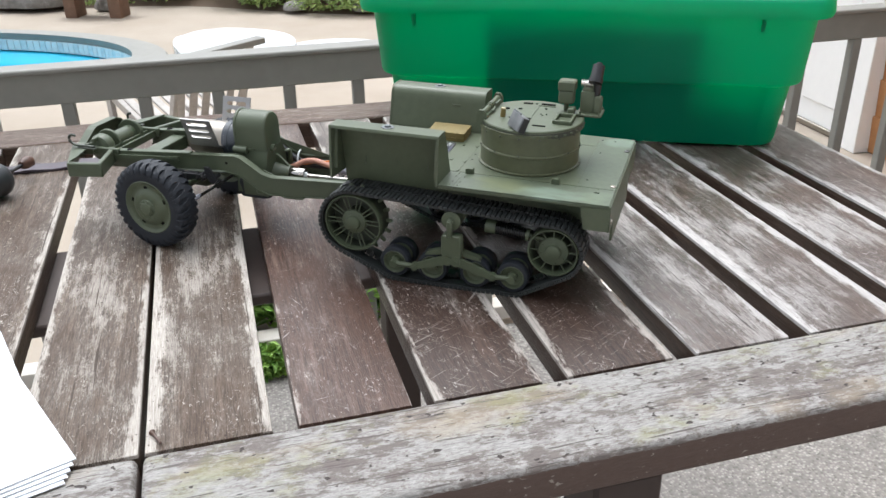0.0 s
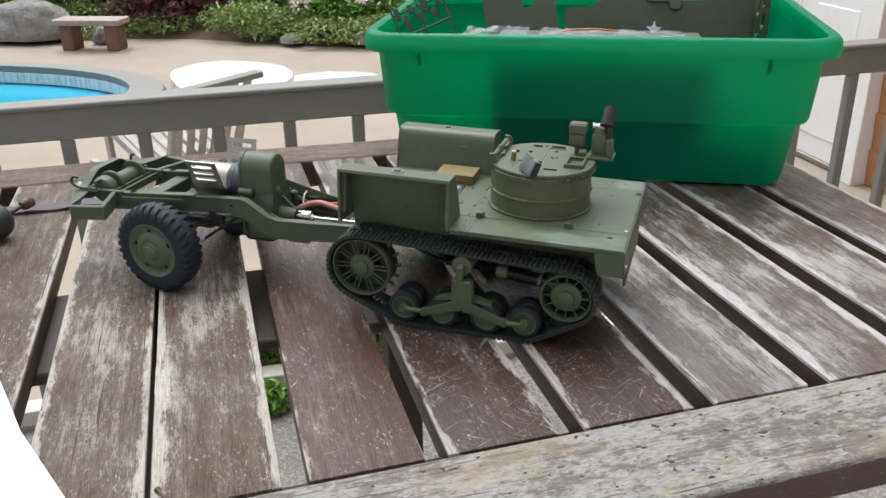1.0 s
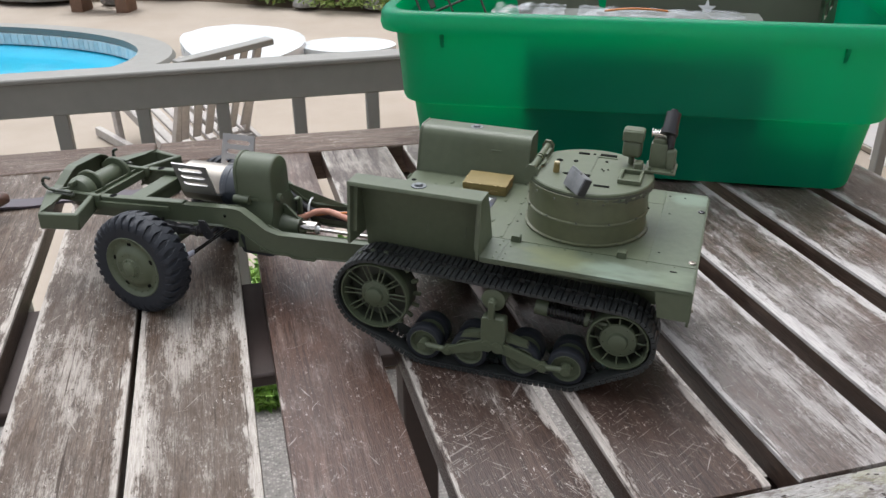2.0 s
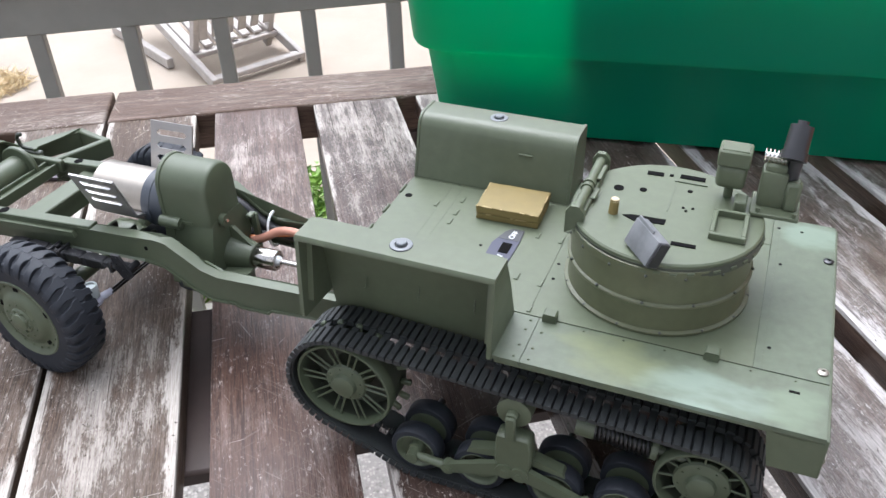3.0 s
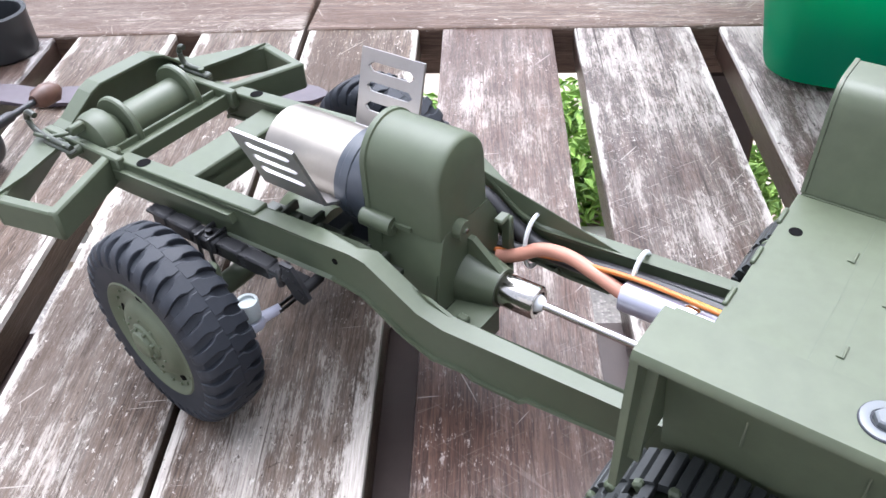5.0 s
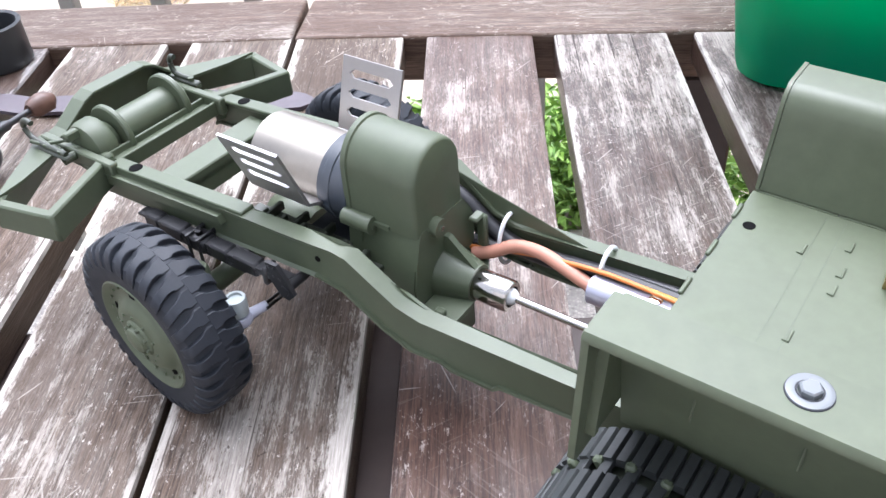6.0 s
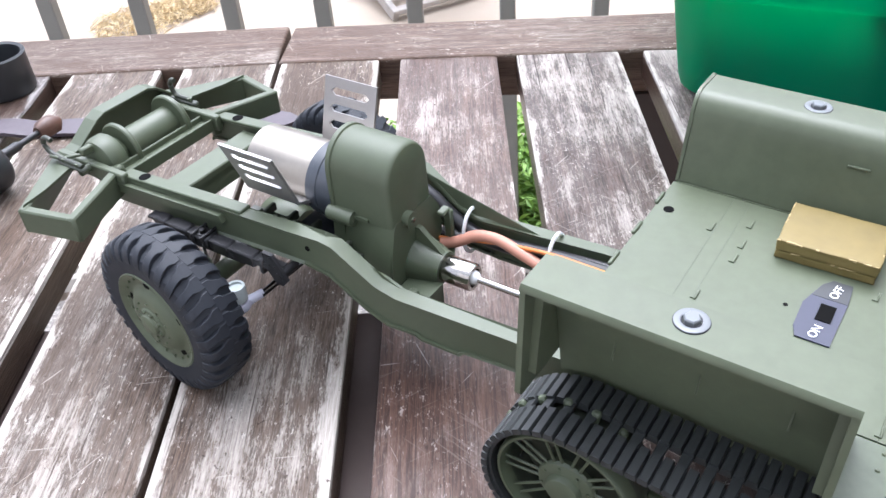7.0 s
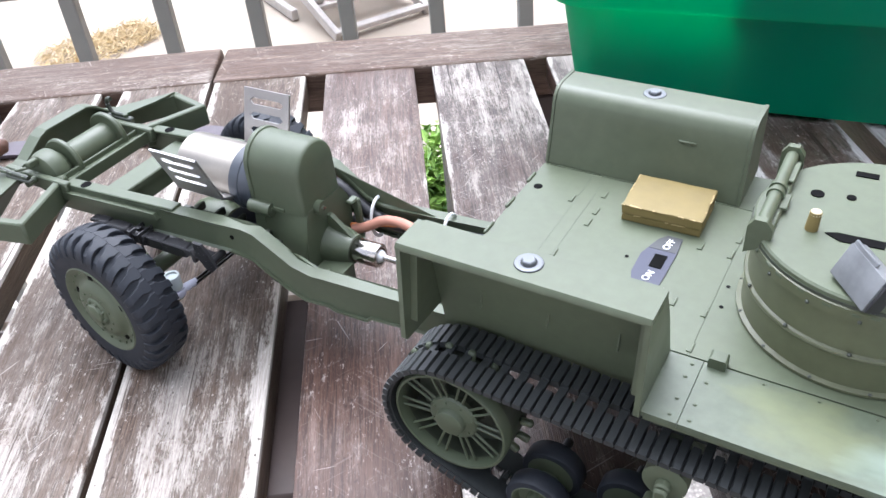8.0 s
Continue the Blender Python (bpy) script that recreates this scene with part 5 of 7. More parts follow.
def turret():
    C = pose(0.4695, 0.0130, 0.1315) @ Matrix.Diagonal((1.05, 1.05, 1, 1))
    bm = B()
    lathe(bm, [(0.0575, 0.0), (0.0585, 0.0008), (0.0585, 0.0022), (0.0562, 0.003), (0.0558, 0.020), (0.0572, 0.0207), (0.0576, 0.0218), (0.0572, 0.0229), (0.0558, 0.0236),
               (0.0558, 0.043), (0.0575, 0.0435), (0.0575, 0.0490), (0.0560, 0.0496), (0.0, 0.0496)], C, 72)
    t = part("turret", bm, plain("yellowed_olive_paint", (0.086, 0.094, 0.052), 0.42, vary=0.20, scale=90, bumps=0.06, dist=0.0001, spec=0.42), veh, "low round turret drum in yellowed olive paint")
    bm = B()
    bmesh.ops.create_icosphere(bm, subdivisions=1, radius=0.0012)
    me = link("bolt_head", bm, M_OLIVED)
    for r, z, n in ((0.0572, 0.0235, 12), (0.0576, 0.002, 14), (0.0575, 0.044, 16)):
        for i in range(n):
            a = 2 * math.pi * i / n
            ob = new("bolt_head", me)
            ob.parent = t
            ob.matrix_basis = C @ Matrix.Translation((r * math.cos(a), r * math.sin(a), z))
    bm = B()
    lathe(bm, [(0.0, 0.0), (0.0565, 0.0), (0.0582, 0.001), (0.0582, 0.0032), (0.0572, 0.0042), (0.0, 0.0042)], C @ pose(0.0005, 0.002, 0.0496), 72)
    lid = part("turret_lid", bm, M_OLIVE, veh)
    # chipped rim ring whose dark colour stands in for shadow under the lid
    bm = B()
    lathe(bm, [(0.0570, -0.0052), (0.0588, -0.0048), (0.0590, -0.0030), (0.0586, 0.0012), (0.0570, 0.0012)], C @ pose(0.0005, 0.002, 0.0496), 72)
    part("lid_rim", bm, M_OLIVED, lid, "worn rim under the lid, coloured dark for its shadow")
    bm = B()
    box(bm, (0, 0, 0), (0.0014, 0.0046, 0.0022), 0.0005)
    me = link("rim_dent", bm, M_OLIVEB)
    rnd = random.Random(7)
    for i in range(34):
        a = 2 * math.pi * (i + rnd.uniform(-0.3, 0.3)) / 34
        ob = new("rim_dent", me)
        ob.parent = lid
        ob.matrix_basis = C @ Matrix.Translation((0.0005 + 0.0589 * math.cos(a), 0.002 + 0.0589 * math.sin(a), 0.0496 - 0.0022 + rnd.uniform(-0.0008, 0.0008))) @ Matrix.Rotation(a, 4, "Z")
    Z = 0.1315 + 0.0496 + 0.0042
    for x, y, sx, sy, a in ((0.4551, 0.0598, 0.0112, 0.0048, 3), (0.4800, 0.0621, 0.0168, 0.0050, 0), (0.4862, -0.0217, 0.0150, 0.0036, 2), (0.4658, 0.0611, 0.0026, 0.0026, 0)):
        bm = B()
        box(bm, (x, y, Z), (sx, sy, 0.0012), 0, Matrix.Rotation(radians(a), 3, "Z"))
        part("slot", bm, M_HOLE, lid, "dark slot")
    bm = B()
    prism(bm, [(0.4445, -0.0005), (0.4520, -0.0048), (0.4715, -0.0030), (0.4718, 0.0030), (0.4500, 0.0018)], "z", Z - 0.0006, Z + 0.0006)
    part("slot", bm, M_HOLE, lid, "dark ragged pointed slot")
    for x, y, r in ((0.4351, 0.0323, 0.0034), (0.4510, 0.0353, 0.0024), (0.4808, 0.0439, 0.0017), (0.4796, 0.0215, 0.0010), (0.4856, 0.0223, 0.0010), (0.4818, 0.0180, 0.0010)):
        bm = B()
        cyl(bm, (x, y, Z - 0.0006), (x, y, Z + 0.0006), r, seg=14)
        part("lid_hole", bm, M_HOLE, lid, "small dark hole")
    bm = B()
    box(bm, (0.4705, 0.0340, Z + 0.0002), (0.0007, 0.040, 0.0006))
    box(bm, (0.4800, 0.0545, Z + 0.0003), (0.0215, 0.0014, 0.0010))
    part("panel_line", bm, M_OLIVEB, lid)
    # long pivot block on the front edge
    bm = B()
    for y0, y1 in ((-0.018, -0.014), (0.056, 0.060)):
        prism(bm, [(0.4110, Z - 0.010), (0.4110, Z + 0.006), (0.4140, Z + 0.0105), (0.4195, Z + 0.0105), (0.423, Z + 0.006), (0.423, Z - 0.003)], "y", y0, y1)
    cyl(bm, (0.4170, -0.015, Z + 0.005), (0.4170, 0.057, Z + 0.005), 0.0034, seg=16)
    for y in (0.016, 0.022):
        cyl(bm, (0.4170, y - 0.0016, Z + 0.005), (0.4170, y + 0.0016, Z + 0.005), 0.0044, seg=16)
    box(bm, (0.4205, 0.040, Z + 0.005), (0.005, 0.020, 0.0016), 0.0004)
    box(bm, (0.4225, 0.014, Z + 0.003), (0.004, 0.014, 0.0016), 0.0004)
    box(bm, (0.4190, 0.021, Z + 0.001), (0.007, 0.074, 0.004), 0.0008)
    part("pivot_block", bm, M_OLIVE, t)
    bm = B()
    cyl(bm, (0.4380, 0.0005, Z - 0.001), (0.4385, 0.0010, Z + 0.0100), 0.0032, 0.0029, seg=14)
    peg = part("wooden_peg", bm, M_BALSA, t, "short pale wooden peg")
    bm = B()
    lathe(bm, [(0, 0.0005), (0.0012, 0.0007), (0.0024, 0.0003), (0.0029, -0.0006), (0.0030, -0.0014)], pose(0.4385, 0.0010, Z + 0.0101), 14)
    part("cut_end", bm, plain("pale_end_grain", (0.46, 0.40, 0.26), 0.7, vary=0.2, scale=300), peg, "pale cut end grain")
    # hinged smoky flap
    bm = B()
    box(bm, (0, 0, 0), (0.0178, 0.0262, 0.0088), 0.0010, seg=2)
    box(bm, (0.0096, 0.004, 0.0030), (0.0030, 0.0170, 0.0016), 0.0004)
    fl = part("flap", bm, M_GREYPL, veh, "tilted smoky grey plastic flap", m=pose(0.4660, -0.0385, Z + 0.0082, 11.7, -67.9, 29.6))
    bm = B()
    box(bm, (0, -0.0138, -0.0004), (0.0170, 0.0016, 0.0078), 0.0004)
    part("flap_edge", bm, M_BLACK, fl)
    # gun mount
    g = new("gun_mount")
    g.parent = veh
    tagged(g, "olive gun mount with dark round sight")
    G = Matrix.Translation((0.0195, 0.022, 0))
    def gpart(name, bm, mat, label=""):
        bmesh.ops.transform(bm, matrix=G, verts=bm.verts)
        return part(name, bm, mat, g, label)
    bm = B()
    for x, y, sx, sy in ((0.4905, -0.0295, 0.022, 0.003), (0.4905, -0.0005, 0.022, 0.003), (0.4810, -0.015, 0.003, 0.026), (0.5000, -0.015, 0.003, 0.026)):
        box(bm, (x, y, Z + 0.0022), (sx, sy, 0.0044), 0.0005)
    gpart("mount_frame", bm, M_OLIVE)
    bm = B()
    box(bm, (0.494, 0.010, Z + 0.004), (0.008, 0.012, 0.010), 0.001)
    cyl(bm, (0.4850, 0.024, Z + 0.001), (0.4850, 0.024, Z + 0.012), 0.0030, seg=14)
    box(bm, (0.4850, 0.024, Z + 0.0180), (0.019, 0.015, 0.017), 0.0045, seg=3)
    box(bm, (0.4850, 0.024, Z + 0.0315), (0.0205, 0.0165, 0.0110), 0.0010)
    box(bm, (0.4850, 0.024, Z + 0.0372), (0.0170, 0.0130, 0.0012), 0.0004)
    gpart("cradle", bm, M_OLIVE)
    bm = B()
    box(bm, (0.515, 0.018, Z + 0.0022), (0.030, 0.028, 0.003), 0.0006)
    box(bm, (0.5110, 0.021, Z + 0.0155), (0.0165, 0.015, 0.026), 0.003, seg=2)
    box(bm, (0.5110, 0.021, Z + 0.0300), (0.0130, 0.011, 0.006), 0.0015)
    box(bm, (0.5235, 0.017, Z + 0.0130), (0.0095, 0.010, 0.021), 0.002)
    gpart("receiver", bm, M_OLIVE)
    for x in (0.505, 0.527):
        for y in (0.006, 0.030):
            bm = B()
            cyl(bm, (x, y, Z + 0.003), (x, y, Z + 0.0065), 0.0016, seg=8)
            gpart("bolt", bm, M_OLIVE)
    bm = B()
    for k in range(6):
        lathe(bm, [(0.0022, 0.0), (0.0043, 0.0003), (0.0046, 0.0008), (0.0043, 0.0013), (0.0022, 0.0016), (0.0022, 0.0026)], Matrix.Translation((0.5020 + 0.0024 * k, 0.021, Z + 0.0365)) @ AX, 14)
    gpart("ribbed_spring", bm, M_CHROME, "bright ribbed spring")
    bm = B()
    cyl(bm, (0.520, 0.021, Z + 0.018), (0.5215, 0.020, Z + 0.042), 0.0045, seg=14)
    cyl(bm, (0.5190, 0.0165, Z + 0.0430), (0.5200, 0.0260, Z + 0.0570), 0.0074, 0.0070, seg=28)
    cyl(bm, (0.5187, 0.0138, Z + 0.0390), (0.5190, 0.0168, Z + 0.0435), 0.0082, seg=28)
    cyl(bm, (0.5200, 0.0260, Z + 0.0568), (0.5202, 0.0278, Z + 0.0595), 0.0034, seg=14)
    gpart("sight", bm, M_BLACK, "dark round sight barrel")


front = set(veh.children)
hull()
turret()
for ob in veh.children:
    if ob not in front:
        ob.matrix_basis = PITCH @ ob.matrix_basis


# ---- running gear ----
def hull_path(circles, n=720):
    pts = []
    for cx, cz, r in circles:
        for i in range(n):
            a = 2 * math.pi * i / n
            pts.append((cx + r * math.cos(a), cz + r * math.sin(a)))
    pts = sorted(set(pts))
    def half(ps):
        out = []
        for p in ps:
            while len(out) > 1 and (out[-1][0] - out[-2][0]) * (p[1] - out[-2][1]) - (out[-1][1] - out[-2][1]) * (p[0] - out[-2][0]) <= 0:
                out.pop()
            out.append(p)
        return out[:-1]
    ring = half(pts) + half(pts[::-1])
    return ring


SPROCKET, IDLER = (0.2825, 0.0680), (0.5245, 0.0620)
BOGIE = [(0.3350, 0.0245), (0.3820, 0.0240), (0.4345, 0.0240), (0.4790, 0.0245)]


def resample(ring, count):
    P = [Vector((x, 0, z)) for x, z in ring]
    P.append(P[0])
    L = [0]
    for a, b in zip(P, P[1:]):
        L.append(L[-1] + (b - a).length)
    out, j = [], 0
    for k in range(count):
        s = L[-1] * k / count
        while L[j + 1] < s:
            j += 1
        t = (s - L[j]) / max(1e-9, L[j + 1] - L[j])
        out.append(P[j].lerp(P[j + 1], t))
    return out, L[-1]


def track(side, yc):
    circ = [(*SPROCKET, 0.0392), (*IDLER, 0.0312), (0.3350, 0.0245, 0.0203), (0.4790, 0.0245, 0.0203)]
    ring = hull_path(circ)
    N = 128
    pts, length = resample(ring, N)
    t = new("track")
    t.parent = veh
    t.matrix_basis = pose(0, yc, 0)
    tagged(t, "black rubber block track")
    bm = B()
    fine, _ = resample(ring, 192)
    n = len(fine)
    for lo, hi in ((-0.0185, -0.0040), (0.0040, 0.0185)):
        rows = []
        for i, p in enumerate(fine):
            d = (fine[(i + 1) % n] - fine[i - 1]).normalized()
            out = Vector((d.z, 0, -d.x))
            rows.append([bm.verts.new(p + out * o + Vector((0, y, 0))) for o, y in ((-0.0010, lo), (0.0008, lo), (0.0008, hi), (-0.0010, hi))])
        for i in range(n):
            a, b = rows[i], rows[(i + 1) % n]
            for k in range(4):
                bm.faces.new((a[k], a[(k + 1) % 4], b[(k + 1) % 4], b[k]))
    part("band", bm, M_TRACK, t)
    pitch = length / N
    shapes = []
    for bridged in (True, False):
        bm = B()
        for y0, y1 in ((-0.0205, -0.0036), (0.0036, 0.0205)):
            prism(bm, [(-pitch * 0.44, 0.0004), (-pitch * 0.41, 0.0030), (-pitch * 0.34, 0.0037), (pitch * 0.34, 0.0037), (pitch * 0.41, 0.0030), (pitch * 0.44, 0.0004)], "y", y0, y1)
        if bridged:
            box(bm, (0, 0, 0.0008), (pitch * 0.86, 0.0084, 0.0024), 0.0003)
            prism(bm, [(-0.0016, -0.001), (0.0016, -0.001), (0.0007, -0.0075), (-0.0007, -0.0075)], "y", -0.0015, 0.0015)
        shapes.append(link("track_link", bm, M_TRACK))
    for i, p in enumerate(pts):
        d = (pts[(i + 1) % N] - pts[i - 1]).normalized()
        out = Vector((d.z, 0, -d.x))
        yv = out.cross(d)
        m = Matrix((d, yv, out)).transposed().to_4x4()
        ob = new("track_link", shapes[i % 2])
        ob.parent = t
        ob.matrix_basis = Matrix.Translation(p) @ m


def spoked(name, c, r, yc, side, spokes, hub, paired, teeth=0):
    """A drive or idler wheel: deep rim, thin spokes round a broad bolted hub plate; hub: the plate's radius."""
    w = new(name)
    w.parent = veh
    T = Matrix.Rotation(radians(90 if side < 0 else -90), 4, "X")
    w.matrix_basis = pose(c[0], yc, c[1])
    bm = B()
    lathe(bm, [(r, 0.009), (r, 0.0158), (r - 0.0008, 0.0170), (r - 0.0022, 0.0170), (r - 0.0026, 0.0150), (r - 0.0032, 0.0095)], T, 56)
    part("rim", bm, M_OLIVEB, w)
    # sleeve, back hub and web are darker olive to paint the dish's shade
    bm = B()
    lathe(bm, [(r - 0.0032, 0.0095), (r - 0.0042, -0.010), (r - 0.0006, -0.012), (r - 0.0006, 0.0092)], T, 48)
    part("inner_sleeve", bm, M_OLIVED, w)
    bm = B()
    lathe(bm, [(0, 0.0182), (0.0062, 0.0182), (0.0084, 0.0174), (0.0090, 0.0160), (0.0094, 0.0142), (hub * 0.72, 0.0138), (hub - 0.0010, 0.0128), (hub, 0.0112), (hub - 0.0006, 0.0085), (0, 0.0085)], T, 40)
    part("hub", bm, M_OLIVEB, w)
    bm = B()
    cyl(bm, (0, 0, 0), (0, side * 0.0012, 0), 0.0009, 0.0007, seg=6)
    me = link("hub_bolt", bm, M_OLIVEB)
    for i in range(8):
        a = 2 * math.pi * (i + 0.3) / 8
        ob = new("hub_bolt", me)
        ob.parent = w
        ob.matrix_basis = pose(hub * 0.80 * math.cos(a), side * 0.0130, hub * 0.80 * math.sin(a))
    for face, thick in ((0.0112, 0.00075), (-0.0060, 0.0008)):
        for i in range(spokes):
            for off in ((-0.085, 0.085) if paired else (0.0,)):
                a = 2 * math.pi * (i + (0.5 if face < 0 else 0)) / spokes
                bm = B()
                p = Vector(((hub - 0.001) * math.cos(a + off * 1.7), side * face, (hub - 0.001) * math.sin(a + off * 1.7)))
                q = Vector(((r - 0.003) * math.cos(a + off), side * (face + 0.001), (r - 0.003) * math.sin(a + off)))
                cyl(bm, p, q, thick * 1.15, thick, seg=6)
                part("spoke", bm, M_OLIVEB, w)
    bm = B()
    lathe(bm, [(hub + 0.001, -0.0070), (hub * 0.7, 0.0085), (0.0, 0.0085)], T, 32)
    part("back_hub", bm, M_OLIVED, w)
    bm = B()
    lathe(bm, [(r - 0.0042, -0.0062), (r - 0.0042, -0.0042), (hub * 0.8, -0.0032), (hub * 0.8, -0.0062)], T, 40)
    part("web_disc", bm, M_OLIVED, w)
    if teeth:
        bm = B()
        for i in range(teeth):
            a = 2 * math.pi * i / teeth
            box(bm, ((r + 0.003) * math.cos(a), side * -0.003, (r + 0.003) * math.sin(a)), (0.008, 0.004, 0.0045), 0.001, Matrix.Rotation(-a, 3, "Y"))
        part("teeth", bm, M_OLIVEB, w)


def road_wheel(c, yc, side):
    w = new("road_wheel")
    w.parent = veh
    T = Matrix.Rotation(radians(90 if side < 0 else -90), 4, "X")
    w.matrix_basis = pose(c[0], yc, c[1])
    for o in (0.0115, -0.0115):
        bm = B()
        lathe(bm, [(0.0145, o - 0.0062), (0.0178, o - 0.0058), (0.0187, o - 0.0045), (0.0187, o + 0.0045), (0.0178, o + 0.0058), (0.0145, o + 0.0062)], T, 32)
        part("tyre", bm, M_TYRE, w)
    bm = B()
    lathe(bm, [(0.0150, 0.0172), (0.0138, 0.0178), (0.0128, 0.0168), (0.0118, 0.0130), (0.0060, 0.0120), (0.0055, 0.0165), (0, 0.0172)], T, 32)
    lathe(bm, [(0.0150, 0.006), (0.006, 0.004), (0.006, -0.004), (0.0150, -0.006)], T, 32)
    part("disc", bm, M_OLIVE, w)


def bogie(side, yc):
    y0 = yc + side * 0.020
    yo = yc + side * 0.0245
    b = new("bogie")
    b.parent = veh
    tagged(b, "olive suspension bogie with arms")
    bm = B()
    x = 0.4080
    prism(bm, [(x - 0.0105, 0.040), (x - 0.0125, 0.048), (x - 0.0115, 0.0695), (x - 0.0095, 0.0710), (x + 0.0095, 0.0710), (x + 0.0115, 0.0695), (x + 0.0125, 0.048), (x + 0.0105, 0.040)],
          "y", min(yo, yo - side * 0.012), max(yo, yo - side * 0.012))
    bmesh.ops.bevel(bm, geom=bm.edges[:], offset=0.0012, segments=1, affect="EDGES")
    part("bogie_body", bm, M_OLIVE, b)
    bm = B()
    for sgn in (-1, 1):
        cyl(bm, (x + sgn * 0.0052, yo + side * 0.0015, 0.039), (x + sgn * 0.0052, yo - side * 0.009, 0.039), 0.0060, seg=18)
        cyl(bm, (x + sgn * 0.0052, yo + side * 0.0025, 0.039), (x + sgn * 0.0052, yo + side * 0.001, 0.039), 0.0022, seg=8)
    part("pivot", bm, M_OLIVE, b)
    for sgn in (-1, 1):
        e = 0.3620 if sgn < 0 else 0.4570
        bm = B()
        xs = x + sgn * 0.0052
        prism(bm, [(xs, 0.0455), (x + sgn * 0.020, 0.0400), (e, 0.0290), (e - sgn * 0.001, 0.0210), (x + sgn * 0.022, 0.0290), (xs, 0.0335)], "y", min(yo, yo - side * 0.004), max(yo, yo - side * 0.004))
        cyl(bm, (e, yo + side * 0.001, 0.0250), (e, yo - side * 0.006, 0.0250), 0.0045, seg=14)
        cyl(bm, (e, yo + side * 0.002, 0.0250), (e, yo + side * 0.001, 0.0250), 0.0018, seg=8)
        part("arm", bm, M_OLIVE, b)
        bm = B()
        wx = 0.3350 if sgn < 0 else 0.4790
        cyl(bm, (e, yo - side * 0.002, 0.0250), (wx, yo - side * 0.0045, 0.0245), 0.0032, seg=10)
        cyl(bm, (wx, yo, 0.0245), (wx, yo - side * 0.012, 0.0245), 0.0045, seg=14)
        part("stub", bm, M_OLIVE, b)
        bm = B()
        prism(bm, [(x + sgn * 0.006, 0.052), (x + sgn * 0.032, 0.044), (x + sgn * 0.034, 0.040), (x + sgn * 0.006, 0.044)], "y", min(yo - side * 0.006, yo - side * 0.014), max(yo - side * 0.006, yo - side * 0.014))
        part("bump_stop", bm, M_OLIVE, b)
    bm = B()
    T = Matrix.Translation((0.4065, yc, 0.0870)) @ Matrix.Rotation(radians(90 if side < 0 else -90), 4, "X")
    lathe(bm, [(0.004, 0.019), (0.0085, 0.019), (0.0115, 0.018), (0.0115, 0.006), (0.009, 0.004), (0.009, -0.004), (0.0115, -0.006), (0.0115, -0.018), (0, -0.018)], T, 28)
    lathe(bm, [(0, 0.0235), (0.003, 0.0235), (0.004, 0.0225), (0.004, 0.018)], T, 16)
    box(bm, (0.4065, yo, 0.079), (0.007, 0.003, 0.020), 0.0012)
    part("return_roller", bm, M_OLIVE, b)
    # coil spring of the idler
    bm = B()
    pts = []
    for i in range(150):
        a = i * 0.55
        pts.append((0.456 + 0.036 * i / 149, yc + side * 0.006 + 0.0066 * math.cos(a), 0.0805 - 0.0045 * i / 149 + 0.0066 * math.sin(a)))
    seg = 5
    rings = []
    for i, p in enumerate(pts):
        a = i * 0.55
        c = Vector(p)
        rad = Vector((0, math.cos(a), math.sin(a)))
        rings.append([bm.verts.new(c + 0.0011 * (rad * math.cos(2 * math.pi * k / seg) + Vector((1, 0, 0)) * math.sin(2 * math.pi * k / seg))) for k in range(seg)])
    for a, c in zip(rings, rings[1:]):
        for k in range(seg):
            bm.faces.new((a[k], a[(k + 1) % seg], c[(k + 1) % seg], c[k]))
    part("coil_spring", bm, M_SPRINGY, b, "black coil spring")
    bm = B()
    cyl(bm, (0.445, yc + side * 0.006, 0.0815), (0.457, yc + side * 0.006, 0.0805), 0.0080, seg=16)
    cyl(bm, (0.457, yc + side * 0.006, 0.0805), (0.520, yc + side * 0.006, 0.072), 0.003, seg=10)
    cyl(bm, (0.492, yc + side * 0.006, 0.0762), (0.496, yc + side * 0.006, 0.0757), 0.0075, seg=16)
    part("spring_seat", bm, M_OLIVEB, b)
    for c in BOGIE:
        road_wheel(c, yc, side)


for side, yc in ((-1, -0.0845), (1, 0.0890)):
    track(side, yc)
    spoked("drive_sprocket", SPROCKET, 0.0362, yc, side, 10, 0.0155, True, 18)
    spoked("idler_wheel", IDLER, 0.0290, yc, side, 12, 0.0175, False)
    bogie(side, yc)
bm = B()
for c in (SPROCKET, IDLER):
    cyl(bm, (c[0], -0.085, c[1]), (c[0], 0.089, c[1]), 0.0045, seg=14)
for c in BOGIE:
    cyl(bm, (c[0], -0.085, c[1]), (c[0], -0.05, c[1]), 0.003, seg=10)
    cyl(bm, (c[0], 0.05, c[1]), (c[0], 0.089, c[1]), 0.003, seg=10)
part("axles", bm, M_BLACK, veh)


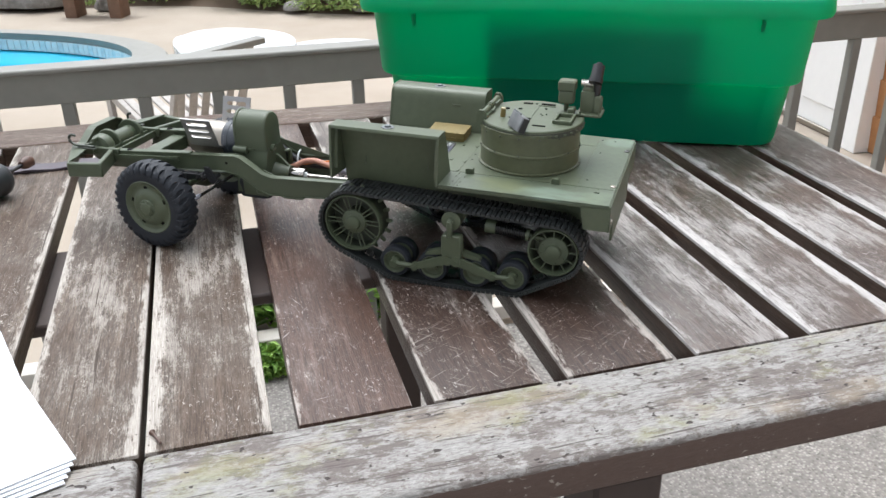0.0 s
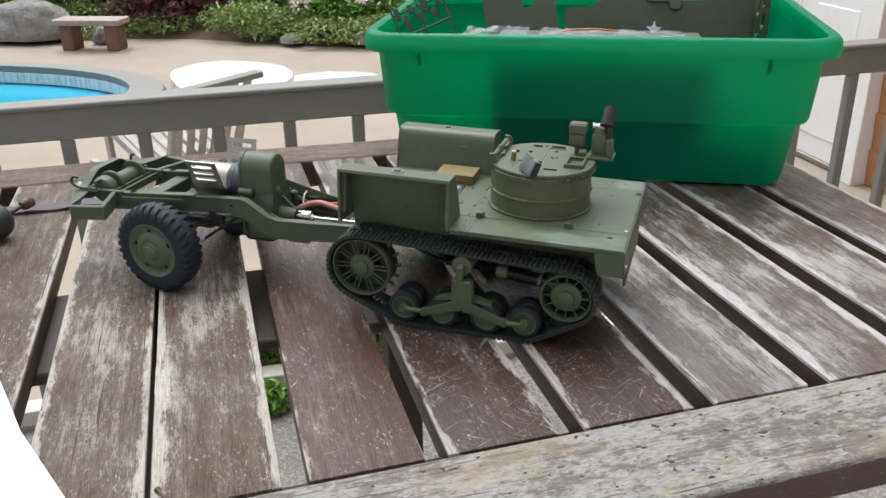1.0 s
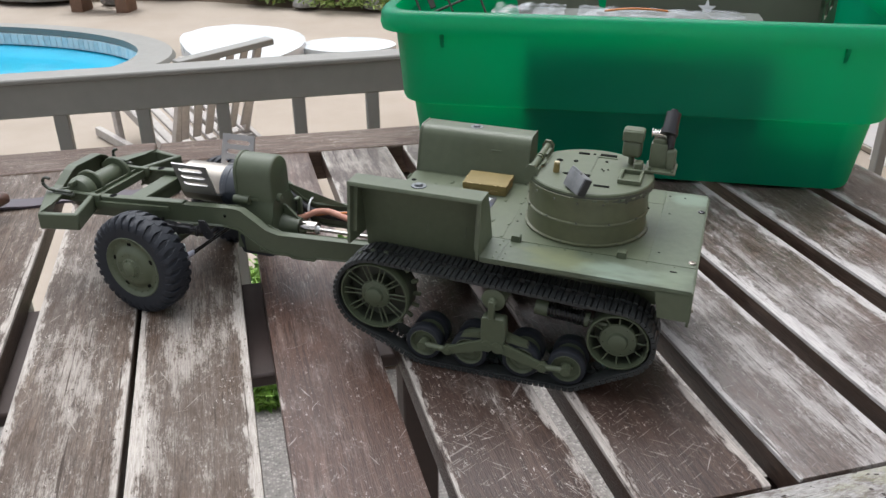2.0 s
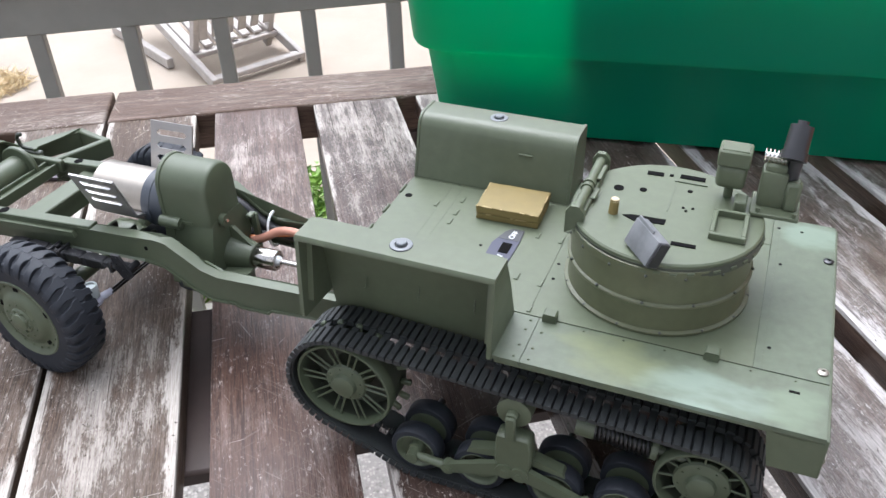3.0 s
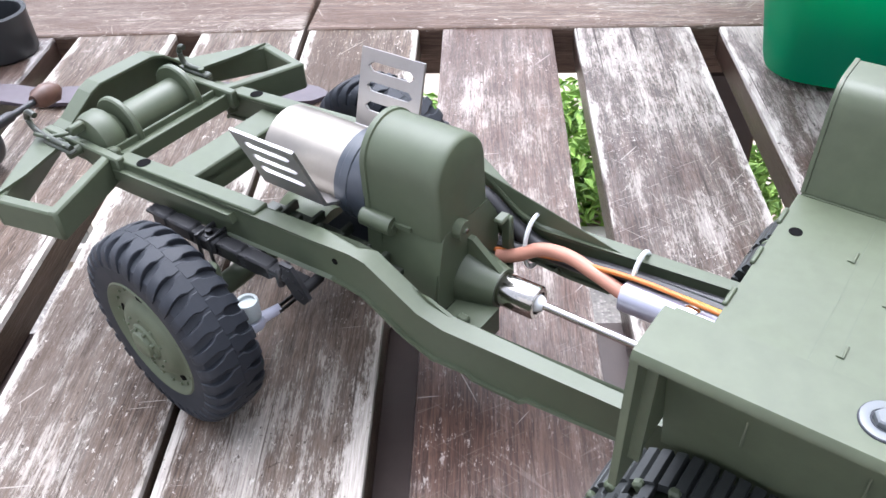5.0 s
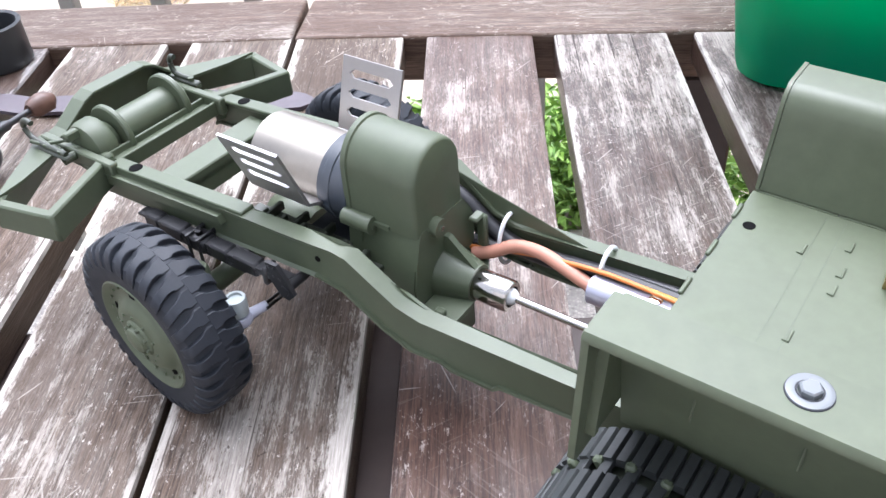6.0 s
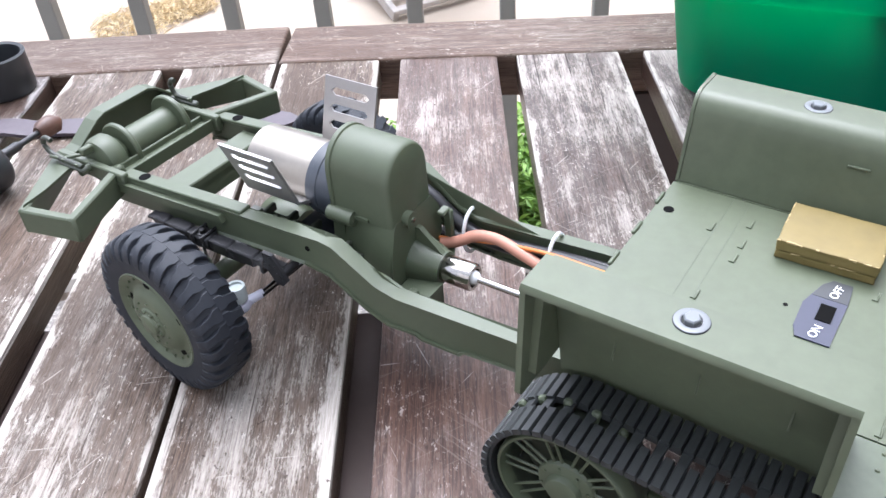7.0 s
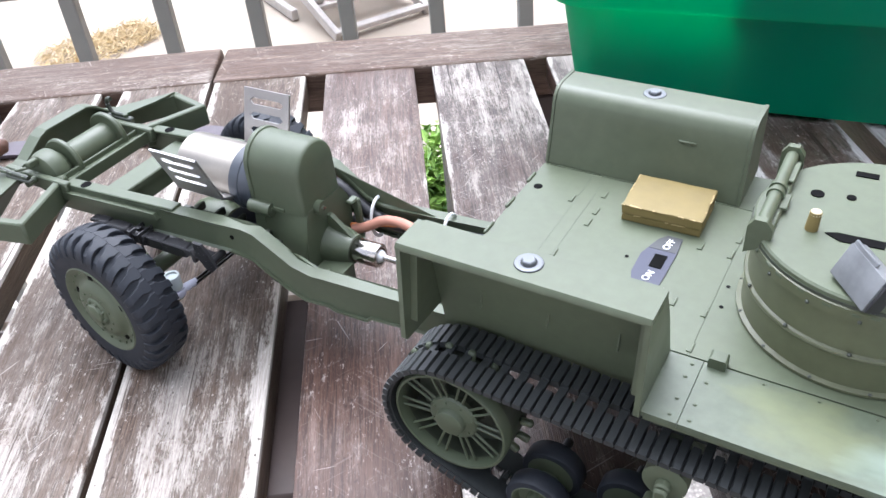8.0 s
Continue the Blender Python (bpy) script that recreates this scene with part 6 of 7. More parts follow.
# ---- things on the table ----
def block_of_wood():
    t = thing("wooden_block", VEH @ PITCH @ pose(0.3530, 0.0600, 0.1316, 0, 0, 1.5), "ochre wooden block lying on the model's deck", "wood block")
    for name, z, h, w, d in (("lower_layer", 0.0, 0.0048, 0.0480, 0.0355), ("upper_layer", 0.0050, 0.0066, 0.0488, 0.0362)):
        bm = B()
        box(bm, (0, 0, z + h / 2), (w, d, h), 0.0009, seg=2)
        bmesh.ops.subdivide_edges(bm, edges=bm.edges[:], cuts=5, use_grid_fill=True)
        for v in bm.verts:
            k = noise.noise(v.co * 110) * 0.0009
            j = noise.noise(v.co * 380 + Vector((3, 1, 0))) * 0.0004
            v.co += Vector((k + j, -k + j, k * 0.45 + j * 0.5))
        part(name, bm, M_BALSA, t)
    # pale torn fibres along the cut edges
    pale = plain("torn_fibre", (0.40, 0.31, 0.15), 0.75, vary=0.25, scale=400)
    rnd = random.Random(31)
    for k in range(26):
        f = rnd.uniform(-1, 1)
        x, y, turn = ((0.0240 * f, -0.0180, 0), (-0.0240, 0.0175 * f, 90), (0.0240, 0.0175 * f, 90))[(0, 0, 1, 2)[k % 4]]
        bm = B()
        box(bm, (0, 0, 0), (rnd.uniform(0.0014, 0.0050), rnd.uniform(0.0005, 0.0011), rnd.uniform(0.0004, 0.0010)), 0.0001)
        part("splinter", bm, pale, t, m=pose(x, y, rnd.choice((0.0114, 0.0112, 0.0113, 0.0052)), rnd.uniform(-14, 14), rnd.uniform(-9, 9), turn + rnd.uniform(-10, 10)))


block_of_wood()


def paper_stack():
    t = thing("paper_stack", pose(-0.2960, 0.4880, TOP + 0.0035, 0, 0, 38), "stack of white paper sheets on the table edge", "paper")
    for k in range(5):
        bm = B()
        n = 8
        w, d = 0.21, 0.297
        g = [[bm.verts.new((-w * i / n, d * j / n, 0.002 * math.sin(3 * i / n) * (k + 1) * 0.3)) for j in range(n + 1)] for i in range(n + 1)]
        for i in range(n):
            for j in range(n):
                bm.faces.new((g[i][j], g[i + 1][j], g[i + 1][j + 1], g[i][j + 1]))
        r = bmesh.ops.extrude_face_region(bm, geom=bm.faces[:])
        bmesh.ops.translate(bm, vec=(0, 0, 0.0009), verts=[v for v in r["geom"] if isinstance(v, bmesh.types.BMVert)])
        top = part("sheet", bm, M_PAPER, t, m=pose(0.004 * k - 0.010, 0.005 * k - 0.012, 0.0012 * k, 0, 0, 1.4 * k - 3))
    ink = plain("grey_print", (0.42, 0.44, 0.47), 0.7, vary=0.1)
    rnd = random.Random(4)
    for k in range(9):
        x = -0.024 - 0.009 * k
        z = 0.002 * math.sin(3 * -x / 0.21) * 1.5 + 0.00105
        bm = B()
        wide = rnd.uniform(0.012, 0.045)
        box(bm, (x, 0.030 + wide / 2, z), (0.0016, wide, 0.0002))
        part("print_line", bm, ink, top)


paper_stack()


def hand_tool():
    t = thing("hand_tool", VEH @ pose(-0.346, 0.045, 0.0268, 0, 0, 98.6), "dark grey hand tool with a brown knob on a thin stem", "tool")
    bm = B()
    T = Matrix.Rotation(radians(-90), 4, "Y")
    lathe(bm, [(0, 0.058), (0.015, 0.058), (0.024, 0.062), (0.0262, 0.066), (0.0262, 0.076), (0.0245, 0.080), (0.0245, 0.125), (0.022, 0.135), (0, 0.135)], T, 36)
    part("barrel", bm, M_TOOL, t)
    bm = B()
    lathe(bm, [(0, 0.0), (0.0030, 0.0), (0.0030, 0.030), (0.0048, 0.034), (0.0048, 0.060), (0, 0.060)], T, 16)
    part("stem", bm, M_BLACK, t)
    bm = B()
    lathe(bm, [(0, -0.018), (0.006, -0.017), (0.0095, -0.012), (0.0102, -0.004), (0.0085, 0.004), (0.0055, 0.009), (0, 0.009)], T, 20)
    for v in bm.verts:
        v.co += Vector((1, 1, 1)) * noise.noise(v.co * 160) * 0.0016
    part("knob", bm, M_KNOB, t, "rough coppery brown knob")


hand_tool()


def black_pot():
    bm = B()
    lathe(bm, [(0, 0), (0.030, 0), (0.032, 0.003), (0.032, 0.040), (0.033, 0.043), (0.031, 0.045), (0.028, 0.043), (0.027, 0.006), (0, 0.006)], None, 36)
    ob = part("pot", bm, M_TOOL, m=VEH @ pose(-0.512, 0.106, 0.0005))
    tagged(ob, "small dark grey round pot on the table", "pot")


black_pot()


def strap():
    bm = B()
    n = 40
    rows = []
    d = Vector((1, 0.6, 0)).normalized()
    c = Vector((-d.y, d.x, 0))
    for i in range(n + 1):
        x = -0.50 + 0.335 * i / n
        p = Vector((x, 0.085 + 0.60 * (x + 0.366) + 0.004 * math.sin(i * 0.3), 0.0052 + 0.0012 * math.sin(i * 0.9)))
        k = 0.015 * min(1.0, math.sqrt((n - i) / 3.0) + 0.25)
        rows.append([bm.verts.new(p + c * o * k + Vector((0, 0, h))) for o, h in ((-1, 0), (1, 0), (1, -0.0035), (-1, -0.0035))])
    for a, b in zip(rows, rows[1:]):
        for k in range(4):
            bm.faces.new((a[k], a[(k + 1) % 4], b[(k + 1) % 4], b[k]))
    bm.faces.new(rows[0])
    bm.faces.new(rows[-1][::-1])
    tagged(part("strap", bm, M_STRAP, m=VEH), "flat mauve-grey webbing strap lying on the slats", "strap")


strap()


def dropped_screw():
    t = thing("loose_screw", pose(-0.2456, 0.5406, TOP + 0.0028, 0, 90, -50), "small rusty screw lying on a slat", "screw")
    bm = B()
    lathe(bm, [(0, 0), (0.003, 0), (0.0030, 0.001), (0.0014, 0.003), (0.0013, 0.018), (0, 0.022)], None, 12)
    part("shank", bm, M_KNOB, t)


dropped_screw()


# ---- contents of the bin ----
def bin_contents():
    card = plain("olive_kit_plastic", (0.075, 0.085, 0.055), 0.5, vary=0.08, scale=60)
    # long hull side panel standing in the bin
    t = thing("hull_panel", BIN @ pose(0.262, 0.150, 0.010, -12, 1.5, -3), "large olive kit panel standing upright in the bin", "model part")
    bm = B()
    prism(bm, [(0, 0.104), (0.335, 0.104), (0.335, 0.295), (0.26, 0.295), (0.245, 0.270), (0.15, 0.262), (0.135, 0.272), (0.06, 0.262), (0.04, 0.250), (0.0, 0.246)], "y", 0, 0.006)
    part("sheet", bm, card, t)
    bm = B()
    pts = []
    for k in range(10):
        a = math.pi / 2 + math.pi * k / 5
        r = 0.015 if k % 2 == 0 else 0.006
        pts.append((0.157 + r * math.cos(a), 0.2165 + r * math.sin(a)))
    prism(bm, pts, "y", -0.0012, -0.0002)
    part("emblem", bm, M_WHITEPL, t, "plain white star")
    bm = B()
    box(bm, (0.165, -0.004, 0.268), (0.05, 0.008, 0.012), 0.002)
    box(bm, (0.19, -0.004, 0.260), (0.02, 0.010, 0.018), 0.002)
    part("bracket", bm, card, t)
    # end plate with openings
    t = thing("end_plate", BIN @ pose(0.590, 0.135, 0.015, 0, -8, 70), "olive kit plate with square openings in the bin", "model part")
    bm = B()
    def bar(x0, x1, z0, z1):
        box(bm, ((x0 + x1) / 2, 0, (z0 + z1) / 2), (x1 - x0, 0.005, z1 - z0), 0.0005)
    for z0, z1 in ((0.102, 0.20), (0.224, 0.236), (0.258, 0.31)):
        bar(0, 0.14, z0, z1)
    for x0, x1 in ((0, 0.02), (0.048, 0.066), (0.094, 0.14)):
        bar(x0, x1, 0.198, 0.26)
    part("sheet", bm, card, t)
    # angled fender with an opening
    t = thing("fender", BIN @ pose(0.172, 0.140, 0.012, -18, -10, 8), "bent olive kit fender leaning in the bin", "model part")
    bm = B()
    prism(bm, [(0, 0.112), (0.13, 0.112), (0.13, 0.252), (0.112, 0.262), (0.086, 0.238), (0.070, 0.238), (0.084, 0.300), (0.020, 0.300), (0.0, 0.262)], "y", -0.0025, 0.0025)
    part("sheet", bm, card, t)
    bm = B()
    box(bm, (0.065, -0.020, 0.165), (0.13, 0.040, 0.004), 0.0008)
    part("lip", bm, card, t)
    # runner frame with small parts
    t = thing("parts_runner", BIN @ pose(0.010, 0.030, 0.205, -25, -22, 12), "dark olive runner frame of small kit parts over the rim", "model part")
    bm = B()
    for x in (0.0, 0.045, 0.09):
        cyl(bm, (x, 0, -0.06), (x, 0, 0.14), 0.0018, seg=6)
    for z in (-0.06, -0.02, 0.02, 0.06, 0.10, 0.14):
        cyl(bm, (0, 0, z), (0.09, 0, z), 0.0018, seg=6)
    for k in range(14):
        x, z = 0.008 + 0.012 * (k % 7), -0.04 + 0.08 * (k // 7) + 0.02 * (k % 2)
        box(bm, (x, 0, z), (0.009, 0.004, 0.016 + 0.006 * (k % 3)), 0.0008)
    part("frame", bm, plain("dark_runner", (0.035, 0.038, 0.028), 0.45), t)
    # crumpled clear bags
    film, nt, b = nodes_of("crumpled_film", 0.22)
    b.inputs["Base Color"].default_value = (0.58, 0.61, 0.64, 1)
    tr = nt.nodes.new("ShaderNodeBsdfTransparent")
    ms = nt.nodes.new("ShaderNodeMixShader")
    nt.links.new(ramp(nt, noise_tex(nt, coords(nt), 40, 5), [(0.35, (0.05,) * 3), (0.65, (0.42,) * 3)]), ms.inputs[0])
    nt.links.new(tr.outputs[0], ms.inputs[1])
    nt.links.new(b.outputs[0], ms.inputs[2])
    nt.links.new(ms.outputs[0], nt.nodes["Material Output"].inputs["Surface"])
    for x, y, w, d, z in ((0.10, 0.04, 0.11, 0.10, 0.2240), (0.23, 0.05, 0.24, 0.09, 0.2222)):
        bm = B()
        n = 26
        g = [[None] * (n + 1) for _ in range(n + 1)]
        for i in range(n + 1):
            for j in range(n + 1):
                p = Vector((w * i / n, d * j / n, 0))
                h = 0.006 * noise.noise(p * 22 + Vector((x * 9, 0, 3))) + 0.008 * abs(noise.noise(p * 60 + Vector((0, x, 1))))
                dome = 0.004 * math.sin(math.pi * i / n) * math.sin(math.pi * j / n)
                g[i][j] = bm.verts.new((p.x, p.y, h + dome))
        for i in range(n):
            for j in range(n):
                bm.faces.new((g[i][j], g[i + 1][j], g[i + 1][j + 1], g[i][j + 1]))
        ob = part("plastic_bag", bm, film, m=BIN @ pose(x, y, z), smooth=25)
        tagged(ob, "crumpled clear plastic bag of kit parts in the bin", "plastic bag", "plastic bags in the bin")
    # unseen carton added to darken the lower tier; kit parts boxed above it
    bm = B()
    box(bm, (0.32, 0.21, 0.0585), (0.60, 0.39, 0.099), 0.004)
    ob = part("carton", bm, plain("grey_card", (0.12, 0.11, 0.095), 0.7), m=BIN)
    tagged(ob, "unseen dark grey-brown carton added to darken the bin's lower tier", "box")
    bm = B()
    prism(bm, [(-0.0080, 0.1090), (0.1500, 0.1090), (0.1500, 0.2195), (-0.0170, 0.2195)], "x", 0.160, 0.500)
    ob = part("kit_box", bm, plain("dark_kit_card", (0.09, 0.10, 0.085), 0.7), m=BIN)
    tagged(ob, "dark box of kit parts stacked in the bin", "box")
    bm = B()
    tube(bm, [(0.27, 0.05, 0.236), (0.30, 0.048, 0.240), (0.33, 0.05, 0.240), (0.36, 0.06, 0.236)], 0.0014, 8)
    ob = part("orange_cable", bm, M_ORANGE, m=BIN)
    tagged(ob, "orange cable lying in the bin", "cable")


bin_contents()


# ---- garden and patio beyond the railing ----
def foliage(name, spots, count, size, mat, label, category, kind="", m=None, seed=1, trunk=True, droop=0.3, slim=0.42):
    """Many small folded leaves over uneven clumps, on thin stems."""
    rnd = random.Random(seed)
    t = thing(name, m or Matrix.Identity(4), label, category, "shrubs in the garden bed" if "in the garden bed" in label else "", kind)
    verts, faces = [], []
    for k in range(count):
        cx, cy, cz, rx, ry, rz = spots[k % len(spots)]
        while True:
            p = Vector((rnd.uniform(-1, 1), rnd.uniform(-1, 1), rnd.uniform(-0.6, 1)))
            if 0.25 < p.length < 1.0 + 0.25 * noise.noise(p * 3 + Vector((seed, k % 7, 0))):
                break
        c = Vector((cx + p.x * rx, cy + p.y * ry, max(0.01, cz + p.z * rz)))
        s = size * rnd.uniform(0.6, 1.4)
        q = Euler((rnd.uniform(-1, 1), rnd.uniform(-1, 1), rnd.uniform(0, 6.3))).to_matrix()
        i = len(verts)
        for v in ((0, -s, 0), (s * slim, 0, s * droop), (0, s, 0), (-s * slim, 0, s * droop)):
            verts.append(tuple(c + q @ Vector(v)))
        faces += [(i, i + 1, i + 2), (i, i + 2, i + 3)]
    me = bpy.data.meshes.new("leaves")
    me.from_pydata(verts, [], faces)
    me.materials.append(mat)
    ob = new("leaves", me)
    ob.parent = t
    ob["kind"] = "stuff"
    if trunk:
        for cx, cy, cz, rx, ry, rz in spots:
            for j in range(3):
                a = rnd.uniform(0, 6.3)
                bm = B()
                tube(bm, [(cx + 0.1 * rx * math.cos(a), cy + 0.1 * ry * math.sin(a), 0), (cx + 0.3 * rx * math.cos(a), cy + 0.3 * ry * math.sin(a), cz * 0.6), (cx + 0.6 * rx * math.cos(a), cy + 0.6 * ry * math.sin(a), cz)], 0.012 if size > 0.03 else 0.006, 5)
                part("stem", bm, M_LEG, t)
    return t


foliage("shrub", [(-0.78, 2.46, 0.15, 0.20, 0.20, 0.17), (-0.46, 2.52, 0.17, 0.22, 0.22, 0.19), (-0.12, 2.52, 0.18, 0.24, 0.22, 0.20), (-0.58, 2.46, 0.14, 0.2, 0.10, 0.14), (-0.18, 2.55, 0.14, 0.2, 0.10, 0.14), (-0.62, 2.16, 0.05, 0.14, 0.06, 0.06)],
        13000, 0.019, M_LEAF, "fresh green leafy shrub below the railing", "shrub", seed=3)
foliage("grass_tuft", [(-2.46, 3.72, 0.012, 0.20, 0.22, 0.03), (-2.33, 3.92, 0.012, 0.16, 0.16, 0.025)], 1500, 0.045, M_STRAW, "tuft of dry yellow grass on the patio", "grass", kind="stuff", seed=5, trunk=False, droop=0.03, slim=0.05)


def garden_bed():
    bm = B()
    nx, ny = 60, 24
    g = []
    for i in range(nx + 1):
        row = []
        for j in range(ny + 1):
            x = -14 + 20 * i / nx
            e = 8.05 + 0.18 * math.sin(x * 1.7) - 0.12 * x
            y = e + 9 * j / ny
            z = 0.02 + 0.14 * (1 - math.exp(-(y - e) * 2.2)) + 0.10 * max(0, y - e - 1.2) + 0.07 * noise.noise(Vector((x, y, 0)) * 1.4) * min(1, (y - e))
            row.append(bm.verts.new((x, y, z if j else -0.02)))
        g.append(row)
    for i in range(nx):
        for j in range(ny):
            bm.faces.new((g[i][j], g[i + 1][j], g[i + 1][j + 1], g[i][j + 1]))
    tagged(part("garden_bed", bm, M_SOIL, smooth=180), "raised planted bed along the patio edge", "garden bed", kind="structure")
    spots = [(x + 0.2 * math.sin(x * 5), 8.45 + 0.18 * math.sin(x * 1.7) - 0.12 * x + 0.25 * math.cos(x * 3), 0.12, 0.40, 0.34, 0.12) for x in [-2.7 + 0.30 * k for k in range(9)]] + [(-2.0, 8.6, 0.20, 0.45, 0.35, 0.16), (-1.75, 8.5, 0.18, 0.35, 0.3, 0.14)]
    foliage("ground_cover", spots, 12000, 0.026, M_GRASS, "low spreading green ground cover in the bed", "ground cover", kind="stuff", seed=8, trunk=False)
    spots = [(x, 8.35 - 0.12 * x, 0.06, 0.45, 0.25, 0.07) for x in (-6.0, -5.2, -4.4, -3.6, -0.3, 0.5, 1.2)]
    foliage("ground_cover", spots, 4200, 0.028, M_GRASS, "patchy low grass at the patio edge", "ground cover", kind="stuff", seed=9, trunk=False)
    for k, (x, y, h, mat, lab) in enumerate(((-2.95, 9.05, 0.6, M_LEAFP, "plum-leaved shrub"), (-3.8, 9.6, 0.8, M_LEAFD, "dark evergreen shrub"), (-2.35, 9.45, 0.7, M_LEAFD, "dark evergreen shrub"), (-4.9, 9.3, 0.55, M_LEAF, "light green shrub"),
                                             (-1.1, 8.95, 0.45, M_LEAF, "light green shrub with pale flowers"), (0.6, 9.3, 0.6, M_LEAF, "light green shrub"), (-7.4, 10.6, 1.0, M_LEAFD, "dark evergreen shrub"),
                                             (-1.3, 11.0, 0.9, M_LEAFD, "dark evergreen shrub"), (1.6, 9.4, 0.8, M_LEAFD, "dark evergreen shrub"), (-5.3, 9.2, 0.4, M_LEAF, "light green shrub"))):
        foliage("shrub", [(x, y, h * 0.6, 0.55, 0.45, h * 0.6), (x + 0.3, y + 0.1, h * 0.5, 0.45, 0.4, h * 0.5)], 2600, 0.045, mat, lab + " in the garden bed", "shrub", seed=20 + k)
    spots = [(-5.0 + 0.7 * k, 9.35 + 0.3 * (k % 2), 0.22, 0.5, 0.4, 0.10) for k in range(8)]
    foliage("ground_cover", spots, 7000, 0.032, M_GRASS, "mixed low green planting in the bed", "ground cover", kind="stuff", seed=61, trunk=False)
    foliage("dry_grass", [(-5.2 + 0.8 * k, 10.6, 0.38, 0.6, 0.4, 0.16) for k in range(8)], 5000, 0.07, M_STRAW, "pale golden dry grass behind the bed", "grass", kind="stuff", seed=62, trunk=False, droop=0.03, slim=0.10)
    foliage("heather", [(-1.05, 8.25, 0.10, 0.30, 0.18, 0.08)], 1100, 0.025, M_LEAFP, "low plum-coloured heather at the bed edge", "heather", kind="stuff", seed=44, trunk=False)
    foliage("flowers", [(-1.42, 8.45, 0.36, 0.12, 0.10, 0.10), (-0.75, 8.55, 0.38, 0.14, 0.12, 0.10)], 160, 0.022, M_PETAL, "white and pink flower heads", "flowers", kind="stuff", seed=45, trunk=False)
    # hedge that closes the far side
    foliage("hedge", [(x, 14.6 + 0.3 * math.sin(x), 1.1, 0.9, 0.5, 1.1) for x in range(-13, 7)], 15000, 0.10, M_LEAFD, "tall dark hedge behind the garden", "hedge", kind="stuff", seed=50, trunk=False)


garden_bed()


def rock(name, c, s, seed, label):
    bm = B()
    bmesh.ops.create_icosphere(bm, subdivisions=4, radius=1.0)
    for v in bm.verts:
        k = 1 + 0.22 * noise.noise(v.co * 1.3 + Vector((seed, 0, 0))) + 0.10 * noise.noise(v.co * 3.5 + Vector((0, seed, 0)))
        v.co *= k
        v.co.x *= s[0]
        v.co.y *= s[1]
        v.co.z = max(-0.25, v.co.z) * s[2]
    tagged(part(name, bm, M_ROCK, m=pose(*c), smooth=50), label, "rock", "edging stones along the bed" if name == "edging_stone" else "boulders in the bed")


rock("boulder", (-4.15, 8.62, 0.12), (0.44, 0.3, 0.30), 2, "large rounded grey boulder in the bed")
rock("boulder", (-3.32, 8.42, 0.05), (0.13, 0.1, 0.13), 5, "small pale stone under the bench")
for k, (x, y) in enumerate(((-1.45, 8.15), (-0.80, 8.05), (-0.45, 8.20), (0.55, 8.15), (1.2, 8.1))):
    rock("edging_stone", (x, y, 0.05), (0.11, 0.09, 0.07), 11 + k, "low grey edging stone beside the patio")


def stone_bench():
    t = thing("stone_bench", pose(-3.34, 8.15, 0.0, 0, 0, -6), "small rustic stone bench by the garden bed", "bench")
    bm = B()
    box(bm, (0, 0, 0.262), (0.66, 0.26, 0.055), 0.015, seg=2)
    part("seat", bm, M_STONE, t)
    for x in (-0.22, 0.22):
        bm = B()
        box(bm, (x, 0, 0.115), (0.12, 0.2, 0.24), 0.015, seg=2)
        part("leg", bm, plain("rust_stone", (0.20, 0.12, 0.08), 0.8, vary=0.3, scale=20), t)


stone_bench()


def garden_lamp(x, y, z):
    t = thing("garden_lamp", pose(x, y, z), "dark metal garden path lamp in the bed", "lamp", "garden path lamps")
    bm = B()
    cyl(bm, (0, 0, 0), (0, 0, 0.42), 0.014, seg=10)
    part("post", bm, M_TOOL, t)
    bm = B()
    lathe(bm, [(0.05, 0.42), (0.055, 0.44), (0.05, 0.52), (0.04, 0.53), (0, 0.53)], None, 14)
    part("lantern", bm, M_CAP, t)
    bm = B()
    lathe(bm, [(0.085, 0.53), (0.08, 0.55), (0.03, 0.60), (0, 0.62)], None, 16)
    part("shade", bm, M_TOOL, t)


garden_lamp(-3.75, 9.3, 0.2)
garden_lamp(-1.62, 8.62, 0.12)


def urn(x, y):
    t = thing("stone_urn", pose(x, y, 0.25), "weathered grey stone urn in the garden", "urn", "stone urns in the garden")
    bm = B()
    lathe(bm, [(0, 0), (0.16, 0), (0.16, 0.08), (0.09, 0.14), (0.08, 0.24), (0.13, 0.32), (0.2, 0.5), (0.22, 0.62), (0.19, 0.64), (0.15, 0.5), (0, 0.45)], None, 24)
    part("bowl", bm, M_STONE, t)


urn(-1.9, 9.9)
urn(-1.05, 9.7)


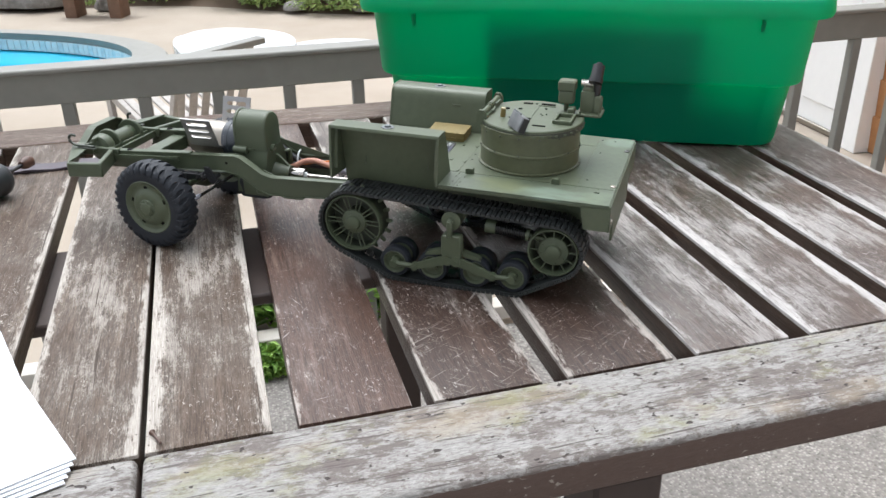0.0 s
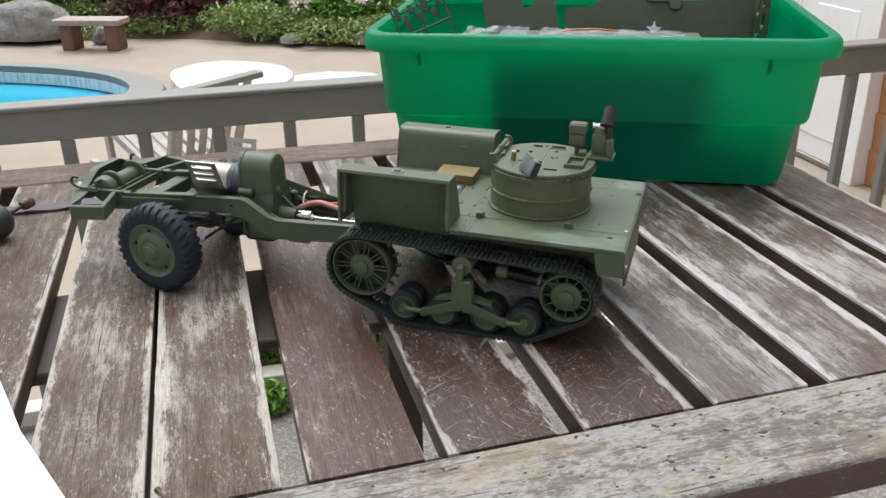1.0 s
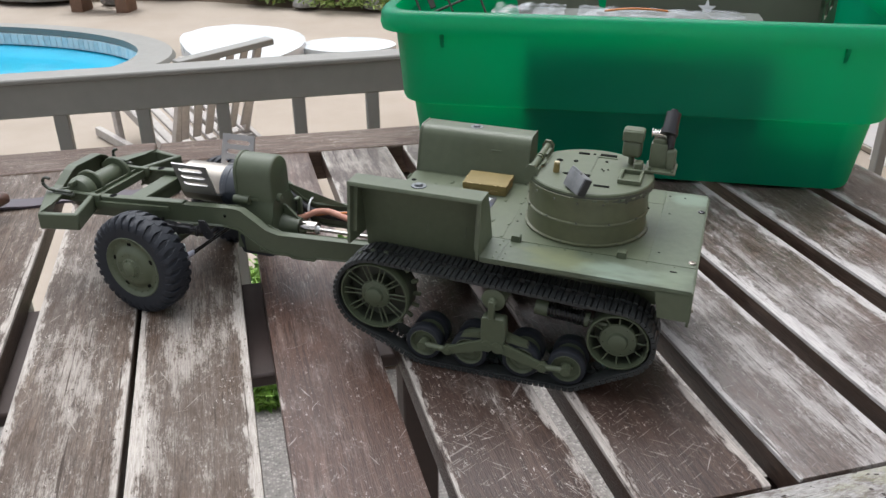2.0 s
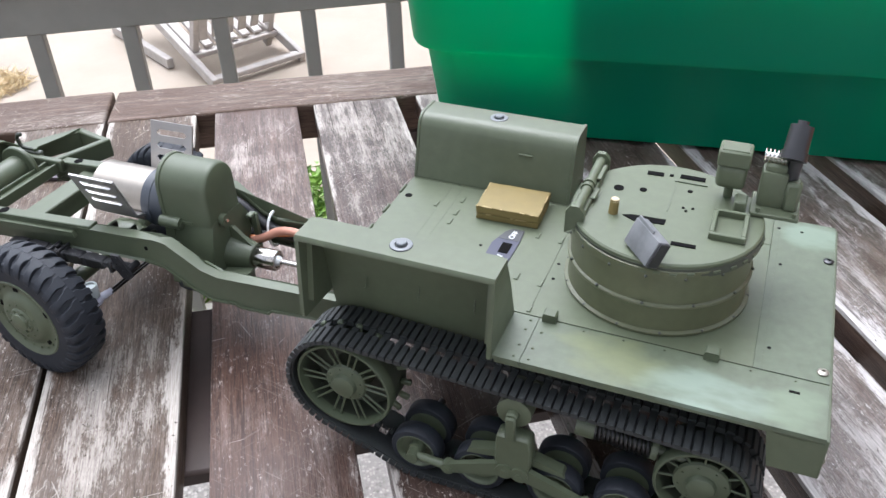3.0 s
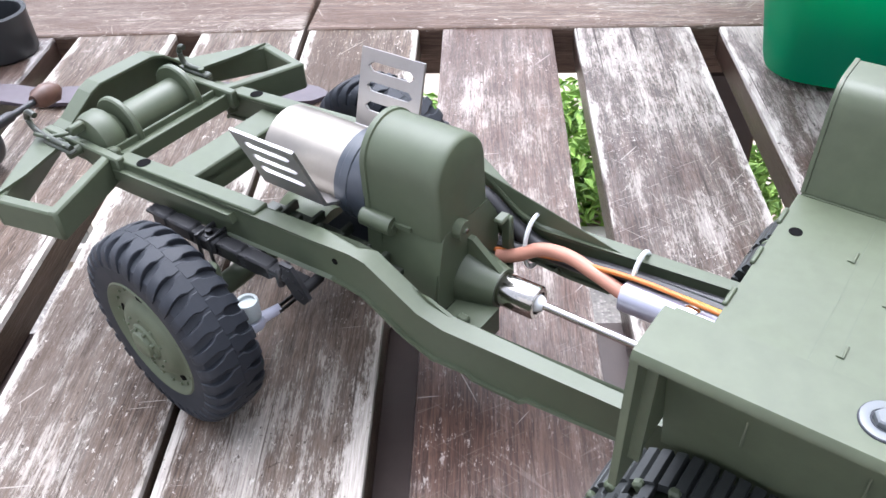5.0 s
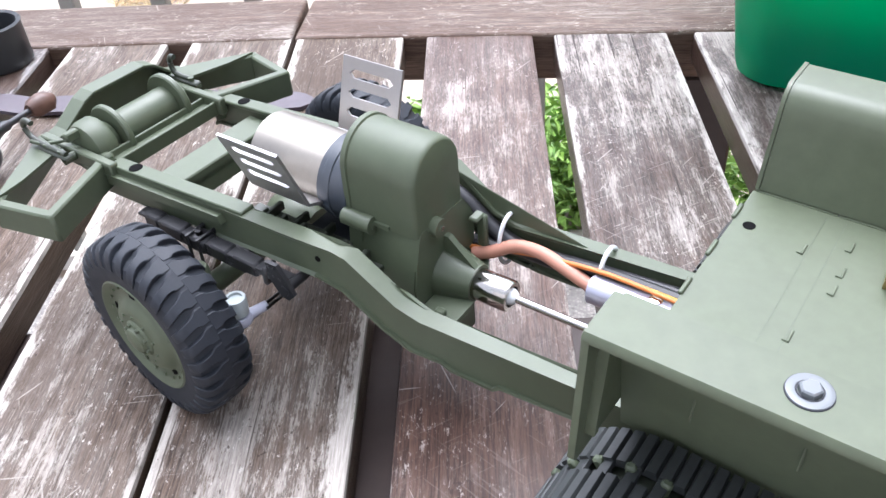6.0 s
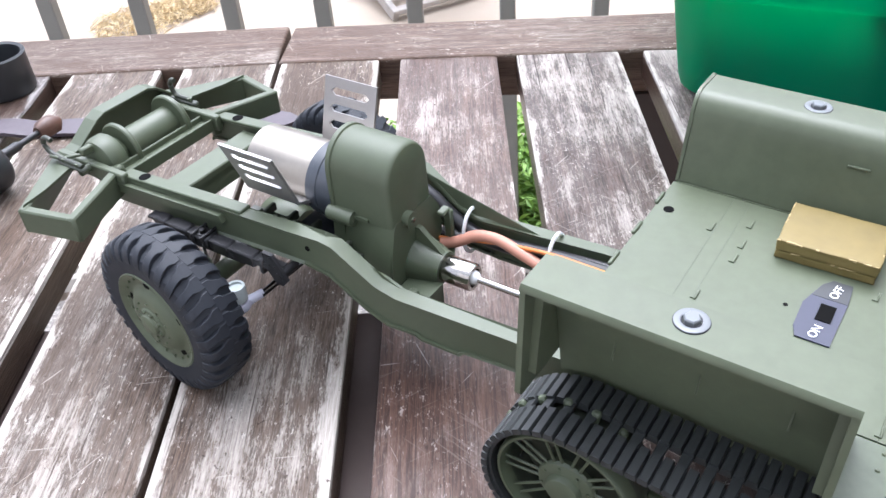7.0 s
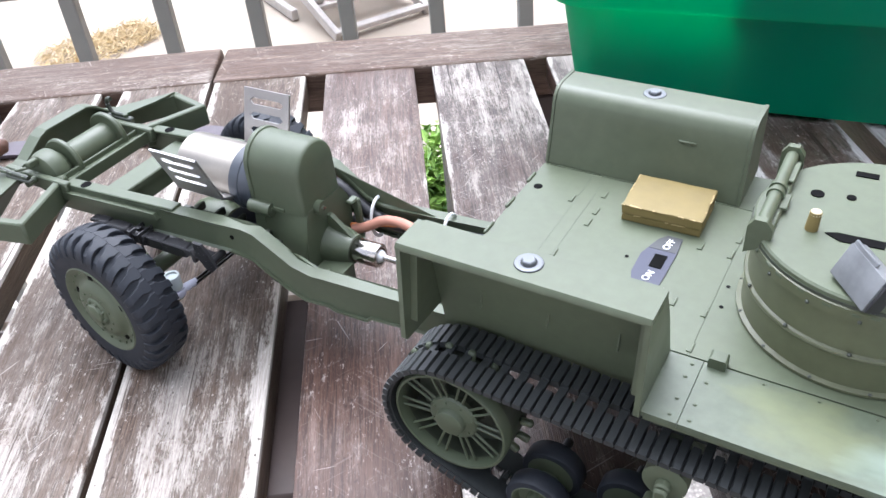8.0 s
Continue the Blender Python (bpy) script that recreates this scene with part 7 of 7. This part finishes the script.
def white_slide():
    """Low moulded white slide lying beside the pool."""
    t = thing("pool_slide", pose(-1.66, 6.45, 0.0), "white moulded plastic pool slide lying on the patio", "pool slide")
    bm = B()
    pts = []
    n = 44
    for i in range(n):
        a = 2 * math.pi * i / n
        r = 1 + 0.07 * math.sin(3 * a + 0.6)
        pts.append((0.47 * r * math.cos(a) - 0.14 * math.sin(a), 0.62 * r * math.sin(a)))
    prism(bm, pts, "z", 0.0, 0.10)
    bmesh.ops.bevel(bm, geom=[e for e in bm.edges if abs(e.verts[0].co.z - e.verts[1].co.z) < 1e-5], offset=0.04, segments=4, affect="EDGES")
    part("bed", bm, M_WHITE, t)
    bm = B()
    prism(bm, [(0.80 + 0.36 * math.cos(2 * math.pi * i / 30), 0.06 + 0.24 * math.sin(2 * math.pi * i / 30)) for i in range(30)], "z", 0.0, 0.06)
    part("foot", bm, M_WHITE, t)


white_slide()


def deck_chair():
    """Two-piece slatted garden chair: a seat piece on long sloping side rails, a low back pushed through it; y forward."""
    t = thing("garden_chair", pose(-1.13, 4.07, 0.0, 0, 0, 44), "silvered wooden slatted low garden chair on the patio", "chair")
    def beam(name, a, b, w, h, mat=M_GREYWOOD):
        a, b = Vector(a), Vector(b)
        d = b - a
        bm = B()
        box(bm, (0, 0, 0), (w, h, d.length), 0.004)
        part(name, bm, mat, t, m=Matrix.Translation((a + b) / 2) @ d.to_track_quat("Z", "Y").to_matrix().to_4x4())
    for x in (-0.23, 0.23):
        beam("side_rail", (x, -0.02, 0.02), (x, 0.88, 0.29), 0.03, 0.05)
        beam("front_leg", (x * 1.06, 0.78, 0.0), (x * 1.06, 0.80, 0.26), 0.03, 0.05)
        beam("foot_rail", (x * 1.20, 0.34, 0.03), (x * 1.20, 1.00, 0.03), 0.035, 0.05)
        beam("back_post", (x * 0.86, 0.26, 0.02), (x * 0.86, 0.0, 0.60), 0.03, 0.04)
    for k in range(7):
        x = -0.195 + 0.065 * k
        beam("seat_slat", (x, 0.20, 0.115), (x, 0.88, 0.318), 0.045, 0.016)
    for y, z in ((0.20, 0.090), (0.86, 0.285), (0.0, 0.035)):
        beam("cross_bar", (-0.23, y, z), (0.23, y, z), 0.05, 0.022)
    for k in range(6):
        x = -0.165 + 0.066 * k
        beam("back_slat", (x, 0.175, 0.16), (x * 1.15, -0.015, 0.59), 0.042, 0.014)
    beam("head_board", (-0.245, -0.02, 0.585), (0.255, -0.02, 0.61), 0.07, 0.03, M_RAIL)


deck_chair()
